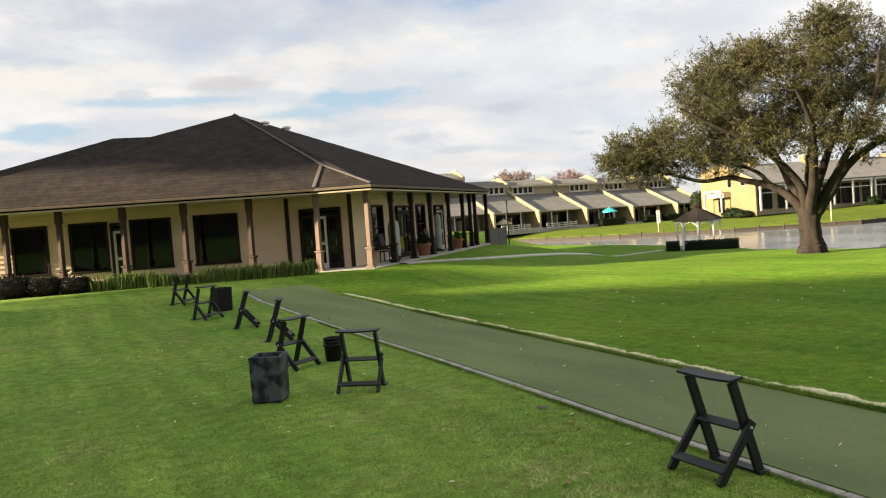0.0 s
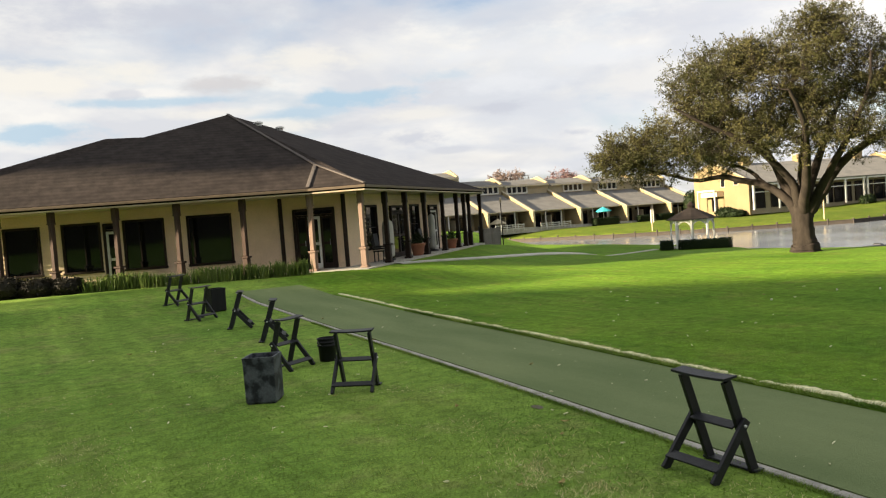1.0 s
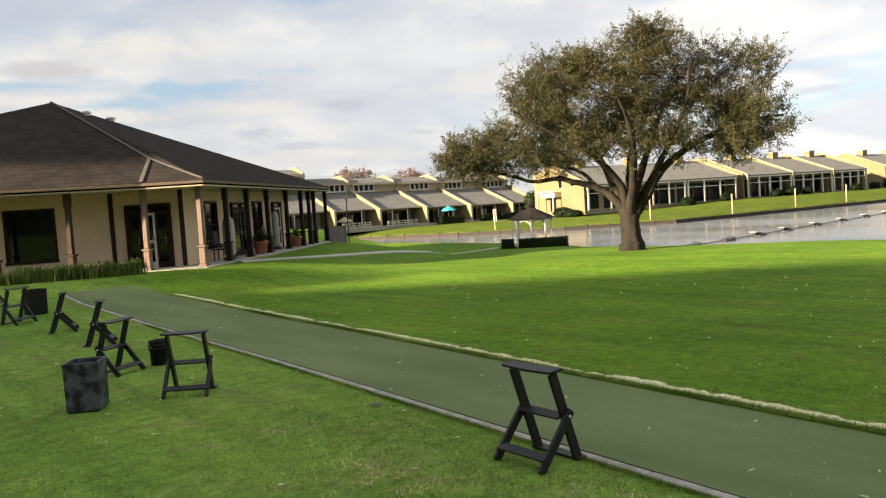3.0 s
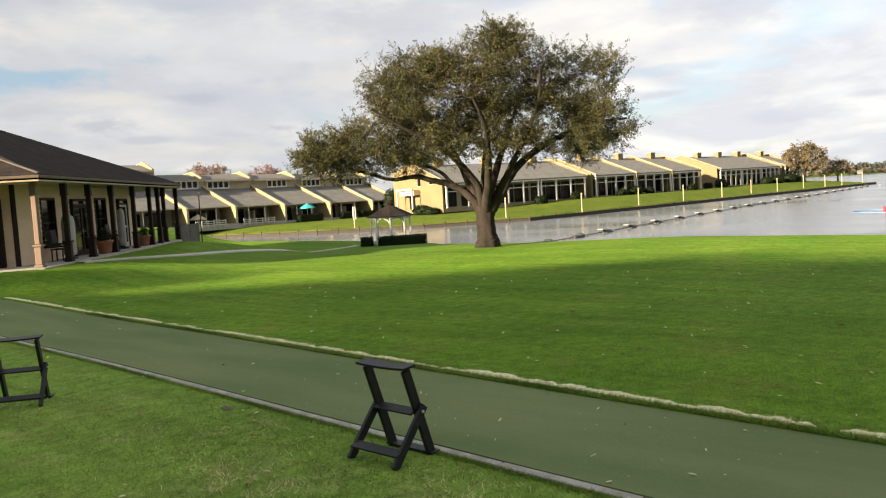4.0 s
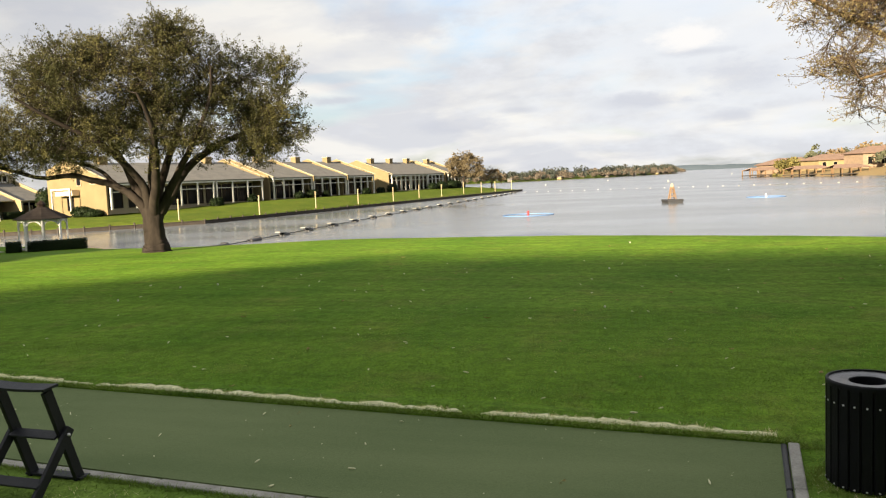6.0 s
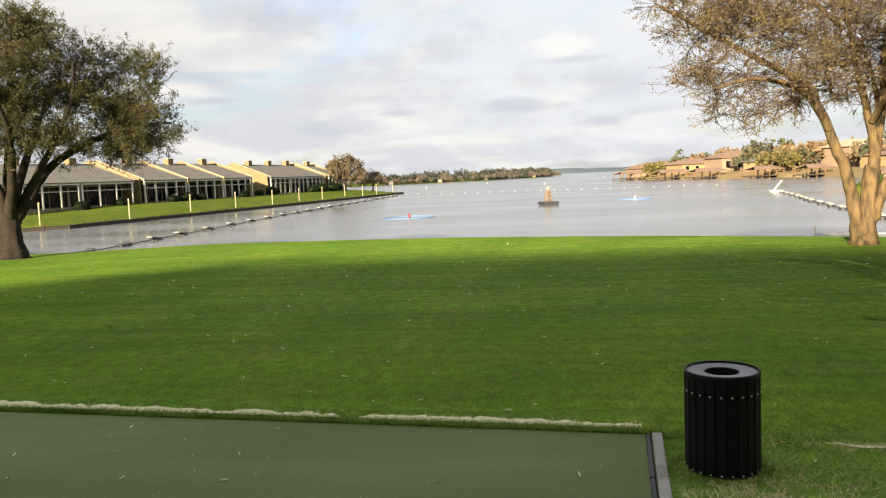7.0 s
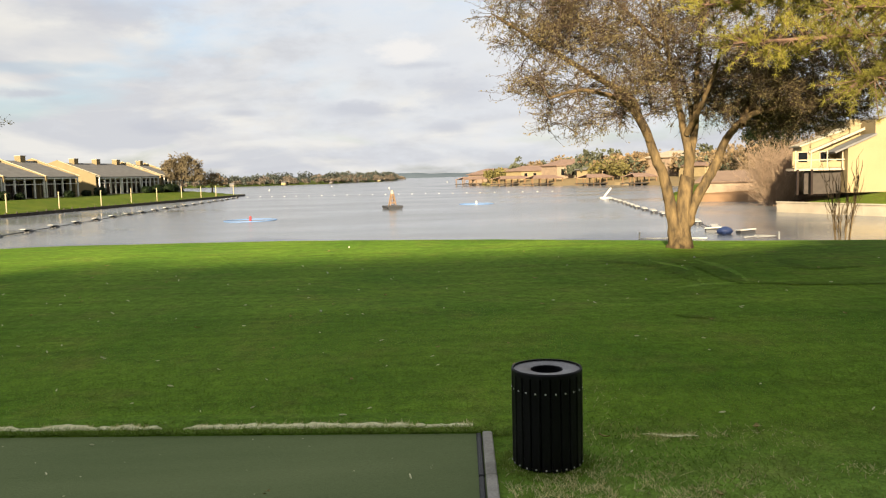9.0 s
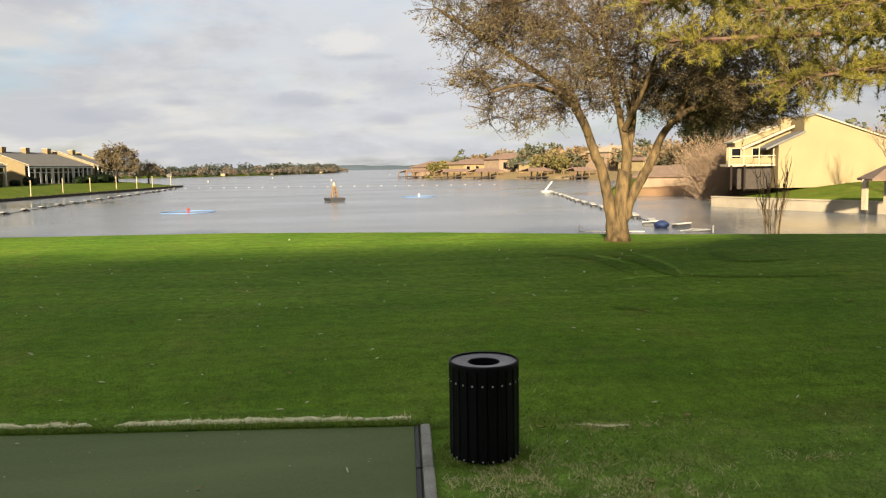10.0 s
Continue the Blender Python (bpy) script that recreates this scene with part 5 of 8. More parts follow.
porch_house((131.5, 74.6, 0.05), -11, (12.0, 11.5, 10.5), 2.6)
end_house = porch_house((98.3, 82.8, 0.0), -14, (9.5, 11.0, 11.5), 3.4, 10.0, False)
for y, z, w_, hh in ((7.0, 4.6, 1.1, 1.7), (3.6, 4.4, 1.2, 1.0)):
    window_unit(end_house, 0, 0, 0, w_, hh, 1, M_TRIM).matrix_local = pose(-0.19, y, z, 0, 0, -90)
for y, w_, hh in ((9.4, 1.5, 2.1),):
    window_unit(end_house, 0, 0, 0, w_, hh, 1, M_BROWN, "side_door").matrix_local = pose(-0.19, y, 1.05, 0, 0, -90)
part("porch_hood", box((1.2, 4.6, 0.9), (-0.75, 9.3, 2.75)), M_SIDING, end_house, "tan hood over the side door")
pg = thing("timber_frame", "open white timber frame before a side door", "pergola")
pg.matrix_world = local((98.3, 82.8, 0.0), -14)
for y in (7.0, 11.6):
    part("post", box((0.2, 0.2, 3.7), (-1.8, y, 1.5)), M_WHITE, pg)
part("beam", box((0.2, 4.9, 0.25), (-1.8, 9.3, 3.3)), M_WHITE, pg)
for lx, ly, rx, rz in ((-1.6, 4.6, 1.8, 0.95), (-1.4, 2.2, 1.5, 0.7)):
    c = local((98.3, 82.8, 0.0), -14) @ Vector((lx, ly, 0))
    bush("shrub", (c.x, c.y, height(c.x, c.y) + rz * 0.7), (1.1, rx, rz), "rounded dark green shrub beside the end wall", boxy=0.3)
porch_house((181.5, 70.5, 0.05), -11.5, (9.0, 8.5, 8.5), 1.9, 10.0, False)
porch_house((214.5, 66.5, 0.05), -10, (9.0,), 2.2)
for x, y, r in ((138, 72.5, 0.9), (142, 71.8, 1.1), (146.5, 71, 0.8), (160, 68, 0.9), (177, 68.5, 1.3), (172, 69.5, 0.9), (198, 65.5, 1.2), (203, 64.5, 1.4), (209, 63.5, 1.5), (213, 63.2, 1.3), (126, 75.5, 0.9), (117, 77, 1.0)):
    bush("shrub", (x, y, height(x, y) + r * 0.6), (r * 1.5, r, r * 0.9), "dark green shrub before a porch", boxy=0.3, count=420, leaf=0.16, group="foundation shrubs")
for x, y in ((76.6, 81.2),):
    # a gate-like slatted panel on the post, not a sign
    gate = thing("bank_slats", "small white slatted panel fixed to a bank post", "sign")
    gate.matrix_world = local((x, y, height(x, y) + 1.25), 20)
    for k in range(4):
        part("slat", box((0.7, 0.06, 0.12), (0, 0, 0.45 + 0.34 * k)), M_WHITE, gate)
    for sx in (-0.36, 0.36):
        part("post", box((0.10, 0.10, 1.7), (sx, 0, 0.8)), M_WHITE, gate)

# posts along the far bank, and its timber bulkhead
for k, (x, y) in enumerate(((76.9, 81.6), (92.0, 66.5), (105.6, 62.2), (122.6, 61.4), (137.2, 60.0), (150.6, 58.2), (166.3, 58.2), (177.9, 56.7), (195.0, 56.3), (203.4, 53.9), (214.3, 52.9), (228.9, 51.6))):
    po = thing("bank_post", "pale yellow timber post on the canal bank", "post", "posts on the far bank")
    po.location = (x, y, height(x, y))
    part("shaft", box((0.17, 0.17, 2.9), (0, 0, 1.3), 0.03), M_YELLOWPOST, po)
    part("cap", lathe([(0.15, 2.72), (0.15, 2.78), (0.02, 2.9)], 4), M_YELLOWPOST, po)

bulk = thing("timber_bulkhead", "dark weathered timber bulkhead along the far bank", "bulkhead", kind="structure")
run = [Vector((*p, 0)) for p in LEFT_BANK[1:10]]
for a, b in zip(run, run[1:]):
    n_seg = max(1, int((b - a).length / 2.6))
    nrm = Vector((-(b - a).y, (b - a).x, 0)).normalized()
    for i in range(n_seg):
        p, q = a.lerp(b, i / n_seg), a.lerp(b, (i + 1) / n_seg)
        part("plank", bar(up(p, -2.0), up(q, -2.0), 0.12, 0.5), M_TIMBER, bulk)
        part("pile", box((0.20, 0.20, 0.9), (p.x - nrm.x * 0.0, p.y - nrm.y * 0.0, -1.98 + 0.12 * ((i * 7) % 3) / 3), 0.03), M_TIMBER, bulk)
    part("cap", bar(up(a, -1.74), up(b, -1.74), 0.26, 0.07), M_TIMBER, bulk)

# ---- houses and bank to the right ----
gh = thing("gable_house", "cream house with a broad sunlit gable wall and a balcony", "house")
gh.matrix_world = local((78.2, -42.95, 0.35), -94) @ Matrix.Diagonal((1, 1, 0.94, 1))
gp = [(0.0, 4.1), (2.6, 5.3), (2.6, 6.8), (3.6, 7.0), (16.0, 2.6), (16.0, -0.8), (0.0, -0.8)]


def end_prism(profile, y0, y1):
    """An extrusion along y of a profile in (x, z)."""
    bm = bmesh.new()
    a, b = [bm.verts.new((x, y0, z)) for x, z in profile], [bm.verts.new((x, y1, z)) for x, z in profile]
    bm.faces.new(a)
    bm.faces.new(b[::-1])
    for k in range(len(profile)):
        j = (k + 1) % len(profile)
        bm.faces.new((a[j], a[k], b[k], b[j]))
    bmesh.ops.recalc_face_normals(bm, faces=bm.faces)
    return bm


part("wall", end_prism(gp, 0, 14), M_GABLE, gh, "sunlit cream gable wall")
part("wall", end_prism([(-3.3, 1.8), (-3.3, 4.35), (2.6, 6.6), (2.6, 1.8)], 3.0, 5.2), M_GABLE, gh, "cream gable wall of the rear wing")
part("roof", slab([(-1.4, -0.25, 3.52), (2.62, -0.25, 5.36), (2.62, 2.2, 5.36), (-1.4, 2.2, 3.52)], (-0.41, 0, 0.91), 0.20), M_GREYROOF, gh, "grey lower roof")
part("roof", slab([(-2.9, 2.2, 3.62), (2.62, 2.2, 6.05), (2.62, 3.1, 6.05), (-2.9, 3.1, 3.62)], (-0.41, 0, 0.91), 0.20), M_GREYROOF, gh, "grey middle roof")
part("roof_edge", slab([(-2.95, 2.12, 3.66), (2.6, 2.12, 6.09), (2.6, 2.2, 6.09), (-2.95, 2.2, 3.66)], (-0.41, 0, 0.91), 0.26), M_CAP, gh, "cream roof edge")
part("roof", slab([(-3.6, 2.8, 4.3), (2.7, 2.8, 6.68), (2.7, 5.6, 6.68), (-3.6, 5.6, 4.3)], (-0.35, 0, 0.94), 0.16), M_CAP, gh, "pale rear roof")
part("roof", slab([(2.6, -0.3, 6.86), (3.62, -0.3, 7.2), (3.62, 15, 7.2), (2.6, 15, 6.86)], (-0.3, 0, 0.94), 0.16), M_GREYROOF, gh)
part("roof", slab([(3.6, -0.3, 7.2), (16.4, -0.3, 2.65), (16.4, 15, 2.65), (3.6, 15, 7.2)], (0.34, 0, 0.94), 0.14), M_CAP, gh)
part("chimney", box((1.0, 1.0, 1.6), (1.9, 3.2, 6.2), 0.03), M_GABLE, gh)
part("balcony_rail", box((4.9, 0.08, 0.12), (-2.45, 0.7, 2.72)), M_CAP, gh, "cream balcony rail")
part("balcony_panel", box((4.9, 0.05, 0.62), (-2.45, 0.74, 2.2)), M_GABLE, gh)
for x in (-4.8, -3.3, -1.7, -0.2):
    part("balcony_post", box((0.10, 0.10, 2.0), (x, 0.7, 2.75)), M_CAP, gh)
part("balcony_floor", box((4.9, 2.2, 0.25), (-2.45, 1.8, 1.72)), M_TRIM, gh)
part("wall", box((4.4, 0.2, 1.9), (-2.2, 2.6, 2.75)), M_GABLE, gh, "cream wall behind the balcony")
part("wall", box((3.6, 0.2, 2.6), (-1.8, 1.6, 0.4)), M_TIMBER, gh, "dark brown lower wall")
for x in (-4.6, -3.2):
    part("post", box((0.2, 0.2, 2.7), (x, 0.7, 0.4)), M_BROWN, gh)
for x in (-3.4, -1.2):
    window_unit(gh, x, 2.46, 2.75, 1.0, 1.7, 1, M_TRIM, heavy=0.08)
window_unit(gh, 13.6, -0.02, 2.6 + 1.2, 2.0, 0.8, 2)

conc = thing("concrete_bulkhead", "pale concrete bulkhead along the water", "bulkhead", kind="structure")
cb = [Vector((*p, 0)) for p in RIGHT_BANK[1:5]]
for a, b in zip(cb, cb[1:]):
    part("wall_panel", bar(up(a, -1.82), up(b, -1.82), 0.3, 1.2), M_BULK, conc)
    part("coping", bar(up(a, -1.19), up(b, -1.19), 0.5, 0.12), M_BULK, conc)

pav = thing("pavilion", "small open pavilion with a brown shingle roof by the water", "pavilion")
pav.matrix_world = local((58.5, -41.8, -1.5), 25)
bm = bmesh.new()
add_lathe(bm, [(3.1, 2.2), (3.15, 2.34), (0.1, 3.7)], 4)
part("roof", bm, M_ROOFPINK, pav)
for sx in (-1, 1):
    for sy in (-1, 1):
        part("post", box((0.35, 0.35, 2.4), (sx * 1.5, sy * 1.5, 1.1)), M_TRIM, pav)

hb = thing("brown_roofed_house", "low house with a broad brown roof on a clay bank", "house")
hb.matrix_world = local((108.6, -44.9, -2.2), -120)
part("wall", box((12, 7, 2.6), (0, 5.0, 1.5)), M_BRICK, hb)
part("roof", slab([(-6.6, 1.0, 2.7), (6.6, 1.0, 2.7), (5.2, 5.0, 4.2), (-5.2, 5.0, 4.2)], (0, -0.4, 0.9), 0.2), M_ROOFPINK, hb, "faded pinkish shingle roof")
part("roof", slab([(-5.2, 5.0, 4.2), (5.2, 5.0, 4.2), (6.6, 9, 2.7), (-6.6, 9, 2.7)], (0, 0.4, 0.9), 0.2), M_ROOFPINK, hb)
for sx in (-1, 1):
    part("roof", slab([(sx * 6.6, 1.0, 2.7), (sx * 5.2, 5.0, 4.2), (sx * 6.6, 9.0, 2.7)][::sx], (sx * 0.7, 0, 0.7), 0.2), M_ROOFPINK, hb)
part("base", box((13, 1.0, 1.0), (0, 0.8, 0.2), 0.1), M_GRAVEL, hb, "clay coloured retaining base")


def lake_house(at, angle, w, d, h, roof, wall, label):
    """Distant two-part villa: hipped roof, row of openings, lower wing."""
    ob = thing("lake_house", label, "house", "houses on the far shore")
    ob.matrix_world = local(at, angle)
    part("wall", box((w, d, h + 3), (0, d / 2, h / 2 - 1.5)), wall, ob)
    r = h + w * 0.12
    e = [Vector((-w / 2 - 0.8, -0.8, h)), Vector((w / 2 + 0.8, -0.8, h)), Vector((w / 2 + 0.8, d + 0.8, h)), Vector((-w / 2 - 0.8, d + 0.8, h))]
    t0, t1 = Vector((-w * 0.22, d / 2, r)), Vector((w * 0.22, d / 2, r))
    for pts in ([e[0], e[1], t1, t0], [e[1], e[2], t1], [e[2], e[3], t0, t1], [e[3], e[0], t0]):
        n = (pts[1] - pts[0]).cross(pts[2] - pts[0])
        part("roof", slab(pts, n, 0.25), roof, ob)
    n_w = max(2, int(w / 4))
    for k in range(n_w):
        window_unit(ob, -w / 2 + w * (k + 0.5) / n_w, -0.05, h * 0.5, 1.6, h * 0.5, 1, M_TRIM)
    return ob


def boathouse(at, angle, w):
    ob = thing("boathouse", "open boathouse with low roof on piles over the water", "boathouse", "boathouses on the far shore")
    ob.matrix_world = local(at, angle)
    part("roof", slab([(-w / 2, -3, 2.7), (w / 2, -3, 2.7), (w * 0.3, 0, 3.8), (-w * 0.3, 0, 3.8)], (0, -0.5, 0.87), 0.2), M_REDROOF, ob)
    part("roof", slab([(-w / 2, 3, 2.7), (w / 2, 3, 2.7), (w * 0.3, 0, 3.8), (-w * 0.3, 0, 3.8)], (0, 0.5, 0.87), 0.2), M_REDROOF, ob)
    n = int(w / 3)
    for k in range(n + 1):
        for y in (-2.6, 2.6):
            part("piling", box((0.28, 0.28, 3.6), (-w / 2 + 0.4 + (w - 0.8) * k / n, y, 0.95)), M_ORANGE, ob)
    part("deck", box((w, 6.5, 0.3), (0, 0, 0.7)), M_TIMBER, ob)


for k, (x, y, w, hh, roof) in enumerate(((352, -38, 20, 3.0, M_REDROOF), (324, -50, 17, 3.6, M_REDROOF), (303, -62, 19, 5.2, M_REDROOF), (281, -70, 14, 3.4, M_GREYROOF), (266, -92, 18, 6.6, M_TRIM), (238, -92, 13, 3.6, M_REDROOF), (204, -92, 12, 3.4, M_REDROOF), (400, -48, 18, 3.4, M_REDROOF))):
    lake_house((x, y, height(x, y) - 0.3), -62 - 4 * (k % 3), w, 12, hh, roof, (M_BRICK, M_STUCCO)[k % 2], "tan lakeside villa with terracotta roof among trees")
for x, y, w in ((338, -24, 14), (308, -37, 16), (288, -46, 14), (267, -60, 12), (249, -70, 10), (356, -27, 10)):
    boathouse((x, y, WATER), -62, w)


# ---- trees ----
def frustum_chain(verts, faces, pts, radii, sides):
    """A tapered tube through points, appended to the lists."""
    n0 = len(verts)
    ref = Vector((0.3, 0.9, 0.2))
    for k, (p, r) in enumerate(zip(pts, radii)):
        d = (pts[min(k + 1, len(pts) - 1)] - pts[max(k - 1, 0)]).normalized()
        x = d.cross(ref)
        x = x.normalized() if x.length > 1e-3 else Vector((1, 0, 0))
        y = d.cross(x)
        for s in range(sides):
            a = 2 * math.pi * s / sides
            verts.append(p + (x * math.cos(a) + y * math.sin(a)) * r)
    for k in range(len(pts) - 1):
        for s in range(sides):
            a, b = n0 + k * sides + s, n0 + k * sides + (s + 1) % sides
            faces.append((a, b, b + sides, a + sides))
    return verts, faces


def smooth_path(pts, per=4):
    """Points on a soft curve through pts."""
    out = []
    for k in range(len(pts) - 1):
        p0, p1, p2, p3 = pts[max(k - 1, 0)], pts[k], pts[k + 1], pts[min(k + 2, len(pts) - 1)]
        for i in range(per):
            t = i / per
            out.append(0.5 * ((2 * p1) + (p2 - p0) * t + (2 * p0 - 5 * p1 + 4 * p2 - p3) * t * t + (3 * p1 - p0 - 3 * p2 + p3) * t ** 3))
    return out + [pts[-1]]


def leaf_cloud(rng, spots, size, flat_bias=0.3):
    """Many small folded leaves at given places: (centre, spread, count)."""
    verts, faces = [], []
    for c, spread, count in spots:
        for _ in range(count):
            p = c + Vector((rng.gauss(0, spread), rng.gauss(0, spread), rng.gauss(0, spread * 0.8)))
            d = Vector((rng.gauss(0, 1), rng.gauss(0, 1), rng.gauss(0, 1) * flat_bias)).normalized()
            u = d.cross(Vector((rng.gauss(0, 1), rng.gauss(0, 1), rng.gauss(0, 1)))).normalized()
            s = size * rng.uniform(0.7, 1.35)
            n = len(verts)
            verts += [p - d * s, p + u * s * 0.42, p + d * s, p - u * s * 0.42]
            faces.append((n, n + 1, n + 2, n + 3))
    return verts, faces


def grow(name, base, right, limbs, crown, bark, leaf, label, category="tree", seed=1, clumps=260, leaves=120, leaf_size=0.09, spread=0.28, trunk_sides=14, twig=0.012, hang=0.0, sag=0.12, stout=0.018, sprays=6, tuft=0.05, fine=None):
    """A tree: limbs are (points, first radius, last radius) in metres as (sideways, away, up); crown is a list of ellipsoids (centre, radii, weight).
    Leaf clumps fill the crown's shell; each hangs on a bent branch from the nearest limb."""
    rng = random.Random(seed)
    r_ = Vector(right).normalized()
    f_ = Vector((-r_.y, r_.x, 0))
    loc = lambda p: r_ * p[0] + f_ * p[1] + Vector((0, 0, p[2]))
    tree = thing(name, label, category)
    tree.location = base
    knots, br_v, br_f = [], [], []
    for k, (pts, ra, rb) in enumerate(limbs):
        path = smooth_path([loc(p) for p in pts], 6 if k == 0 else 5)
        rad = [rb + (ra - rb) * math.exp(-max(0, p.z) / 0.30) for p in path] if k == 0 else [ra + (rb - ra) * (i / (len(path) - 1)) ** 0.8 for i in range(len(path))]
        path = [p + Vector((rng.gauss(0, 1), rng.gauss(0, 1), rng.gauss(0, 1))) * min(r * (0.015 if k == 0 else 0.10), 0.03) for p, r in zip(path, rad)]
        sides = 26 if k == 0 else trunk_sides if ra > 0.15 else 9
        v_, f_l = frustum_chain([], [], path, rad, sides)
        if k == 0:
            # buttresses that run up from the roots, and a knotty skin
            for i, c in enumerate(path):
                for j in range(sides):
                    q = v_[i * sides + j]
                    a_ = 2 * math.pi * j / sides
                    low = math.exp(-max(0.0, c.z) / 0.45)
                    swell = (0.07 + 0.26 * low) * noise.noise(Vector((math.cos(a_) * 1.7, math.sin(a_) * 1.7, c.z * 0.35 + seed))) + 0.05 * noise.noise(Vector((math.cos(a_) * 5, math.sin(a_) * 5, c.z * 1.6 + seed)))
                    v_[i * sides + j] = c + (q - c) * (1 + swell)
        raw("trunk" if k == 0 else "limb", v_, f_l, bark, tree, "", True)
        lo = 3 if k == 0 else 2
        knots += [(p, r) for p, r in list(zip(path, rad))[lo:]]
    total = sum(c[2] for c in crown)
    centres = []
    for c, rad, weight in crown:
        for _ in range(int(clumps * weight / total)):
            for _try in range(12):
                q = Vector((rng.uniform(-1, 1), rng.uniform(-1, 1), rng.uniform(-1, 1)))
                if 0.35 < q.length < 1.0:
                    break
            q = q.normalized() * q.length ** 0.55
            wob = 1 + 0.30 * noise.noise(q * 2.6 + Vector((seed, 0, 0)))
            p = loc((c[0] + q.x * rad[0] * wob, c[1] + q.y * rad[1] * wob, c[2] + q.z * rad[2] * wob))
            centres.append(p)
    lv, lf = [], []
    for p in sorted(centres, key=lambda q: min((q - k[0]).length for k in knots)):
        best = min(knots, key=lambda k: (k[0] - p).length + 0.5 * max(0, k[0].z - p.z) - k[1] * 0.6)
        a, ra = best
        length = (p - a).length
        mid = a.lerp(p, 0.5) + Vector((rng.gauss(0, 1), rng.gauss(0, 1), rng.gauss(0, 0.6))) * length * sag + Vector((0, 0, -length * 0.06 if p.z > a.z else length * 0.10))
        path = smooth_path([a, mid, p], 4)
        r0 = min(ra * 0.6, 0.012 + stout * length)
        rad = [r0 + (twig - r0) * i / (len(path) - 1) for i in range(len(path))]
        frustum_chain(br_v, br_f, path, rad, 5)
        knots += [(q, r) for q, r in list(zip(path, rad))[3:]]
        out = (p - a).normalized() if length > 1e-3 else Vector((0, 0, 1))
        full = rng.uniform(0.25, 1.75)
        for _ in range(sprays):
            root = path[rng.randrange(3, len(path))]
            d = (out * 0.7 + Vector((rng.gauss(0, 0.75), rng.gauss(0, 0.75), rng.gauss(0.05, 0.55) - hang))).normalized()
            e = root + d * spread * rng.uniform(1.2, 3.0)
            bend = root.lerp(e, 0.5) + Vector((rng.gauss(0, 0.1), rng.gauss(0, 0.1), rng.gauss(0, 0.1))) * spread
            frustum_chain(br_v, br_f, [root, bend, e], [twig * 0.8, twig * 0.6, twig * 0.35], 3)
            ends = [(bend, e)]
            for _s in range(3):
                r2 = root.lerp(e, rng.uniform(0.35, 0.95))
                e2 = r2 + (d * 0.7 + Vector((rng.gauss(0, 0.7), rng.gauss(0, 0.7), rng.gauss(0, 0.6)))).normalized() * spread * rng.uniform(0.5, 1.3)
                frustum_chain(br_v, br_f, [r2, e2], [twig * 0.45, twig * 0.25], 3)
                ends.append((r2, e2))
            # leaves sit in tight tufts along the last twigs
            for r2, e2 in ends:
                for _l in range(int(full * leaves / (sprays * 4) + rng.random())):
                    c = r2.lerp(e2, rng.random() ** 0.6) + Vector((rng.gauss(0, 1), rng.gauss(0, 1), rng.gauss(0, 1))) * tuft
                    g = ((e2 - r2).normalized() + Vector((rng.gauss(0, 0.8), rng.gauss(0, 0.8), rng.gauss(0, 0.8)))).normalized()
                    u = g.cross(Vector((rng.gauss(0, 1), rng.gauss(0, 1), rng.gauss(0, 1)))).normalized()
                    s = leaf_size * rng.uniform(0.6, 1.35)
                    n = len(lv)
                    lv += [c - g * s, c + u * s * 0.45, c + g * s, c - u * s * 0.45]
                    lf.append((n, n + 1, n + 2, n + 3))
    raw("branchwork", br_v, br_f, fine or bark, tree, "", True, "stuff")
    if leaves:
        raw("crown", lv, lf, leaf, tree, kind="stuff")
    return tree


oak_limbs = [
    ([(0, 0, -0.3), (0, 0, 0.02), (0, 0, 0.25), (-0.02, 0, 0.55), (-0.05, 0, 1.0), (-0.05, 0, 1.75)], 0.56, 0.38),
    ([(-0.15, 0, 1.3), (-0.55, 0.1, 2.05), (-1.3, 0.3, 2.68), (-2.2, 0.5, 2.95), (-2.9, 0.4, 3.16), (-3.9, 0.3, 3.1), (-5.0, 0.2, 3.45), (-6.6, 0.1, 4.0)], 0.20, 0.04),
    ([(-1.3, 0.3, 2.68), (-2.0, 0.8, 3.4), (-3.3, 1.0, 3.8), (-4.4, 0.9, 4.2)], 0.10, 0.03),
    ([(-0.2, 0.1, 1.5), (-0.6, 0.4, 2.6), (-1.2, 0.9, 4.0), (-2.2, 1.6, 5.6), (-3.0, 2.0, 7.0)], 0.24, 0.04),
    ([(-0.1, -0.1, 1.5), (-0.4, -0.5, 2.8), (-1.6, -1.2, 4.2), (-3.0, -1.8, 5.0), (-4.2, -2.2, 5.8)], 0.20, 0.04),
    ([(0.0, 0, 1.5), (0.05, 0.1, 3.0), (0.25, 0.2, 5.0), (0.4, 0.2, 7.0), (0.6, 0.2, 8.6)], 0.24, 0.03),
    ([(0.1, 0, 1.4), (0.7, 0.2, 2.3), (1.5, 0.4, 3.4), (2.9, 0.6, 4.3), (4.6, 0.5, 4.9), (6.0, 0.3, 5.0)], 0.26, 0.04),
    ([(0.2, -0.1, 1.6), (0.9, -0.6, 2.9), (1.7, -1.2, 4.4), (2.3, -1.6, 5.8), (2.4, -1.9, 7.0)], 0.20, 0.03),
    ([(0.0, 0.2, 1.6), (0.5, 1.2, 3.2), (1.2, 2.4, 5.0), (1.8, 3.2, 6.6)], 0.24, 0.05),
    ([(0.0, -0.2, 1.6), (0.2, -1.4, 3.2), (0.2, -2.8, 4.6), (-0.2, -3.6, 5.8)], 0.22, 0.05),
]
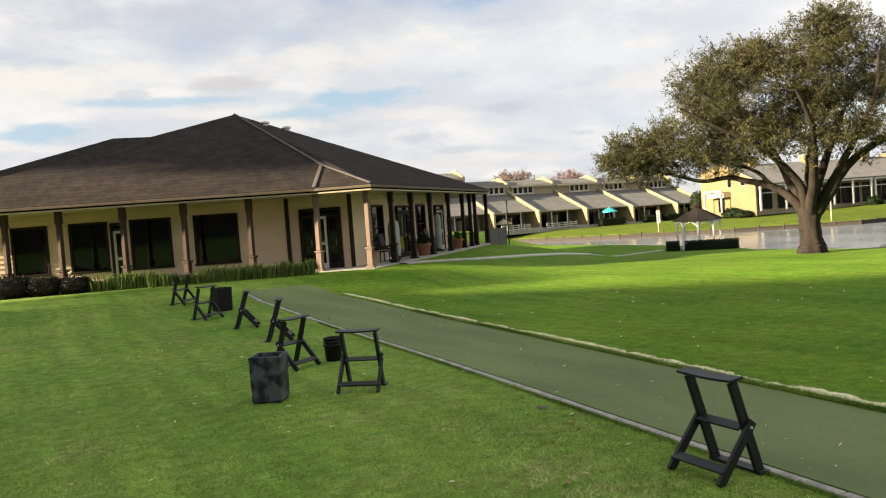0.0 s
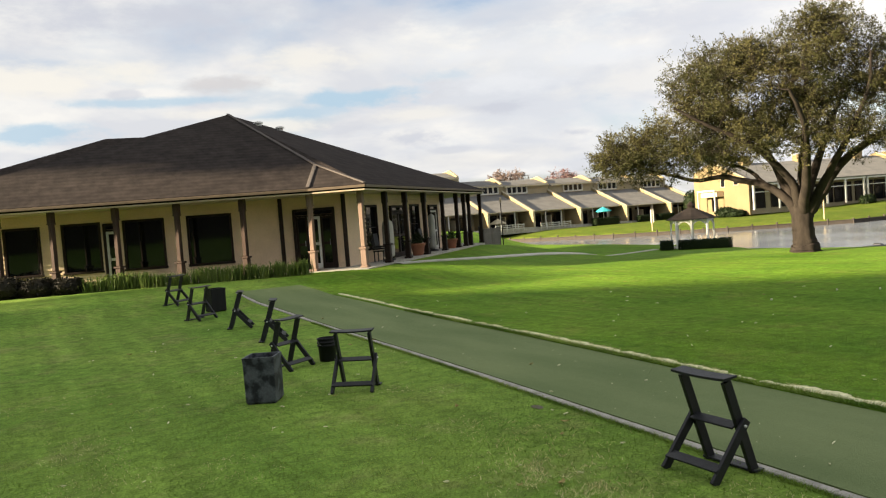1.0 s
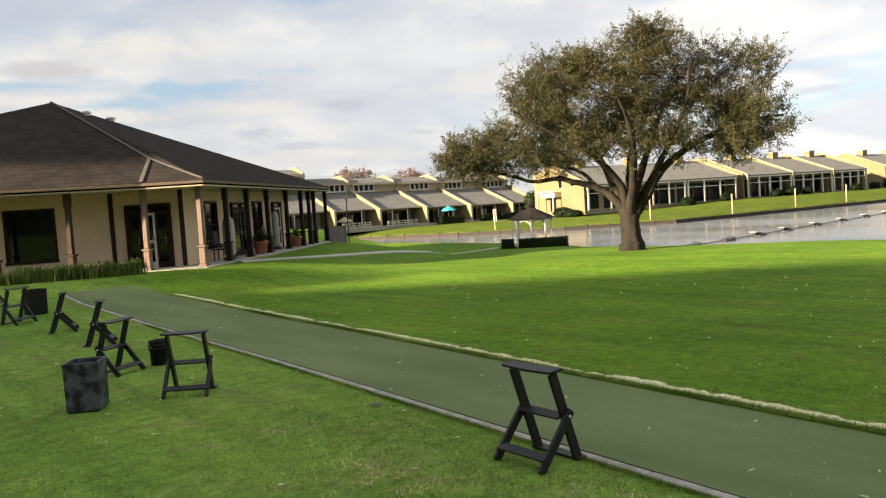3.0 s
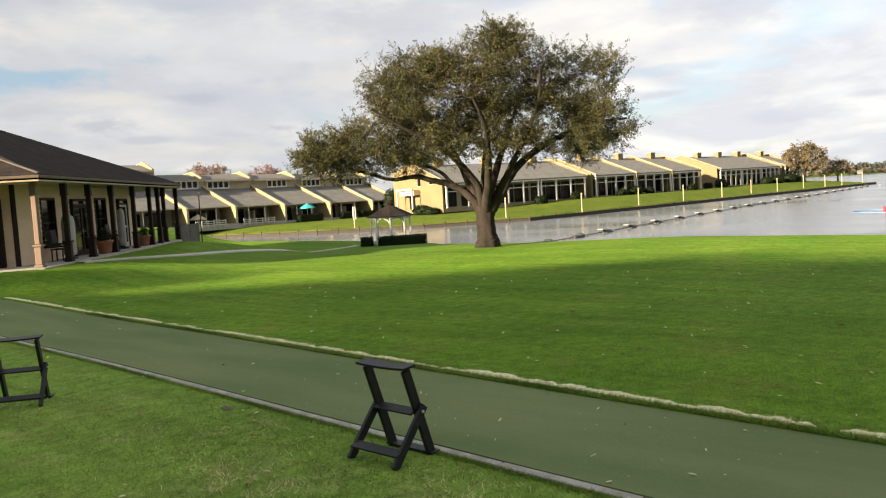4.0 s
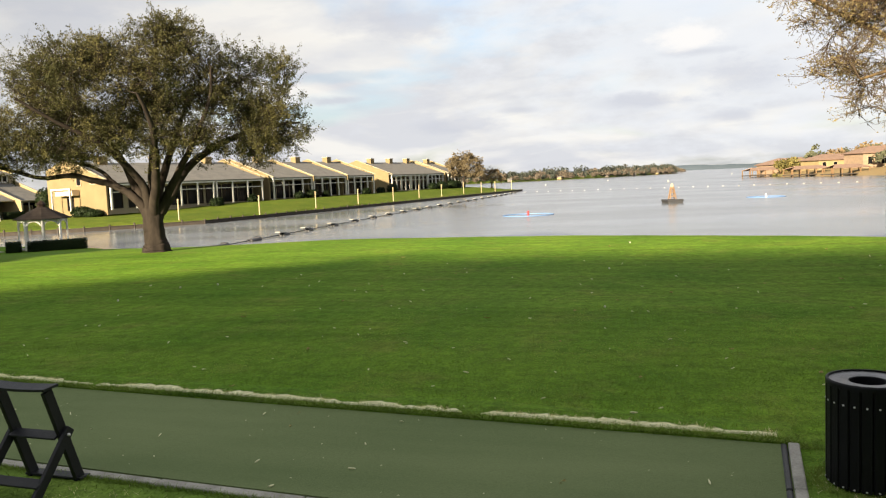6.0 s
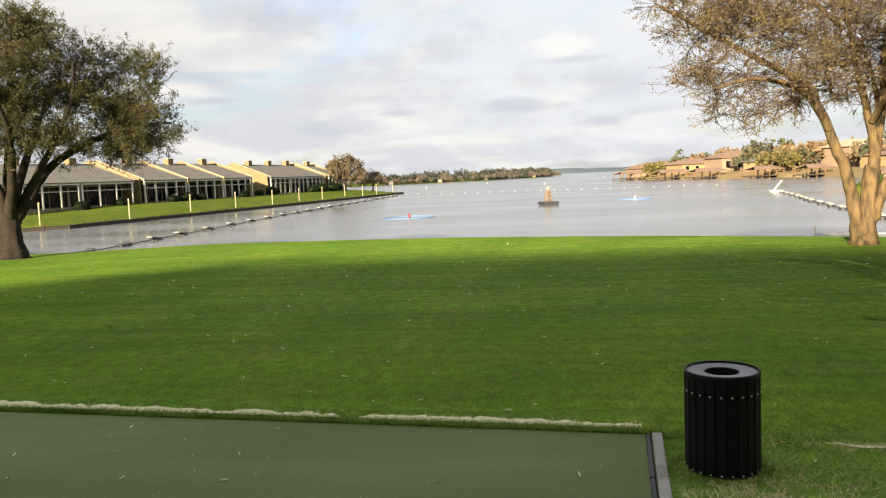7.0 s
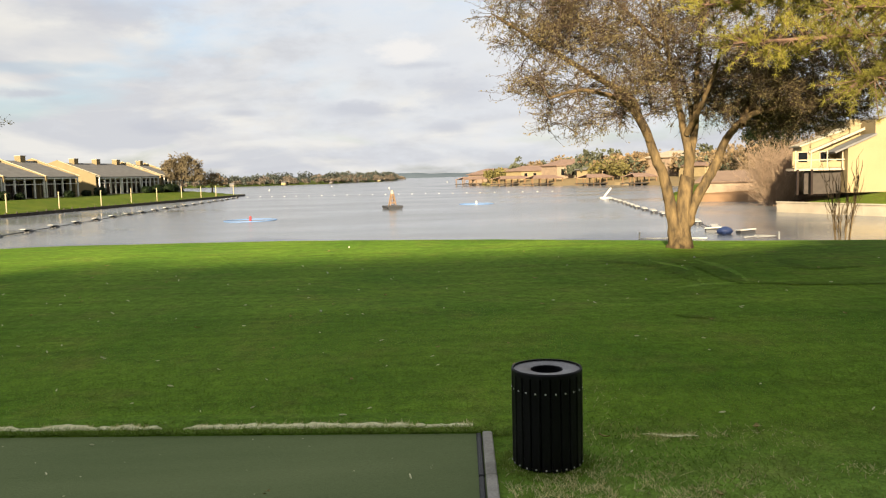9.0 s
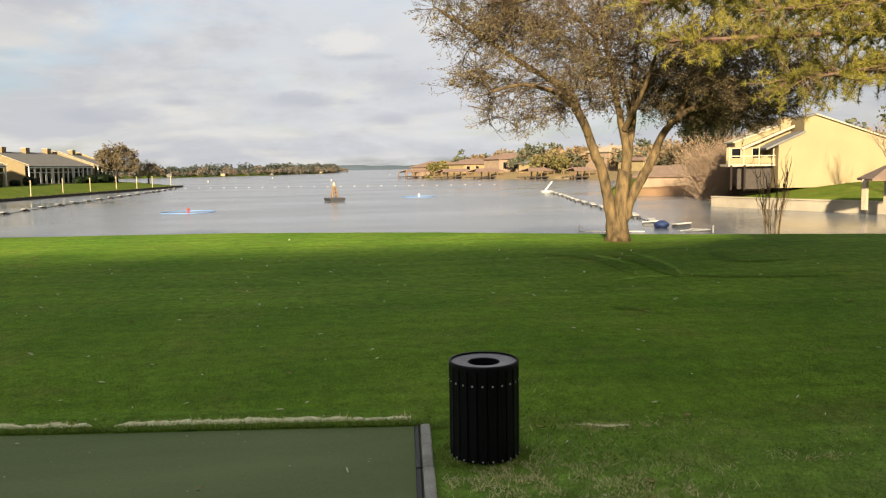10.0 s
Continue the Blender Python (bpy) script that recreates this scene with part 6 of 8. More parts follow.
oak_crown = [((-1.2, 0, 6.4), (2.7, 3.4, 1.7), 6), ((0.8, 0, 6.9), (1.6, 3.2, 1.8), 3.5), ((0.9, 0, 8.3), (0.9, 1.6, 0.55), 1.0), ((-2.6, 0, 7.5), (1.4, 2.0, 0.7), 1.3), ((-3.6, 0, 6.3), (1.0, 2.4, 1.2), 1.9), ((-3.9, 0, 5.0), (0.9, 1.8, 0.7), 1.0),
    ((4.5, 0, 6.4), (1.2, 2.0, 1.5), 2.2), ((4.9, -0.2, 4.8), (1.1, 1.8, 0.7), 1.6), ((2.6, 0, 5.2), (1.4, 2.2, 1.0), 1.7), ((2.9, 0, 7.0), (0.8, 1.8, 0.8), 0.9), ((-6.6, 0, 4.15), (0.95, 1.5, 0.5), 2.0), ((-5.4, 0, 4.75), (0.6, 1.2, 0.65), 1.0), ((-5.2, 0.2, 3.7), (0.9, 1.4, 0.35), 0.9),
    ((-3.2, 0.4, 4.0), (1.1, 1.6, 0.45), 0.9), ((-1.5, 0, 4.7), (1.8, 2.8, 0.6), 0.9), ((1.0, 0, 4.9), (1.5, 2.8, 0.6), 0.8), ((-0.5, -1.6, 4.3), (2.6, 1.2, 0.8), 0.9), ((2.2, -1.2, 4.3), (1.6, 1.4, 0.7), 0.7), ((-3.0, -0.8, 4.2), (1.4, 1.2, 0.6), 0.8), ((4.2, 0, 4.1), (1.2, 1.6, 0.5), 1.0)]
grow("live_oak", (26.6, 20.1, height(26.6, 20.1) - 0.04), (0.6, -0.8, 0), oak_limbs, oak_crown, M_BARK, M_OAK, "spreading live oak with dense olive-green crown and thick forked trunk", seed=3, clumps=830, leaves=300, leaf_size=0.039, spread=0.34, sprays=7, tuft=0.05, twig=0.009)

thin_limbs = [
    ([(0, 0, -0.2), (0, 0, 0.2), (0.02, 0, 0.8), (0.08, 0, 1.5), (0.16, 0, 2.0)], 0.42, 0.21),
    ([(-0.16, 0, -0.1), (-0.25, 0, 0.6), (-0.42, 0.05, 1.7), (-0.75, 0.1, 2.6), (-1.05, 0.1, 3.4), (-1.5, 0.2, 4.3), (-2.5, 0.3, 4.9), (-4.0, 0.3, 5.8), (-5.2, 0.2, 6.5)], 0.21, 0.04),
    ([(0.14, 0, 1.7), (0.2, 0, 2.6), (0.04, 0.05, 3.4), (-0.25, 0.1, 4.8), (-0.5, 0.2, 6.4), (-0.7, 0.3, 7.8)], 0.17, 0.03),
    ([(0.16, 0.05, 1.9), (0.3, 0.1, 2.7), (0.5, 0.2, 3.6), (0.55, 0.3, 4.9), (0.8, 0.5, 6.2), (1.0, 0.6, 7.6)], 0.16, 0.03),
    ([(0.12, -0.05, 0.7), (0.35, -0.05, 1.3), (0.8, -0.1, 2.1), (1.25, -0.1, 3.0), (1.9, -0.1, 3.65), (3.1, 0.0, 3.9), (4.3, 0.1, 4.1)], 0.19, 0.05),
    ([(1.7, -0.1, 3.4), (2.2, 0.2, 4.6), (2.8, 0.4, 6.0), (3.3, 0.5, 7.2)], 0.11, 0.03),
    ([(-0.9, 0.1, 3.0), (-1.9, -0.8, 4.0), (-3.2, -1.4, 4.3), (-4.2, -1.6, 4.1)], 0.10, 0.03),
    ([(-0.5, 0.2, 5.6), (-1.5, 0.6, 6.8), (-2.8, 0.7, 7.8)], 0.08, 0.02),
    ([(0.4, 0.2, 3.4), (0.8, 1.6, 4.6), (0.9, 2.8, 5.8)], 0.10, 0.02),
    ([(0.1, -0.1, 3.2), (0.2, -1.5, 4.6), (0.0, -2.6, 5.6)], 0.10, 0.02),
]
thin_crown = [((-2.9, 0, 5.0), (1.9, 2.2, 1.8), 3.2), ((-1.2, 0, 7.0), (3.2, 2.6, 1.8), 4), ((1.4, 0, 6.2), (2.6, 2.6, 2.2), 4), ((3.6, 0, 4.9), (1.9, 2.0, 1.4), 2.2), ((-4.3, 0, 6.6), (1.2, 1.5, 1.2), 1.2), ((0.2, 0, 4.6), (1.8, 1.8, 1.0), 1.4), ((3.6, 0.8, 3.9), (1.7, 1.8, 0.7), 2.0), ((5.2, 0.5, 4.6), (1.4, 1.8, 1.0), 1.6), ((1.9, 0.3, 4.4), (1.3, 1.6, 0.7), 1.2)]
grow("thinly_leaved_oak", (22.7, -7.9, height(22.7, -7.9)), (0.073, -0.997, 0), thin_limbs, thin_crown, M_BARK2, M_OAK2, "pale multi-stemmed oak with thin tan winter leaves", seed=7, clumps=980, leaves=96, leaf_size=0.032, spread=0.27, twig=0.0105, hang=0.05, stout=0.026, sprays=9, tuft=0.03, fine=M_DARKTWIG)


# ---- things on the lawn ----
def bag_stand(name="bag_stand"):
    """Folding stand: two long raked legs under a top board, two short legs bolted to them, two cross boards and a foot board."""
    st = thing(name, "black board golf bag stand standing on the grass beside the tee", "bag stand", "bag stands along the tee")
    w, top_y, top_z, foot_y, short_y = 0.486, -0.067, 0.805, 0.19, -0.303
    k = 0.49
    y1, z1 = top_y + (foot_y - top_y) * k, top_z + (0.02 - top_z) * k
    for sx in (-1, 1):
        x = sx * w / 2
        part("long_leg", bar((x, top_y, top_z), (x, foot_y, 0.01), 0.088, 0.038, 0.004, (1, 0, 0)), M_STAND, st)
        x2 = sx * (w / 2 + 0.039)
        up_y, up_z = (y1 - short_y) / z1 * 0.045, 0.045
        part("short_leg", bar((x2, y1 + up_y, z1 + up_z), (x2, short_y, 0.0), 0.078, 0.036, 0.004, (1, 0, 0)), M_STAND, st)
        bolt = part("bolt", lathe([(0.013, -0.012), (0.013, 0.006), (0.010, 0.010), (0.004, 0.012)], 10), M_SCREW, st, "bright bolt head")
        bolt.matrix_local = pose(x2 + sx * 0.022, y1, z1, 0, 90 * sx, 0)
    # the top board is dished a little towards its middle
    bm = bmesh.new()
    cols = []
    for i in range(7):
        u = i / 6 * 2 - 1
        x, z = u * 0.305, top_z + 0.006 + 0.010 * u * u
        cols.append([bm.verts.new((x, top_y + y, z + dz)) for y, dz in ((-0.080, 0.0), (0.065, 0.012), (0.065, 0.032), (-0.080, 0.020))])
    for p, q in zip(cols, cols[1:]):
        for i in range(4):
            bm.faces.new((p[i], p[(i + 1) % 4], q[(i + 1) % 4], q[i]))
    bm.faces.new(cols[0][::-1])
    bm.faces.new(cols[-1])
    bmesh.ops.recalc_face_normals(bm, faces=bm.faces)
    part("top_board", bm, M_STAND, st, "worn black top board")
    for t, grow_ in ((0.03, -0.01), (0.74, 0.10)):
        y, z = y1 + (short_y - y1) * t, z1 * (1 - t)
        part("cross_board", box((w + grow_, 0.095, 0.020), (0, y - 0.030, z + 0.012), 0.004, (24, 0, 0)), M_STAND, st)
    part("foot_board", box((w + 0.10, 0.115, 0.022), (0, foot_y + 0.015, 0.018), 0.004), M_STAND, st)
    return st


first_stand = bag_stand()
first_stand.matrix_world = pose(5.115, 4.865, height(5.115, 4.865), 0, 0, -92)
for x, y, rz in ((4.153, 10.442, -38), (3.954, 12.946, 32), (4.66, 16.24, 70), (4.60, 18.65, 72), (4.16, 20.83, 31), (4.14, 23.85, 40)):
    copy_thing(first_stand, pose(x, y, height(x, y), 0, 0, rz))


def slatted_can():
    can = thing("slatted_litter_bin", "round black slatted litter bin with a grey steel lid", "litter bin")
    r, h, n = 0.265, 0.745, 22
    for k in range(n):
        a = 360 / n * k
        sl_ = part("slat", box((0.020, 2 * math.pi * r / n - 0.007, h), (r, 0, h / 2 + 0.02), 0.006), M_BLACK, can)
        sl_.matrix_local = pose(0, 0, 0, 0, 0, a)
        for z in (0.035, h - 0.12):
            sc = part("screw", lathe([(0.0075, 0), (0.0075, 0.003), (0.003, 0.005)], 8), M_SCREW, sl_)
            sc.matrix_local = pose(r + 0.010, 0, z, 0, 90, 0)
    part("liner", lathe([(r - 0.03, 0.03), (r - 0.03, h - 0.02)], 28, False), M_BLACK, can)
    bm = lathe([(0.124, h + 0.004), (0.130, h + 0.012), (r - 0.02, h + 0.014), (r + 0.004, h + 0.016)], 40, False)
    # added black sleeve and disc keep the lid's hole dark, in place of shade
    part("throat", lathe([(0.10, h - 0.16), (0.123, h - 0.15), (0.123, h + 0.006), (0.127, h + 0.012)], 32, False), M_BLACK, can, "black sleeve that darkens the lid's hole")
    part("hole_disc", lathe([(0.0001, h - 0.17), (0.118, h - 0.16)], 24, False), M_BLACK, can)
    part("lid", bm, M_RIM, can, "grey steel ring lid", True)
    part("rim", lathe([(r + 0.010, h - 0.012), (r + 0.012, h + 0.016), (r + 0.008, h + 0.030), (r - 0.004, h + 0.030)], 40, False), M_BLACK, can, "black rolled rim", True)
    return can


slatted_can().matrix_world = pose(6.39, -1.38, height(6.39, -1.38), 0, 0, 5)


def square_bin(mat, label):
    b = thing("square_bin", label, "bin")
    bm = bmesh.new()
    t, h = 0.02, 0.63
    lo, hi = 0.206, 0.212
    rings = []
    for r, z in ((lo - 0.02, 0.0), (lo, 0.03), (hi, h - 0.05), (hi + 0.004, h - 0.05), (hi + 0.006, h), (hi - t, h), (lo - t, 0.06)):
        c = 0.012
        rings.append([bm.verts.new(p) for p in ((r - c, -r, z), (r, -r + c, z), (r, r - c, z), (r - c, r, z), (-r + c, r, z), (-r, r - c, z), (-r, -r + c, z), (-r + c, -r, z))])
    for p, q in zip(rings, rings[1:]):
        for k in range(8):
            bm.faces.new((p[k], p[(k + 1) % 8], q[(k + 1) % 8], q[k]))
    bm.faces.new(rings[0][::-1])
    bm.faces.new(rings[-1])
    part("body", bm, mat, b)
    return b


M_SCUFF = material("scuffed_grey_plastic", (0.090, 0.100, 0.115), 0.6, spec=0.25, second=(0.018, 0.020, 0.026), scale=5.0, spread=0.16, bump=0.2, bump_scale=40, detail=3)
square_bin(M_SCUFF, "grey scuffed square plastic bin on the grass").matrix_world = pose(2.914, 10.726, height(2.914, 10.726), 0, 0, -32)


def bucket():
    b = thing("bucket", "black ribbed plastic bucket on the grass", "bucket")
    prof = [(0.125, 0.0), (0.13, 0.01), (0.142, 0.24), (0.156, 0.245), (0.156, 0.262), (0.144, 0.268), (0.145, 0.29), (0.158, 0.293), (0.158, 0.31), (0.146, 0.315), (0.147, 0.35), (0.158, 0.355), (0.156, 0.37), (0.142, 0.37), (0.122, 0.02)]
    part("body", lathe(prof, 26), M_BLACK, b, "", True)
    pts = [Vector((0.155 * math.cos(a), -0.02 - 0.10 * math.sin(a), 0.33 - 0.12 * math.sin(a))) for a in np.linspace(0, math.pi, 12)]
    v, f = frustum_chain([], [], pts, [0.004] * 12, 6)
    raw("handle", v, f, M_RIM, b, "thin wire handle")
    return b


bucket().matrix_world = pose(4.68, 13.03, height(4.68, 13.03)) @ Matrix.Scale(1.08, 4)
crate = square_bin(M_BLACK, "black square plastic bin on the grass")
crate.matrix_world = pose(4.86, 22.1, height(4.86, 22.1), 0, 0, 14)


# ---- on the water ----
def target_ring(at, radius, marker):
    r = thing("target_ring", "floating blue pipe ring with a marker in the middle", "target ring", "floating targets")
    r.location = (at[0], at[1], WATER)
    bm = bmesh.new()
    n, m = 48, 8
    vs = [[bm.verts.new(((radius + 0.05 * math.cos(b)) * math.cos(a), (radius + 0.05 * math.cos(b)) * math.sin(a), 0.03 + 0.05 * math.sin(b))) for b in np.linspace(0, 2 * math.pi, m, False)] for a in np.linspace(0, 2 * math.pi, n, False)]
    for i in range(n):
        for j in range(m):
            bm.faces.new((vs[i][j], vs[(i + 1) % n][j], vs[(i + 1) % n][(j + 1) % m], vs[i][(j + 1) % m]))
    part("pipe", bm, M_BLUE, r, "", True)
    part("marker", lathe([(0.10, -0.1), (0.14, 0.1), (0.12, 0.44), (0.05, 0.52)], 12), marker, r)


target_ring((90.6, 18.4), 2.9, M_RED)
target_ring((123.5, -9.5), 2.6, M_WHITE)

raft = thing("raft_tower", "small dark raft carrying a weathered orange timber tower", "raft")
raft.matrix_world = pose(114, 3.15, WATER, 0, 0, 20)
part("deck", box((2.9, 2.2, 0.30), (0, 0, 0.30), 0.03), M_GREYFLOAT, raft)
for sx in (-1.1, 0, 1.1):
    part("float_drum", box((0.7, 2.0, 0.34), (sx, 0, 0.05), 0.08), M_GREYFLOAT, raft)
for sx in (-1, 1):
    for sy in (-1, 1):
        part("leg", bar((sx * 0.44, sy * 0.4, 0.45), (sx * 0.17, sy * 0.16, 2.1), 0.12, 0.12), M_ORANGE, raft)
for z, w in ((0.85, 0.86), (1.4, 0.66), (1.9, 0.5)):
    part("brace", box((w, w * 0.85, 0.14), (0, 0, z)), M_ORANGE, raft)
part("lantern", lathe([(0.18, 2.05), (0.22, 2.2), (0.20, 2.45), (0.08, 2.62)], 8), M_TRIM, raft)


def boom_float(at, angle, pale=True, size=1.0):
    b = thing("boom_float", "white capped dark float of the range boom", "float", "floats of the boom")
    b.matrix_world = local((at[0], at[1], WATER), angle) @ Matrix.Scale(size, 4)
    part("drum", box((1.5 if pale else 2.3, 0.9, 0.42), (0.35 if pale else 0, 0, 0.10), 0.12), M_GREYFLOAT, b)
    if pale:
        part("deck", box((2.1, 0.75, 0.10), (-0.5, 0, 0.42), 0.03, (0, 5, 0)), M_FLOAT, b, "weathered white deck plank")
    else:
        part("drum", box((1.2, 0.85, 0.5), (1.2, 0.2, 0.16), 0.14, (0, 8, 20)), M_GREYFLOAT, b)
    return b


boom_l = [Vector((54, 35.3, 0)), Vector((72, 37.0, 0)), Vector((108, 40.2, 0)), Vector((150, 42.6, 0)), Vector((216, 46.5, 0))]
boom_r = [Vector((57.8, -22.1, 0)), Vector((65, -23.3, 0)), Vector((78.4, -24.7, 0)), Vector((95, -26.6, 0)), Vector((109, -28.8, 0)), Vector((131, -31.7, 0))]
for path, gap, size in ((boom_l, 7.2, 0.74), (boom_r, 5.6, 0.72)):
    pts = []
    for a, b in zip(path, path[1:]):
        n = max(1, round((b - a).length / gap))
        pts += [(a.lerp(b, i / n), math.degrees(math.atan2((b - a).y, (b - a).x))) for i in range(n)]
    for k, (p, ang) in enumerate(pts):
        boom_float(p, ang + (k * 37 % 9) - 4 + (180 if path is boom_r else 0), not (path is boom_l and k < 2), size)
    line = thing("boom_cable", "slack dark cable joining the boom floats", "cable")
    v, f = frustum_chain([], [], [Vector((p.x, p.y, WATER + 0.10)) for p, _ in pts], [0.045] * len(pts), 5)
    raw("cable", v, f, M_GREYFLOAT, line)

ramp = thing("floating_ramp", "white ramp panel leaning up at the boom's end", "ramp")
ramp.matrix_world = pose(133.5, -32.1, WATER, 0, 0, 0)
part("panel", bar((0, 0.55, 0.15), (0, -0.75, 1.75), 0.16, 0.85, 0.03, (1, 0, 0)), M_WHITE, ramp)
part("float", box((1.4, 1.9, 0.36), (0, 0.2, 0.08), 0.08), M_FLOAT, ramp)

wrap = thing("tarp_bundle", "navy tarpaulin bundle lying on the boom", "tarpaulin")
wrap.location = (54.2, -21.4, WATER + 0.22)
bm = bmesh.new()
bmesh.ops.create_icosphere(bm, subdivisions=3, radius=0.5)
for v_ in bm.verts:
    v_.co *= 1 + 0.25 * noise.noise(v_.co * 2.2)
    v_.co.z *= 0.62
part("bundle", bm, M_NAVY, wrap, "", True)
for x, y, ang in ((54.6, -23.0, 100), (57.2, -21.7, 70)):
    fl = thing("float_platform", "white float platform lying at the boom", "float")
    fl.matrix_world = local((x, y, WATER), ang) @ Matrix.Scale(0.72, 4)
    part("deck", box((1.7, 1.0, 0.14), (0, 0, 0.34), 0.05, (4, 3, 0)), M_FLOAT, fl)
    part("drum", box((1.6, 1.0, 0.4), (0, 0, 0.06), 0.1), M_GREYFLOAT, fl)

pipes = thing("pipe_frame", "bent white plastic pipe frame adrift at the boom's end", "pipe frame")
pipes.matrix_world = pose(50.6, -22.6, WATER, 0, 0, -82)
for a_, b_ in (((-0.75, -0.3, 0.10), (0.55, -0.35, 0.14)), ((0.55, -0.35, 0.14), (0.75, 0.3, 0.10)), ((0.75, 0.3, 0.10), (-0.5, 0.4, 0.16)), ((-0.5, 0.4, 0.16), (-0.75, -0.3, 0.10)), ((-1.4, 0.1, 0.08), (-0.6, 0.05, 0.14))):
    part("pipe", bar(a_, b_, 0.07, 0.07, 0.02), M_FLOAT, pipes)
for x, y in ((49.5, -23.0), (52.1, -14.9)):
    stake = thing("marker_stake", "short white marker stake standing in the shallows", "stake", "stakes in the shallows")
    stake.location = (x, y, WATER)
    part("shaft", lathe([(0.06, -0.4), (0.06, 0.42), (0.035, 0.48)], 8), M_FLOAT, stake)
low_pipe = thing("shore_pipe", "long white plastic pipe lying in the shallows", "pipe")
low_pipe.location = (0, 0, WATER)
part("pipe", bar((52.1, -15.0, 0.06), (51.0, -19.0, 0.06), 0.09, 0.09, 0.02), M_FLOAT, low_pipe)

rng_b = random.Random(11)
for k in range(24):
    t = k / 23
    x, y = 217 - 24 * t + rng_b.gauss(0, 0.5), 45 - 78 * t
    bo = thing("buoy", "small white buoy of the far line", "buoy", "buoys of the far line")
    bo.location = (x, y, WATER)
    part("float", box((rng_b.uniform(0.6, 1.1), 0.4, 0.24), (0, 0, 0.08), 0.1), M_FLOAT, bo)
for x, y in ((330, 60), (420, 44), (520, -20), (300, 10)):
    bo = thing("marker_buoy", "white upright marker buoy", "buoy")
    bo.location = (x, y, WATER)
    part("float", lathe([(0.15, -0.2), (0.25, 0.1), (0.25, 0.5), (0.12, 0.8)], 8), M_FLOAT, bo)

# ---- gazebo at the near bank ----
gz = thing("gazebo", "white timber gazebo with a dark shingle roof by the canal", "gazebo")
gz.matrix_world = local((44.4, 43.0, -1.28), 20) @ Matrix.Scale(0.93, 4)
GR = 1.62
for k in range(8):
    a = 2 * math.pi * (k + 0.5) / 8
    b = 2 * math.pi * (k + 1.5) / 8
    p, q = Vector((GR * math.cos(a), GR * math.sin(a), 0)), Vector((GR * math.cos(b), GR * math.sin(b), 0))
    part("post", box((0.13, 0.13, 2.25), (p.x, p.y, 1.12), 0.01, (0, 0, math.degrees(a))), M_BRIGHT, gz)
    part("beam", bar(p + Vector((0, 0, 2.22)), q + Vector((0, 0, 2.22)), 0.08, 0.16), M_BRIGHT, gz)
    for i in range(5):
        t0, t1 = i / 5, (i + 1) / 5
        arch = lambda t: p.lerp(q, t) + Vector((0, 0, 2.14 - 0.42 * (abs(2 * t - 1) ** 2.2)))
        part("arch", bar(arch(t0), arch(t1), 0.06, 0.09), M_BRIGHT, gz)
    c = Vector((0, 0, 3.15))
    e0, e1 = p * 1.22 + Vector((0, 0, 2.28)), q * 1.22 + Vector((0, 0, 2.28))
    part("roof", slab([e0, e1, c + q * 0.16, c + p * 0.16], (e1 - e0).cross(c - e0), 0.05), M_SHINGLE, gz, "dark shingle roof panel")
part("cupola", lathe([(0.30, 3.02), (0.30, 3.30), (0.42, 3.32), (0.06, 3.62)], 8), M_BROWN, gz)
part("floor", lathe([(1.75, 0.0), (1.75, 0.12)], 8), M_CONC, gz)
bush("hedge", (41.83, 43.06, -0.95), (0.45, 0.42, 0.36), "small clipped square hedge by the gazebo", -46, boxy=0.9, leaf=0.05, count=700)
bush("hedge", (43.3, 40.8, -0.95), (1.75, 0.5, 0.36), "long clipped hedge by the gazebo", -46, boxy=0.9, leaf=0.05, count=1800)


# ---- trees and shrubs further off ----
def mixed_wood(name, places, label, mat, seed, card=0.5, per=90):
    """Far trees too many to count: lumpy crowns of leaf cards on thin stems. places: (x, y, z, height, half width)."""
    rng = random.Random(seed)
    v, f = [], []
    for x, y, z, h, w in places:
        tall = rng.uniform(0.25, 0.4)
        lobes = [(rng.gauss(0, w * 0.4), rng.gauss(0, w * 0.4), rng.uniform(tall + 0.1, 0.85) * h, rng.uniform(0.35, 0.6) * w) for _ in range(6)]
        for _ in range(per):
            lx, ly, lz, lr = rng.choice(lobes)
            d = Vector((rng.gauss(0, 1), rng.gauss(0, 1), rng.gauss(0, 1))).normalized() * lr * rng.uniform(0.6, 1.05)
            p = Vector((x + lx + d.x, y + ly + d.y, z + lz + d.z * 0.9))
            a = Vector((rng.gauss(0, 1), rng.gauss(0, 1), rng.gauss(0, 1))).normalized()
            b = a.cross(Vector((rng.gauss(0, 1), rng.gauss(0, 1), rng.gauss(0, 1)))).normalized()
            s = card * rng.uniform(0.6, 1.4)
            n = len(v)
            v += [p - a * s, p + b * s * 0.7, p + a * s, p - b * s * 0.7]
            f.append((n, n + 1, n + 2, n + 3))
        n = len(v)
        r = w * 0.05
        v += [(x - r, y, z - 0.5), (x + r, y, z - 0.5), (x, y + r * 1.5, z - 0.5), (x, y, z + h * 0.7)]
        f += [(n, n + 1, n + 3), (n + 1, n + 2, n + 3), (n + 2, n, n + 3)]
    return raw(name, v, f, mat, None, label, False, "stuff", "trees")


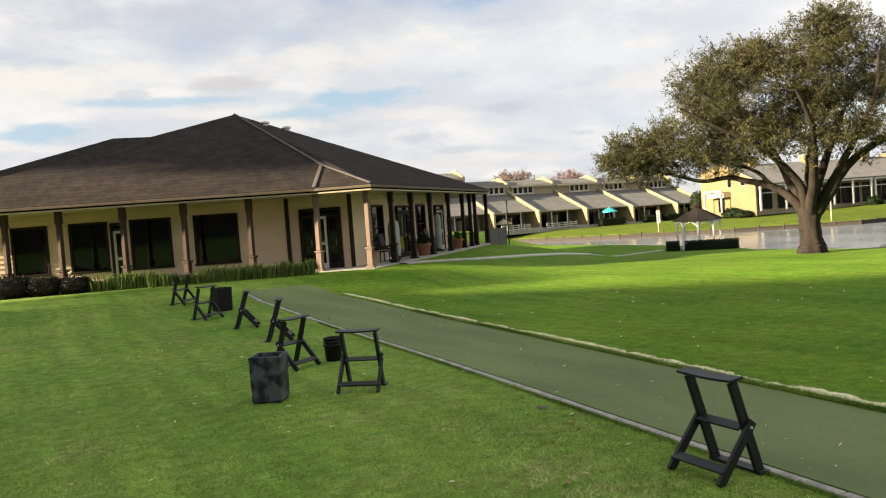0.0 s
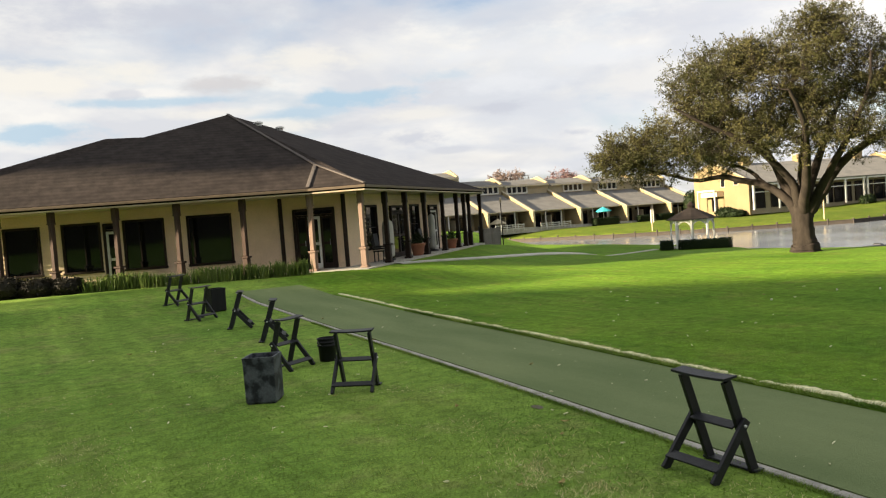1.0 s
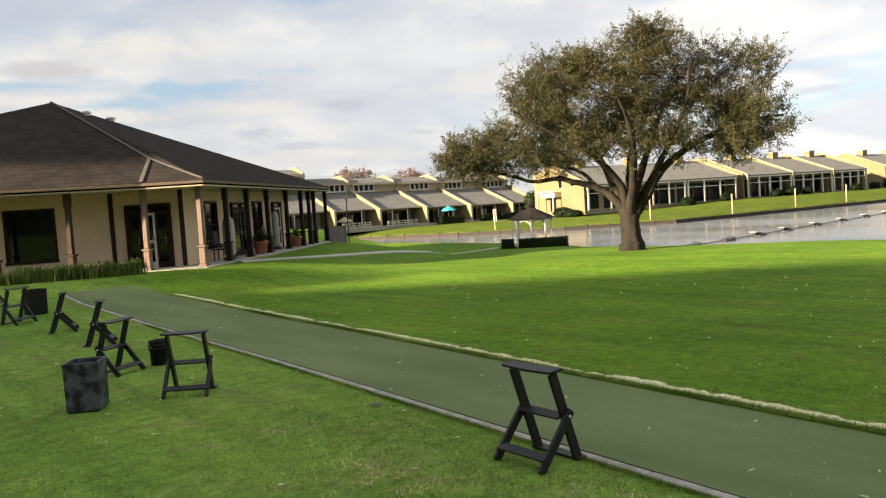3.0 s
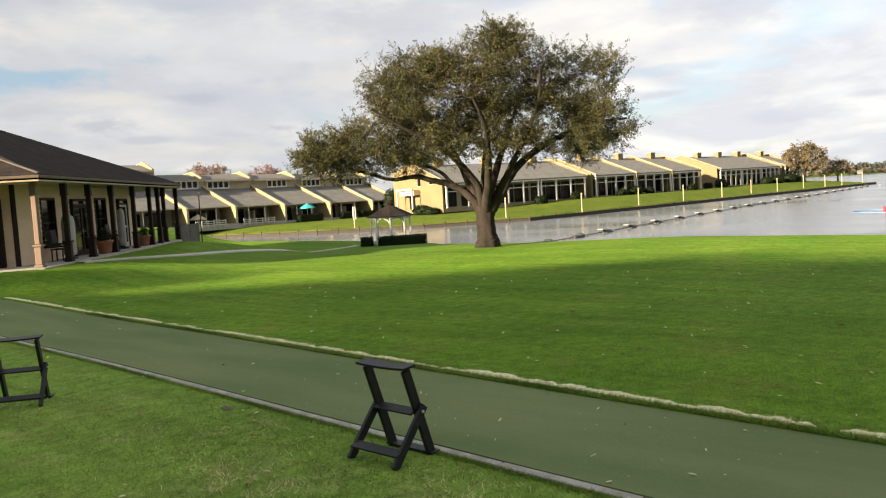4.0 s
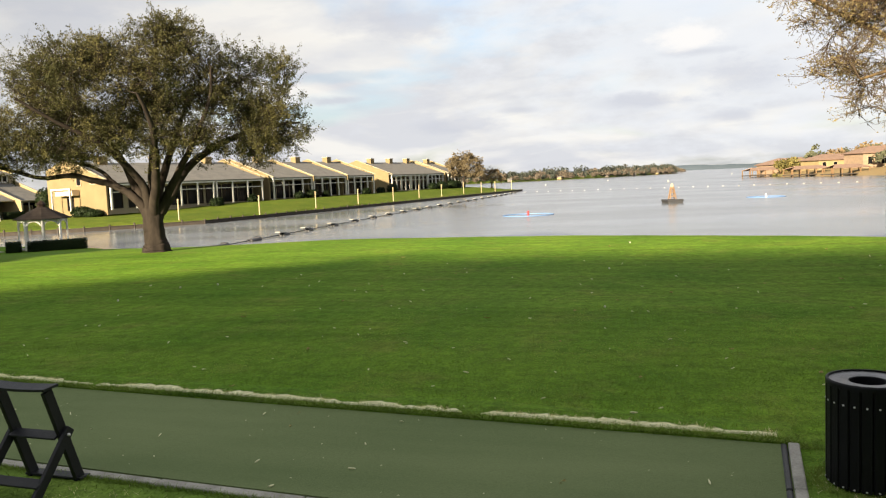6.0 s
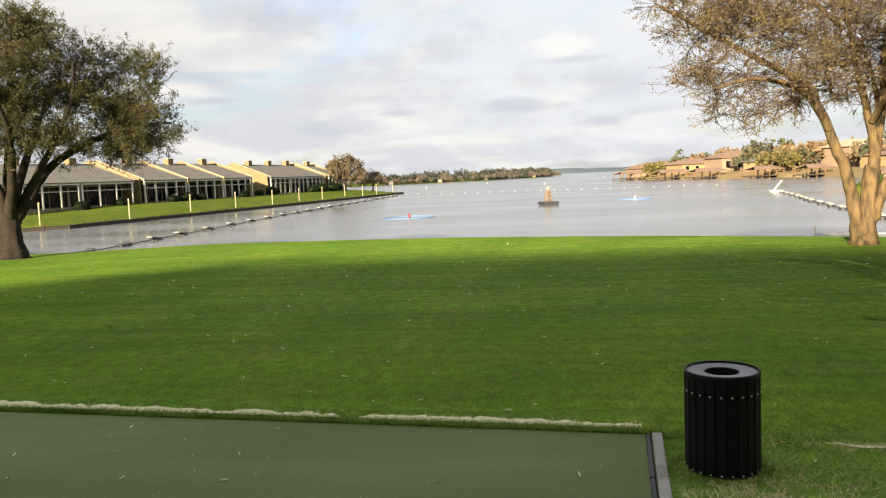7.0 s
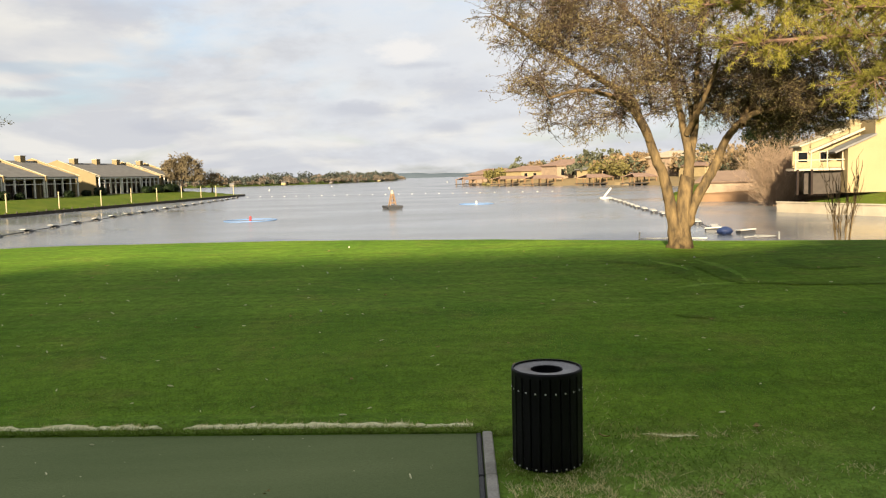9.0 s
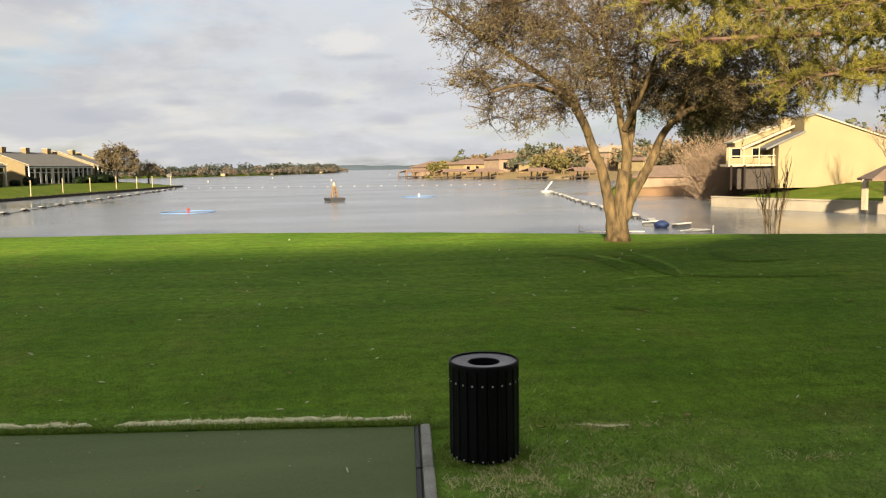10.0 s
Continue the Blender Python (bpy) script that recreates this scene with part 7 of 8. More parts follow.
rng_w = random.Random(31)
far_line = [(560, 240), (600, 140), (680, 75), (800, 38), (1000, 20)]
green_, tan_ = [], []
for (x0, y0), (x1, y1) in zip(far_line, far_line[1:]):
    n = int(math.hypot(x1 - x0, y1 - y0) / 3.4)
    for k in range(n):
        for row in range(3):
            t = (k + rng_w.random()) / n
            x, y = x0 + (x1 - x0) * t + 8 + row * 16 + rng_w.gauss(0, 4), y0 + (y1 - y0) * t + rng_w.gauss(0, 4) + row * 6
            h = (4.2 + row * 2.7) * rng_w.uniform(0.8, 1.15)
            (green_ if rng_w.random() < (0.12, 0.55, 0.95)[row] else tan_).append((x, y, -1.9, h, h * rng_w.uniform(0.42, 0.6)))
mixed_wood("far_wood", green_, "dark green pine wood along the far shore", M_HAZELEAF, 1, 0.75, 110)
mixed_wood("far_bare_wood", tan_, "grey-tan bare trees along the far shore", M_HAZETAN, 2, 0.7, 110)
for k, (x, y) in enumerate(((575, 205), (590, 172), (605, 138), (640, 105), (690, 73), (745, 55), (800, 37), (860, 33), (950, 24))):
    hs = thing("shore_house", "small house on the far shore", "house", "houses on the opposite shore")
    hs.matrix_world = local((x, y, -1.6), 80 + 10 * (k % 3))
    part("wall", box((3.4, 3.2, 1.7), (0, 0, 0.7)), M_STUCCO if k in (3, 6) else M_GREYWOOD, hs)
    part("roof", side_prism([(-1.9, 1.5), (0, 2.4), (1.9, 1.5)], -1.9, 1.9), M_GREYROOF, hs)

# the lake's far end: a low ridge, its haze painted as blue-grey
hv, hf = [], []
for i in range(60):
    t = i / 59
    y = -700 + 1500 * t
    h = 10 + 6 * noise.noise(Vector((t * 7, 0, 0))) + 3 * noise.noise(Vector((t * 31, 2, 0)))
    hv += [(2350, y, -3), (2400, y, h), (2700, y, h - 3)]
for i in range(59):
    for k in (0, 1):
        hf.append((i * 3 + k, i * 3 + k + 1, i * 3 + k + 4, i * 3 + k + 3))
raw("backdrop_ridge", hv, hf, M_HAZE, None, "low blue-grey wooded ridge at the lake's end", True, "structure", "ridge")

# wooded hill behind the lakeside villas, and trees among them
green_, tan_, olive_ = [], [], []
for _ in range(330):
    x = rng_w.uniform(190, 420)
    y = -40 - (x < 300) * (300 - x) * 0.45 - abs(rng_w.gauss(0, 40)) - 14
    if signed(np.array([x]), np.array([y]), RIGHT_BANK)[0] < 10:
        continue
    h = rng_w.uniform(4.5, 9.0)
    (tan_ if rng_w.random() < 0.72 else green_).append((x, y, height(x, y), h, h * 0.45))
for x, y, h in ((352, -44, 12), (362, -46, 9), (312, -66, 17), (308, -70, 16), (300, -74, 13), (330, -60, 11), (262, -95, 15)):
    green_.append((x, y, height(x, y), h * 0.85, h * 0.22))
for k in range(40):
    x = rng_w.uniform(320, 430)
    y = -26 - (x - 334) * 0.16 - rng_w.uniform(3, 9)
    olive_.append((x, y, height(x, y), rng_w.uniform(3, 5.5), rng_w.uniform(2, 3)))
for x, y in ((272, -66), (268, -70), (276, -62), (264, -68)):
    olive_.append((x, y, height(x, y), 6.5, 4.2))
mixed_wood("hill_pines", green_, "dark pines among the lakeside houses", M_FARLEAF, 3, 0.7, 110)
mixed_wood("hill_bare_trees", tan_, "sunlit bare tan trees behind the lakeside houses", M_FARTAN, 4, 0.55, 120)
mixed_wood("shore_willows", olive_, "sunlit olive trees at the waterside", M_OLIVE, 5, 0.55, 130)
# wood to the right of the water, behind the clay bank
tan_, green_ = [], []
for _ in range(150):
    x, y = rng_w.uniform(118, 190), rng_w.uniform(-110, -52)
    if signed(np.array([x]), np.array([y]), RIGHT_BANK)[0] < 8:
        continue
    h = rng_w.uniform(4, 8.5)
    (tan_ if rng_w.random() < 0.8 else green_).append((x, y, height(x, y), h, h * 0.45))
for x, y in ((112, -96), (118, -100), (126, -92), (108, -104)):
    green_.append((x, y, height(x, y) + 3, 12, 4.5))
mixed_wood("bank_bare_trees", tan_, "bare tan trees on the near hillside", M_FARTAN, 6, 0.32, 170)
mixed_wood("bank_pines", green_, "dark green pines behind the gable house", M_FARLEAF, 7, 0.5, 220)

# two trees at the bank's tip, bare trees behind the terrace
tip_limbs = [([(0, 0, -0.3), (0, 0, 1.5), (0.2, 0, 3.0)], 0.5, 0.32), ([(0, 0, 2.2), (-1.5, 0, 4.2), (-3.0, 0.3, 6.0)], 0.25, 0.06), ([(0.1, 0, 2.4), (1.6, 0.3, 4.4), (3.2, 0, 6.0)], 0.25, 0.06), ([(0.2, 0, 2.8), (0.2, 0.3, 5.5), (0.2, 0, 8.0)], 0.25, 0.06)]
tip_crown = [((-2.2, 0, 5.6), (2.6, 3, 2.6), 2), ((1.8, 0, 6.2), (3.2, 3, 2.8), 2), ((0, 0, 8.0), (2.6, 2.6, 1.8), 1), ((4.2, 0, 4.2), (1.6, 2, 1.5), 0.7)]
grow("bank_tree", (217, 62.5, height(217, 62.5)), (0.39, -0.92, 0), tip_limbs, tip_crown, M_BARK, M_BANKLEAF, "round-headed tree in thin leaf at the bank's tip", seed=12, clumps=190, leaves=170, leaf_size=0.15, spread=0.5, twig=0.02)
grow("small_bank_tree", (229, 57.5, height(229, 57.5)), (0.39, -0.92, 0), [([(p[0] * 0.6, p[1], p[2] * 0.6) for p in l[0]], l[1] * 0.6, l[2] * 0.6) for l in tip_limbs], [((c[0][0] * 0.6, 0, c[0][2] * 0.6), tuple(r * 0.6 for r in c[1]), c[2]) for c in tip_crown], M_BARK2, M_FARTAN, "small bare tan tree at the bank's tip", seed=13, clumps=60, leaves=60, leaf_size=0.14, spread=0.4, twig=0.02)
for x, y, mat, lab, sc in ((92, 140, M_FARGREY2, "bare pinkish tree behind the terrace", 1.0), (105, 138, M_PINKLEAF, "small pink budding tree behind the terrace", 0.8)):
    grow("bare_tree", (x, y, 3.4 * sc - 2.0), (0.78, -0.62, 0), tip_limbs, tip_crown, M_PINKTWIG, mat, lab, seed=int(x), clumps=190, leaves=170, leaf_size=0.09, spread=0.5, twig=0.03)

# bare shrub on the clay bank, crape myrtle at the lawn's edge
def stems(name, base, count, tall, wide, bark, label, seed, twigs=40, start=0.05, thick=0.035, forks=3):
    """A many-stemmed bare shrub that forks outwards."""
    rng = random.Random(seed)
    ob = thing(name, label, "shrub")
    ob.location = base
    tv_, tf_ = [], []
    for s in range(count):
        a = rng.uniform(0, 2 * math.pi)
        lean = rng.uniform(0.15, 1.0) * wide
        p0 = Vector((math.cos(a) * start * rng.uniform(1, 5), math.sin(a) * start * rng.uniform(1, 5), -0.1))
        tip = Vector((math.cos(a) * lean, math.sin(a) * lean, tall * rng.uniform(0.7, 1.0)))
        mid = p0.lerp(tip, 0.45) + Vector((rng.gauss(0, 0.05), rng.gauss(0, 0.05), tall * 0.12))
        path = smooth_path([p0, mid, tip], 5)
        v, f = frustum_chain([], [], path, [thick * (1 - 0.75 * i / (len(path) - 1)) for i in range(len(path))], 6)
        raw("stem", v, f, bark, ob, "", True)
        for _ in range(twigs // count):
            k = rng.randrange(4, len(path))
            q = path[k]
            for _f in range(forks):
                e = q + (tip - p0).normalized() * tall * rng.uniform(0.08, 0.26) + Vector((rng.gauss(0, 1), rng.gauss(0, 1), rng.gauss(0, 0.7))) * wide * 0.16
                frustum_chain(tv_, tf_, [q, q.lerp(e, 0.5) + Vector((rng.gauss(0, 0.03), rng.gauss(0, 0.03), 0.02)), e], [max(thick * 0.28, 0.006 * tall ** 0.5), max(thick * 0.2, 0.005 * tall ** 0.5), thick * 0.1], 3)
                q = q.lerp(e, rng.uniform(0.4, 0.8))
    raw("twig_growth", tv_, tf_, bark, ob, kind="stuff")
    return ob


stems("bare_shrub", (92.5, -43.4, height(92.5, -43.4) - 0.3), 46, 6.6, 4.3, M_BARETWIG, "big bare tan shrub leaning over the water", 3, 1400, 0.3, 0.055, 6)
stems("crape_myrtle", (26.2, -14.4, height(26.2, -14.4)), 8, 2.8, 0.6, M_BARK2, "bare crape myrtle with a few upright stems", 5, 56, 0.04, 0.024, 3)
stems("bare_young_tree", (66, -47.5, height(66, -47.5)), 5, 5.6, 2.2, M_BARETWIG, "bare young tree on the far lawn", 6, 60, 0.05, 0.06, 3)

# dark evergreen behind the thin oak
grow("evergreen_tree", (120, -54, height(120, -54)), (-0.4, -0.92, 0), [([(0, 0, -0.3), (0, 0, 2.0), (0, 0, 8.5)], 0.3, 0.08)], [((0, 0, 7.0), (3.8, 3.4, 3.6), 1), ((0.8, 0, 9.6), (2.8, 2.6, 2.0), 0.5)], M_BARK, M_DARKLEAF, "dense dark evergreen growing behind the oak", seed=15, clumps=180, leaves=220, leaf_size=0.13, spread=0.5)


# ---- pine whose boughs hang before the oak ----
def pine(base, right, limbs, label, seed, gap=0.10):
    """Trunk and boughs; shoots along the boughs end in tufts of long needles."""
    rng = random.Random(seed)
    r_ = Vector(right).normalized()
    f_ = Vector((-r_.y, r_.x, 0))
    loc = lambda p: r_ * p[0] + f_ * p[1] + Vector((0, 0, p[2]))
    tree = thing("pine_tree", label, "tree")
    tree.location = base
    bv, bf, nv, nf = [], [], [], []
    for k, (pts, ra, rb) in enumerate(limbs):
        path = smooth_path([loc(p) for p in pts], 6)
        rad = [ra + (rb - ra) * i / (len(path) - 1) for i in range(len(path))]
        v, f = frustum_chain([], [], path, rad, 10)
        raw("trunk" if k == 0 else "bough", v, f, M_PINEBARK, tree, "", True)
        if k == 0:
            continue
        length = sum((b - a).length for a, b in zip(path, path[1:]))
        n = int(length / gap)
        for i in range(int(n * 0.12), n):
            t = i / n * (len(path) - 1)
            a = path[int(t)].lerp(path[min(int(t) + 1, len(path) - 1)], t % 1)
            fwd = (path[min(int(t) + 1, len(path) - 1)] - path[int(t)]).normalized() if int(t) + 1 < len(path) else (path[-1] - path[-2]).normalized()
            for _ in range(4):
                d = (fwd * rng.uniform(0.0, 0.8) + Vector((rng.gauss(0, 0.75), rng.gauss(0, 0.75), rng.gauss(-0.02, 0.62)))).normalized()
                e = a + d * rng.uniform(0.25, 0.95)
                frustum_chain(bv, bf, [a, a.lerp(e, 0.6) + Vector((0, 0, -0.03)), e], [0.014, 0.010, 0.007], 4)
                for m, c in enumerate((e, a.lerp(e, 0.8), a.lerp(e, 0.6), a.lerp(e, 0.4))):
                    for _n in range(30 - 4 * m):
                        w = (d * rng.uniform(0.1, 0.9) + Vector((rng.gauss(0, 0.6), rng.gauss(0, 0.6), rng.gauss(0.12, 0.55)))).normalized()
                        s = w.cross(Vector((rng.gauss(0, 1), rng.gauss(0, 1), rng.gauss(0, 1)))).normalized() * 0.0062
                        q = c + w * rng.uniform(0.09, 0.20)
                        j = len(nv)
                        nv += [c - s, c + s, q]
                        nf.append((j, j + 1, j + 2))
    raw("shoot_growth", bv, bf, M_PINEBARK, tree, kind="stuff")
    raw("foliage", nv, nf, M_NEEDLE, tree, kind="stuff")


pine_limbs = [
    ([(0, 0, -0.3), (0.1, 0, 3), (0.0, 0, 7), (-0.1, 0, 12)], 0.30, 0.14),
    ([(0, 0, 4.6), (-2.0, 0.2, 4.9), (-4.4, 0.3, 5.1), (-6.8, 0.2, 5.0), (-10.0, 0.1, 4.9)], 0.12, 0.03),
    ([(-3.0, 0.2, 4.95), (-4.6, -0.6, 4.5), (-6.2, -1.0, 4.1), (-8.0, -1.2, 3.9)], 0.06, 0.02),
    ([(-4.4, 0.3, 5.1), (-6.0, 0.9, 5.8), (-7.6, 1.0, 6.0), (-10.4, 1.0, 5.9)], 0.06, 0.02),
    ([(0, 0, 5.8), (-2.2, -0.5, 6.2), (-4.4, -0.8, 6.3), (-7.2, -0.8, 6.4), (-10.2, -0.6, 6.2)], 0.11, 0.03),
    ([(-2.6, -0.5, 6.2), (-4.4, -1.6, 5.8), (-6.4, -2.0, 5.3), (-9.0, -2.2, 5.1)], 0.06, 0.02),
    ([(0, 0, 7.0), (-2.4, 0.6, 7.3), (-5.0, 0.9, 7.3), (-8.0, 0.7, 7.1)], 0.10, 0.03),
    ([(0, 0, 7.6), (-2.6, -0.6, 8.0), (-5.4, -0.8, 8.1), (-8.6, -0.6, 7.9)], 0.10, 0.03),
    ([(-2.0, 0.2, 4.9), (-3.2, 0.9, 4.7), (-4.6, 1.5, 4.4), (-5.8, 1.8, 4.3)], 0.05, 0.02),
    ([(0, 0, 8.4), (-2.6, 0.3, 9.0), (-5.6, 0.4, 9.2)], 0.10, 0.03),
]
pine((16.4, -17.2, height(16.4, -17.2)), (-0.104, -0.9945, 0), pine_limbs, "pine with long yellow-green needles on low spreading boughs", 9)


# ---- about the clubhouse ----
walkway = [Vector((x, y, 0)) for x, y in ((13.6, 28.9), (17.1, 30.0), (20.2, 31.6), (24.6, 34.6), (28.5, 37.3), (33.0, 40.2), (38.0, 43.2), (42.6, 45.0))]
wp = smooth_path(walkway, 8)
wv, wf = [], []
for k, p in enumerate(wp):
    d = (wp[min(k + 1, len(wp) - 1)] - wp[max(k - 1, 0)]).normalized()
    n = Vector((-d.y, d.x, 0)) * 0.24
    for o, z in ((-1, -0.1), (-1, 0.05), (1, 0.05), (1, -0.1)):
        q = p + n * o
        wv.append((q.x, q.y, height(q.x, q.y) + z))
for k in range(len(wp) - 1):
    for j in range(3):
        a = k * 4 + j
        wf.append((a, a + 1, a + 5, a + 4))
raw("footpath", wv, wf, M_PATH, None, "pale concrete footpath across the lawn to the gazebo", False, "structure", "path")


def planter(at, s, label):
    p = thing("planter", label, "planter", "planters on the porch")
    p.matrix_world = Matrix.Translation(at) @ Matrix.Scale(s, 4)
    part("pot", lathe([(0.26, 0), (0.30, 0.05), (0.40, 0.55), (0.45, 0.58), (0.45, 0.68), (0.38, 0.68), (0.34, 0.5)], 20), M_TERRA, p, "terracotta pot", True)
    rng = random.Random(3)
    v, f = leaf_cloud(rng, [(Vector((rng.gauss(0, 0.2), rng.gauss(0, 0.2), 0.9 + rng.gauss(0, 0.12))), 0.10, 60) for _ in range(34)], 0.035)
    raw("foliage", v, f, M_DARKLEAF, p, "dark green shrub", kind="stuff")


planter(k_cr + dir_r * 5.8 - in_r * 1.0 + Vector((0, 0, FLOOR)), 0.82, "large terracotta pot with a green shrub on the porch")
planter(k_cr + dir_r * 11.4 - in_r * 1.0 + Vector((0, 0, FLOOR)), 0.75, "terracotta pot with a green shrub on the porch")
for s, w, h, off in ((3.1, 0.50, 1.75, 0.6), (9.45, 0.34, 1.9, 0.6)):
    brd = thing("folded_parasol", "white folded parasol standing on the porch", "parasol")
    brd.matrix_world = Matrix.Translation(k_cr + dir_r * s - in_r * off + Vector((0, 0, FLOOR)))
    part("canvas", lathe([(0.05, 0.12), (w * 0.46, 0.16), (w * 0.5, 0.3), (w * 0.5, h * 0.8), (w * 0.40, h * 0.95), (0.04, h)], 12), M_FLOAT, brd, "", True)
    part("pole", lathe([(0.025, 0), (0.025, h * 0.5)], 8), M_BROWN, brd)
    part("foot", lathe([(0.26, 0), (0.26, 0.05), (0.05, 0.12)], 16), M_STAND, brd)
for s, w, h in ((2.2, 0.9, 1.05), (8.2, 1.0, 1.25)):
    ch = thing("stacked_chair", "dark stacked porch chairs against the wall", "chair")
    ch.matrix_world = Matrix.Translation(k_cr + dir_r * s - in_r * 0.55 + Vector((0, 0, FLOOR))) @ Matrix.Rotation(math.atan2(dir_r.y, dir_r.x), 4, "Z")
    for k in range(3):
        part("seat", box((0.5, 0.48, 0.05), (0, -k * 0.03, 0.45 + 0.10 * k), 0.01), M_STAND, ch)
        part("backrest", box((0.5, 0.05, 0.5), (0, 0.24 - k * 0.03, 0.75 + 0.10 * k), 0.01, (-8, 0, 0)), M_STAND, ch)
    for sx in (-0.22, 0.22):
        for sy in (-0.2, 0.2):
            part("leg", box((0.04, 0.04, 0.45), (sx, sy, 0.225)), M_STAND, ch)

screen = thing("board_fence", "grey weathered board fence at the porch's end", "fence")
fa, fb = Vector((25.3, 41.3, 0)), Vector((27.3, 42.6, 0))
for k in range(16):
    p = fa.lerp(fb, (k + 0.5) / 16)
    part("board", box((0.12, 0.03, 1.25), (p.x, p.y, 0.78 + 0.02 * (k % 3)), 0.004, (0, 0, math.degrees(math.atan2((fb - fa).y, (fb - fa).x)))), M_GREYWOOD, screen)
for p in (fa, fb, fa.lerp(fb, 0.5)):
    part("post", box((0.11, 0.11, 2.4), (p.x, p.y, 0.25)), M_GREYWOOD, screen)
for z in (0.4, 1.1):
    part("rail", bar(up(fa, z), up(fb, z), 0.05, 0.09), M_GREYWOOD, screen)
iron = thing("iron_railing", "black iron railing at the porch's end", "railing")
ra_, rb_ = Vector((24.4, 40.3, FLOOR)), Vector((25.9, 42.4, FLOOR))
for z in (0.15, 0.95):
    part("rail", bar(ra_ + Vector((0, 0, z)), rb_ + Vector((0, 0, z)), 0.03, 0.04), M_BLACK, iron)
for k in range(13):
    p = ra_.lerp(rb_, k / 12)
    part("baluster", box((0.02, 0.02, 0.9), (p.x, p.y, FLOOR + 0.52)), M_BLACK, iron)
lp = thing("lamp_pole", "thin dark lamp pole beside the fence", "pole")
lp.location = (27.6, 42.7, height(27.6, 42.7))
part("pole", lathe([(0.035, 0), (0.03, 3.4), (0.025, 3.6)], 10), M_BROWN, lp)
part("head", lathe([(0.03, 3.5), (0.08, 3.6), (0.08, 3.78), (0.02, 3.85)], 10), M_TRIM, lp)

# strap-leaf border and clipped shrubs before the left front
rng_s = random.Random(17)
for k in range(17):
    s = 0.35 + 0.46 * k
    clump = thing("strap_leaf_clump", "clump of green strap leaves in the border", "plant", "border before the porch")
    p = c_a + dir_l * s - in_l * (0.75 + rng_s.uniform(-0.08, 0.08))
    clump.location = (p.x, p.y, height(p.x, p.y))
    v, f = [], []
    tall_ = rng_s.uniform(0.7, 1.05)
    for _ in range(170):
        a, l_ = rng_s.uniform(0, 6.283), rng_s.uniform(0.36, 0.72) * tall_
        b = Vector((rng_s.gauss(0, 0.14), rng_s.gauss(0, 0.14), 0))
        out = Vector((math.cos(a), math.sin(a), 0)) * l_ * rng_s.uniform(0.15, 0.6)
        w = Vector((-math.sin(a), math.cos(a), 0)) * 0.011
        m = b + out * 0.45 + Vector((0, 0, l_ * 0.75))
        e = b + out + Vector((0, 0, l_ * rng_s.uniform(0.75, 1.0)))
        n = len(v)
        v += [b - w, b + w, m + w, m - w, e]
        f += [(n, n + 1, n + 2, n + 3), (n + 3, n + 2, n + 4)]
    raw("foliage", v, f, M_LIRIOPE, clump, kind="stuff")
for s, r in ((8.4, 0.55), (9.4, 0.6), (10.5, 0.72), (11.8, 0.62), (13.0, 0.7)):
    p = c_a + dir_l * s - in_l * 0.75
    bush("clipped_shrub", (p.x, p.y, height(p.x, p.y) + r * 0.46), (r * 1.12, r * 0.85, r * 0.66), "rounded dark clipped shrub before the porch", 0, M_DULLSHRUB, boxy=0.3, count=1500, leaf=0.035, group="clipped shrubs before the porch")

# ---- behind the camera: unseen building and trees added to shade the lawn ----
back = thing("shade_building", "unseen long dark building added behind the tee to shade the lawn", "building")
part("wall", prism([(-44, -70), (-24, -70), (-24, 31.0), (-44, 31.0)], -0.3, 10.0), M_BROWN, back)
bm = bmesh.new()
rp = [Vector(p) for p in ((-45, -71, 10.0), (-23.2, -71, 10.0), (-23.2, 31.6, 10.0), (-45, 31.6, 10.0), (-30.0, -62, 16.6), (-30.0, 21.0, 16.6))]
rv = [bm.verts.new(p) for p in rp]
for f_ in ((0, 1, 4), (1, 2, 5, 4), (2, 3, 5), (3, 0, 4, 5), (3, 2, 1, 0)):
    bm.faces.new([rv[i] for i in f_])
bmesh.ops.recalc_face_normals(bm, faces=bm.faces)
part("roof", bm, M_SHINGLE, back)
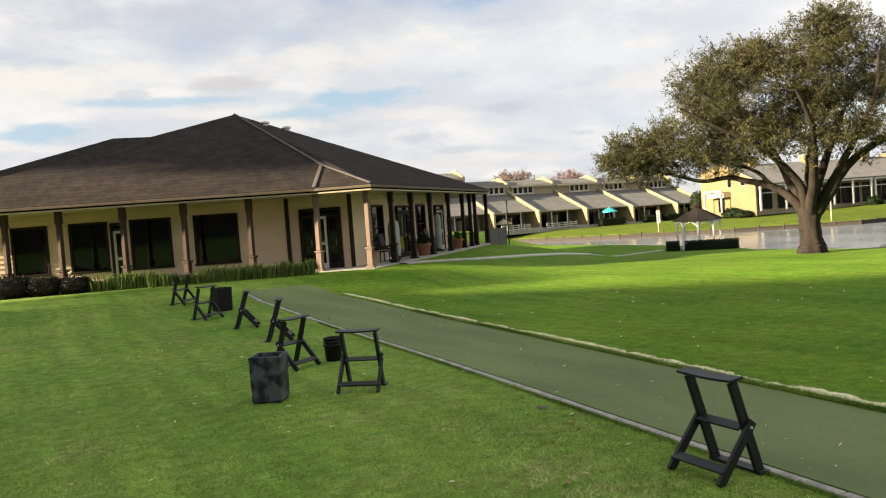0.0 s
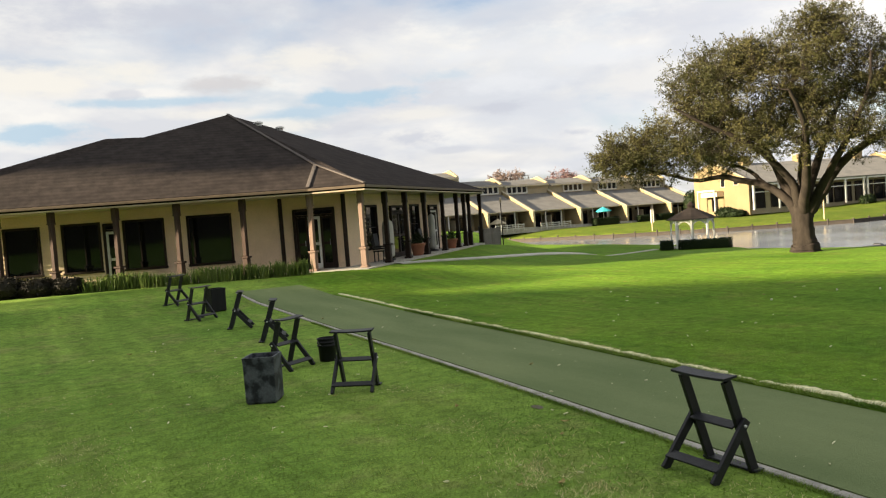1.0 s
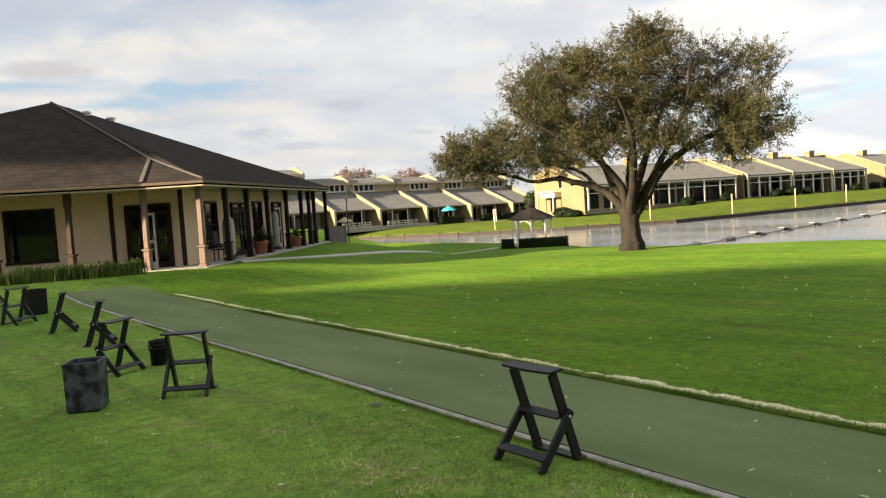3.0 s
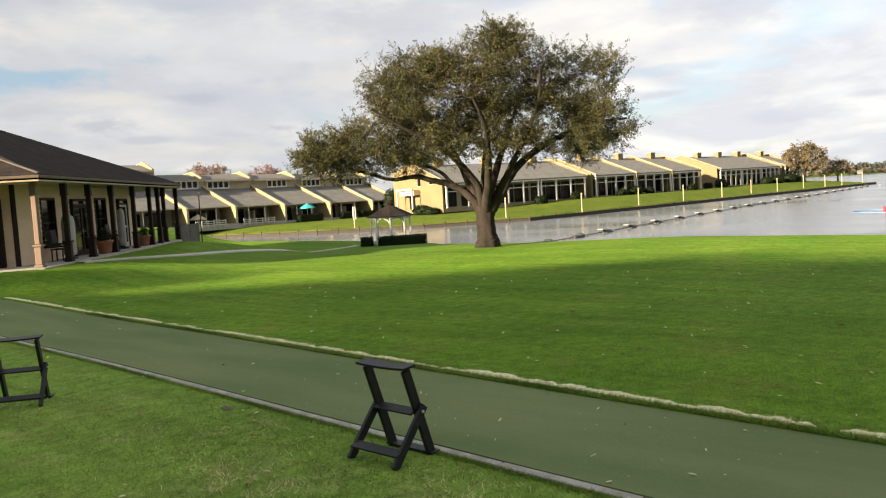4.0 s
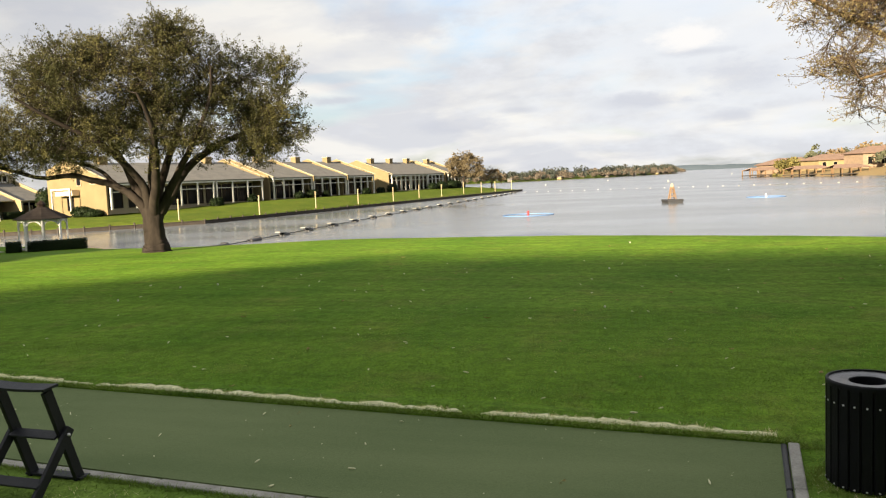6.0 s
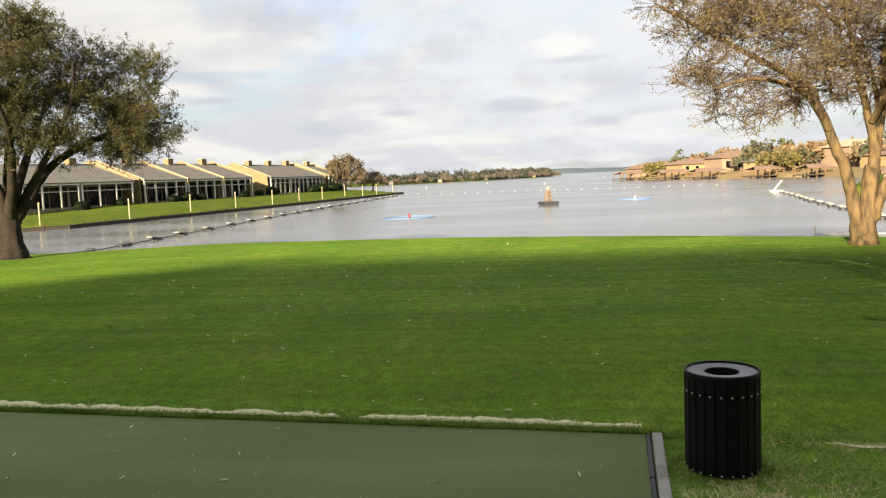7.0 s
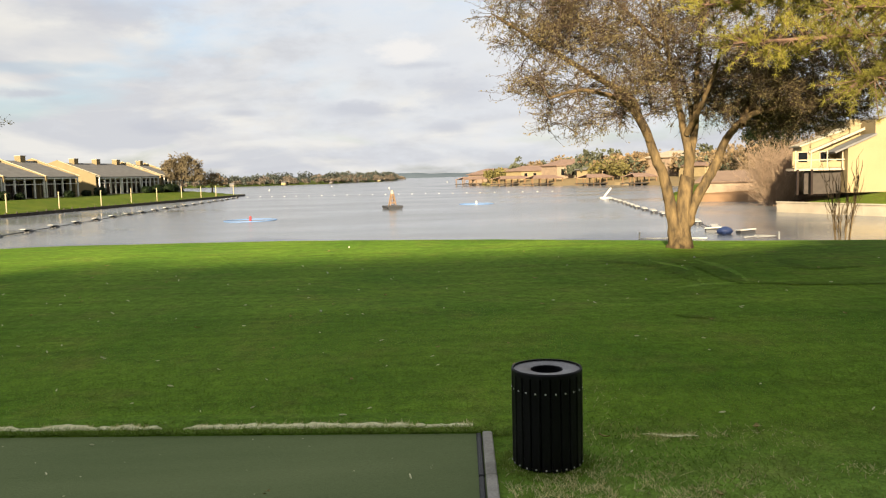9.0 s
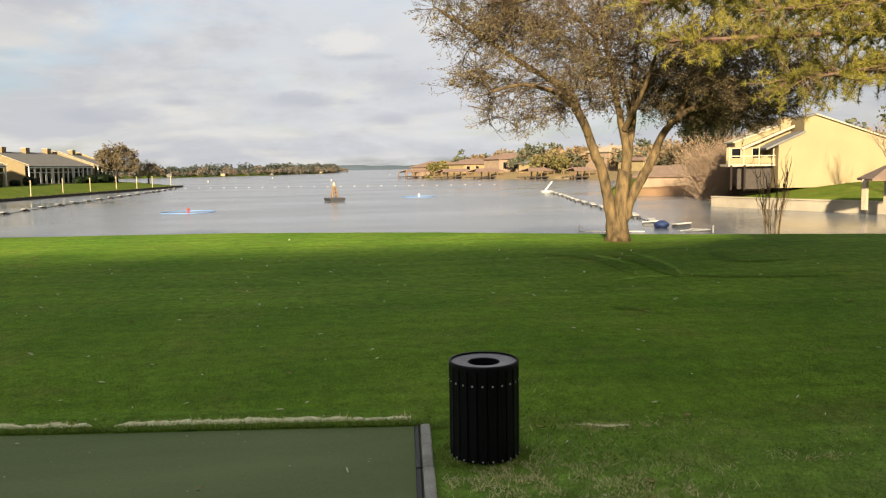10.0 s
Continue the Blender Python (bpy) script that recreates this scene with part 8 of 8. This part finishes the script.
# unseen low broad trees, added by the tee and building's end to shade the lawn
for x, y, z, r, k in ((2.0, -9.5, 4.8, 3.4, 0), (5.0, -14.0, 4.4, 3.2, 1), (-2.5, -6.5, 5.0, 3.2, 2), (-30.0, 33.5, 12.0, 3.4, 3)):
    grow("shade_tree", (x, y, 0.0), (0, 1, 0), [([(0, 0, -0.3), (0, 0, 1.5), (0, 0, z - 1.4)], 0.24, 0.15), ([(0, 0, z - 2.0), (-1.3, 0, z - 0.5), (-2.2, 0, z + 1.0)], 0.13, 0.04), ([(0, 0, z - 1.8), (1.3, 0, z - 0.4), (2.2, 0, z + 1.0)], 0.13, 0.04), ([(0, 0, z - 1.5), (0, 0, z), (0, 0, z + 1.6)], 0.14, 0.04)], [((0, 0, z), (r, r, 2.0), 1)], M_BARK, M_DARKLEAF, "unseen low broad tree added to shade the lawn", seed=23 + k, clumps=110, leaves=110 if k < 3 else 60, leaf_size=0.15, spread=0.45)

# tall unseen trees added west of the clubhouse to shade the footpath and gazebo
tall = grow("tall_shade_tree", (-32.0, 46.0, 1.5), (0, 1, 0), [([(0, 0, -0.3), (0, 0, 7), (0, 0, 16.5)], 0.5, 0.30), ([(0, 0, 15.5), (-1.6, 0, 18), (-3.0, 0, 20.5)], 0.22, 0.06), ([(0, 0, 15.8), (1.6, 0, 18), (3.0, 0, 21)], 0.22, 0.06), ([(0, 0, 16), (0, 1.0, 19), (0, 0.8, 23)], 0.24, 0.06)], [((0, 0, 20.0), (4.8, 4.2, 4.2), 1)], M_BARK, M_DARKLEAF, "unseen tall tree added beyond the clubhouse to shade the path", seed=41, clumps=300, leaves=90, leaf_size=0.45, spread=0.9, tuft=0.3)
for x, y, turn, size in ((-34.0, 53.5, 70, 0.90), (-38.5, 58.0, 20, 0.95), (-31.0, 61.5, 150, 0.90), (-38.0, 66.5, 110, 0.97), (-34.0, 71.0, 220, 1.0)):
    copy_thing(tall, pose(x, y, 1.5, 0, 0, turn) @ Matrix.Scale(size, 4))
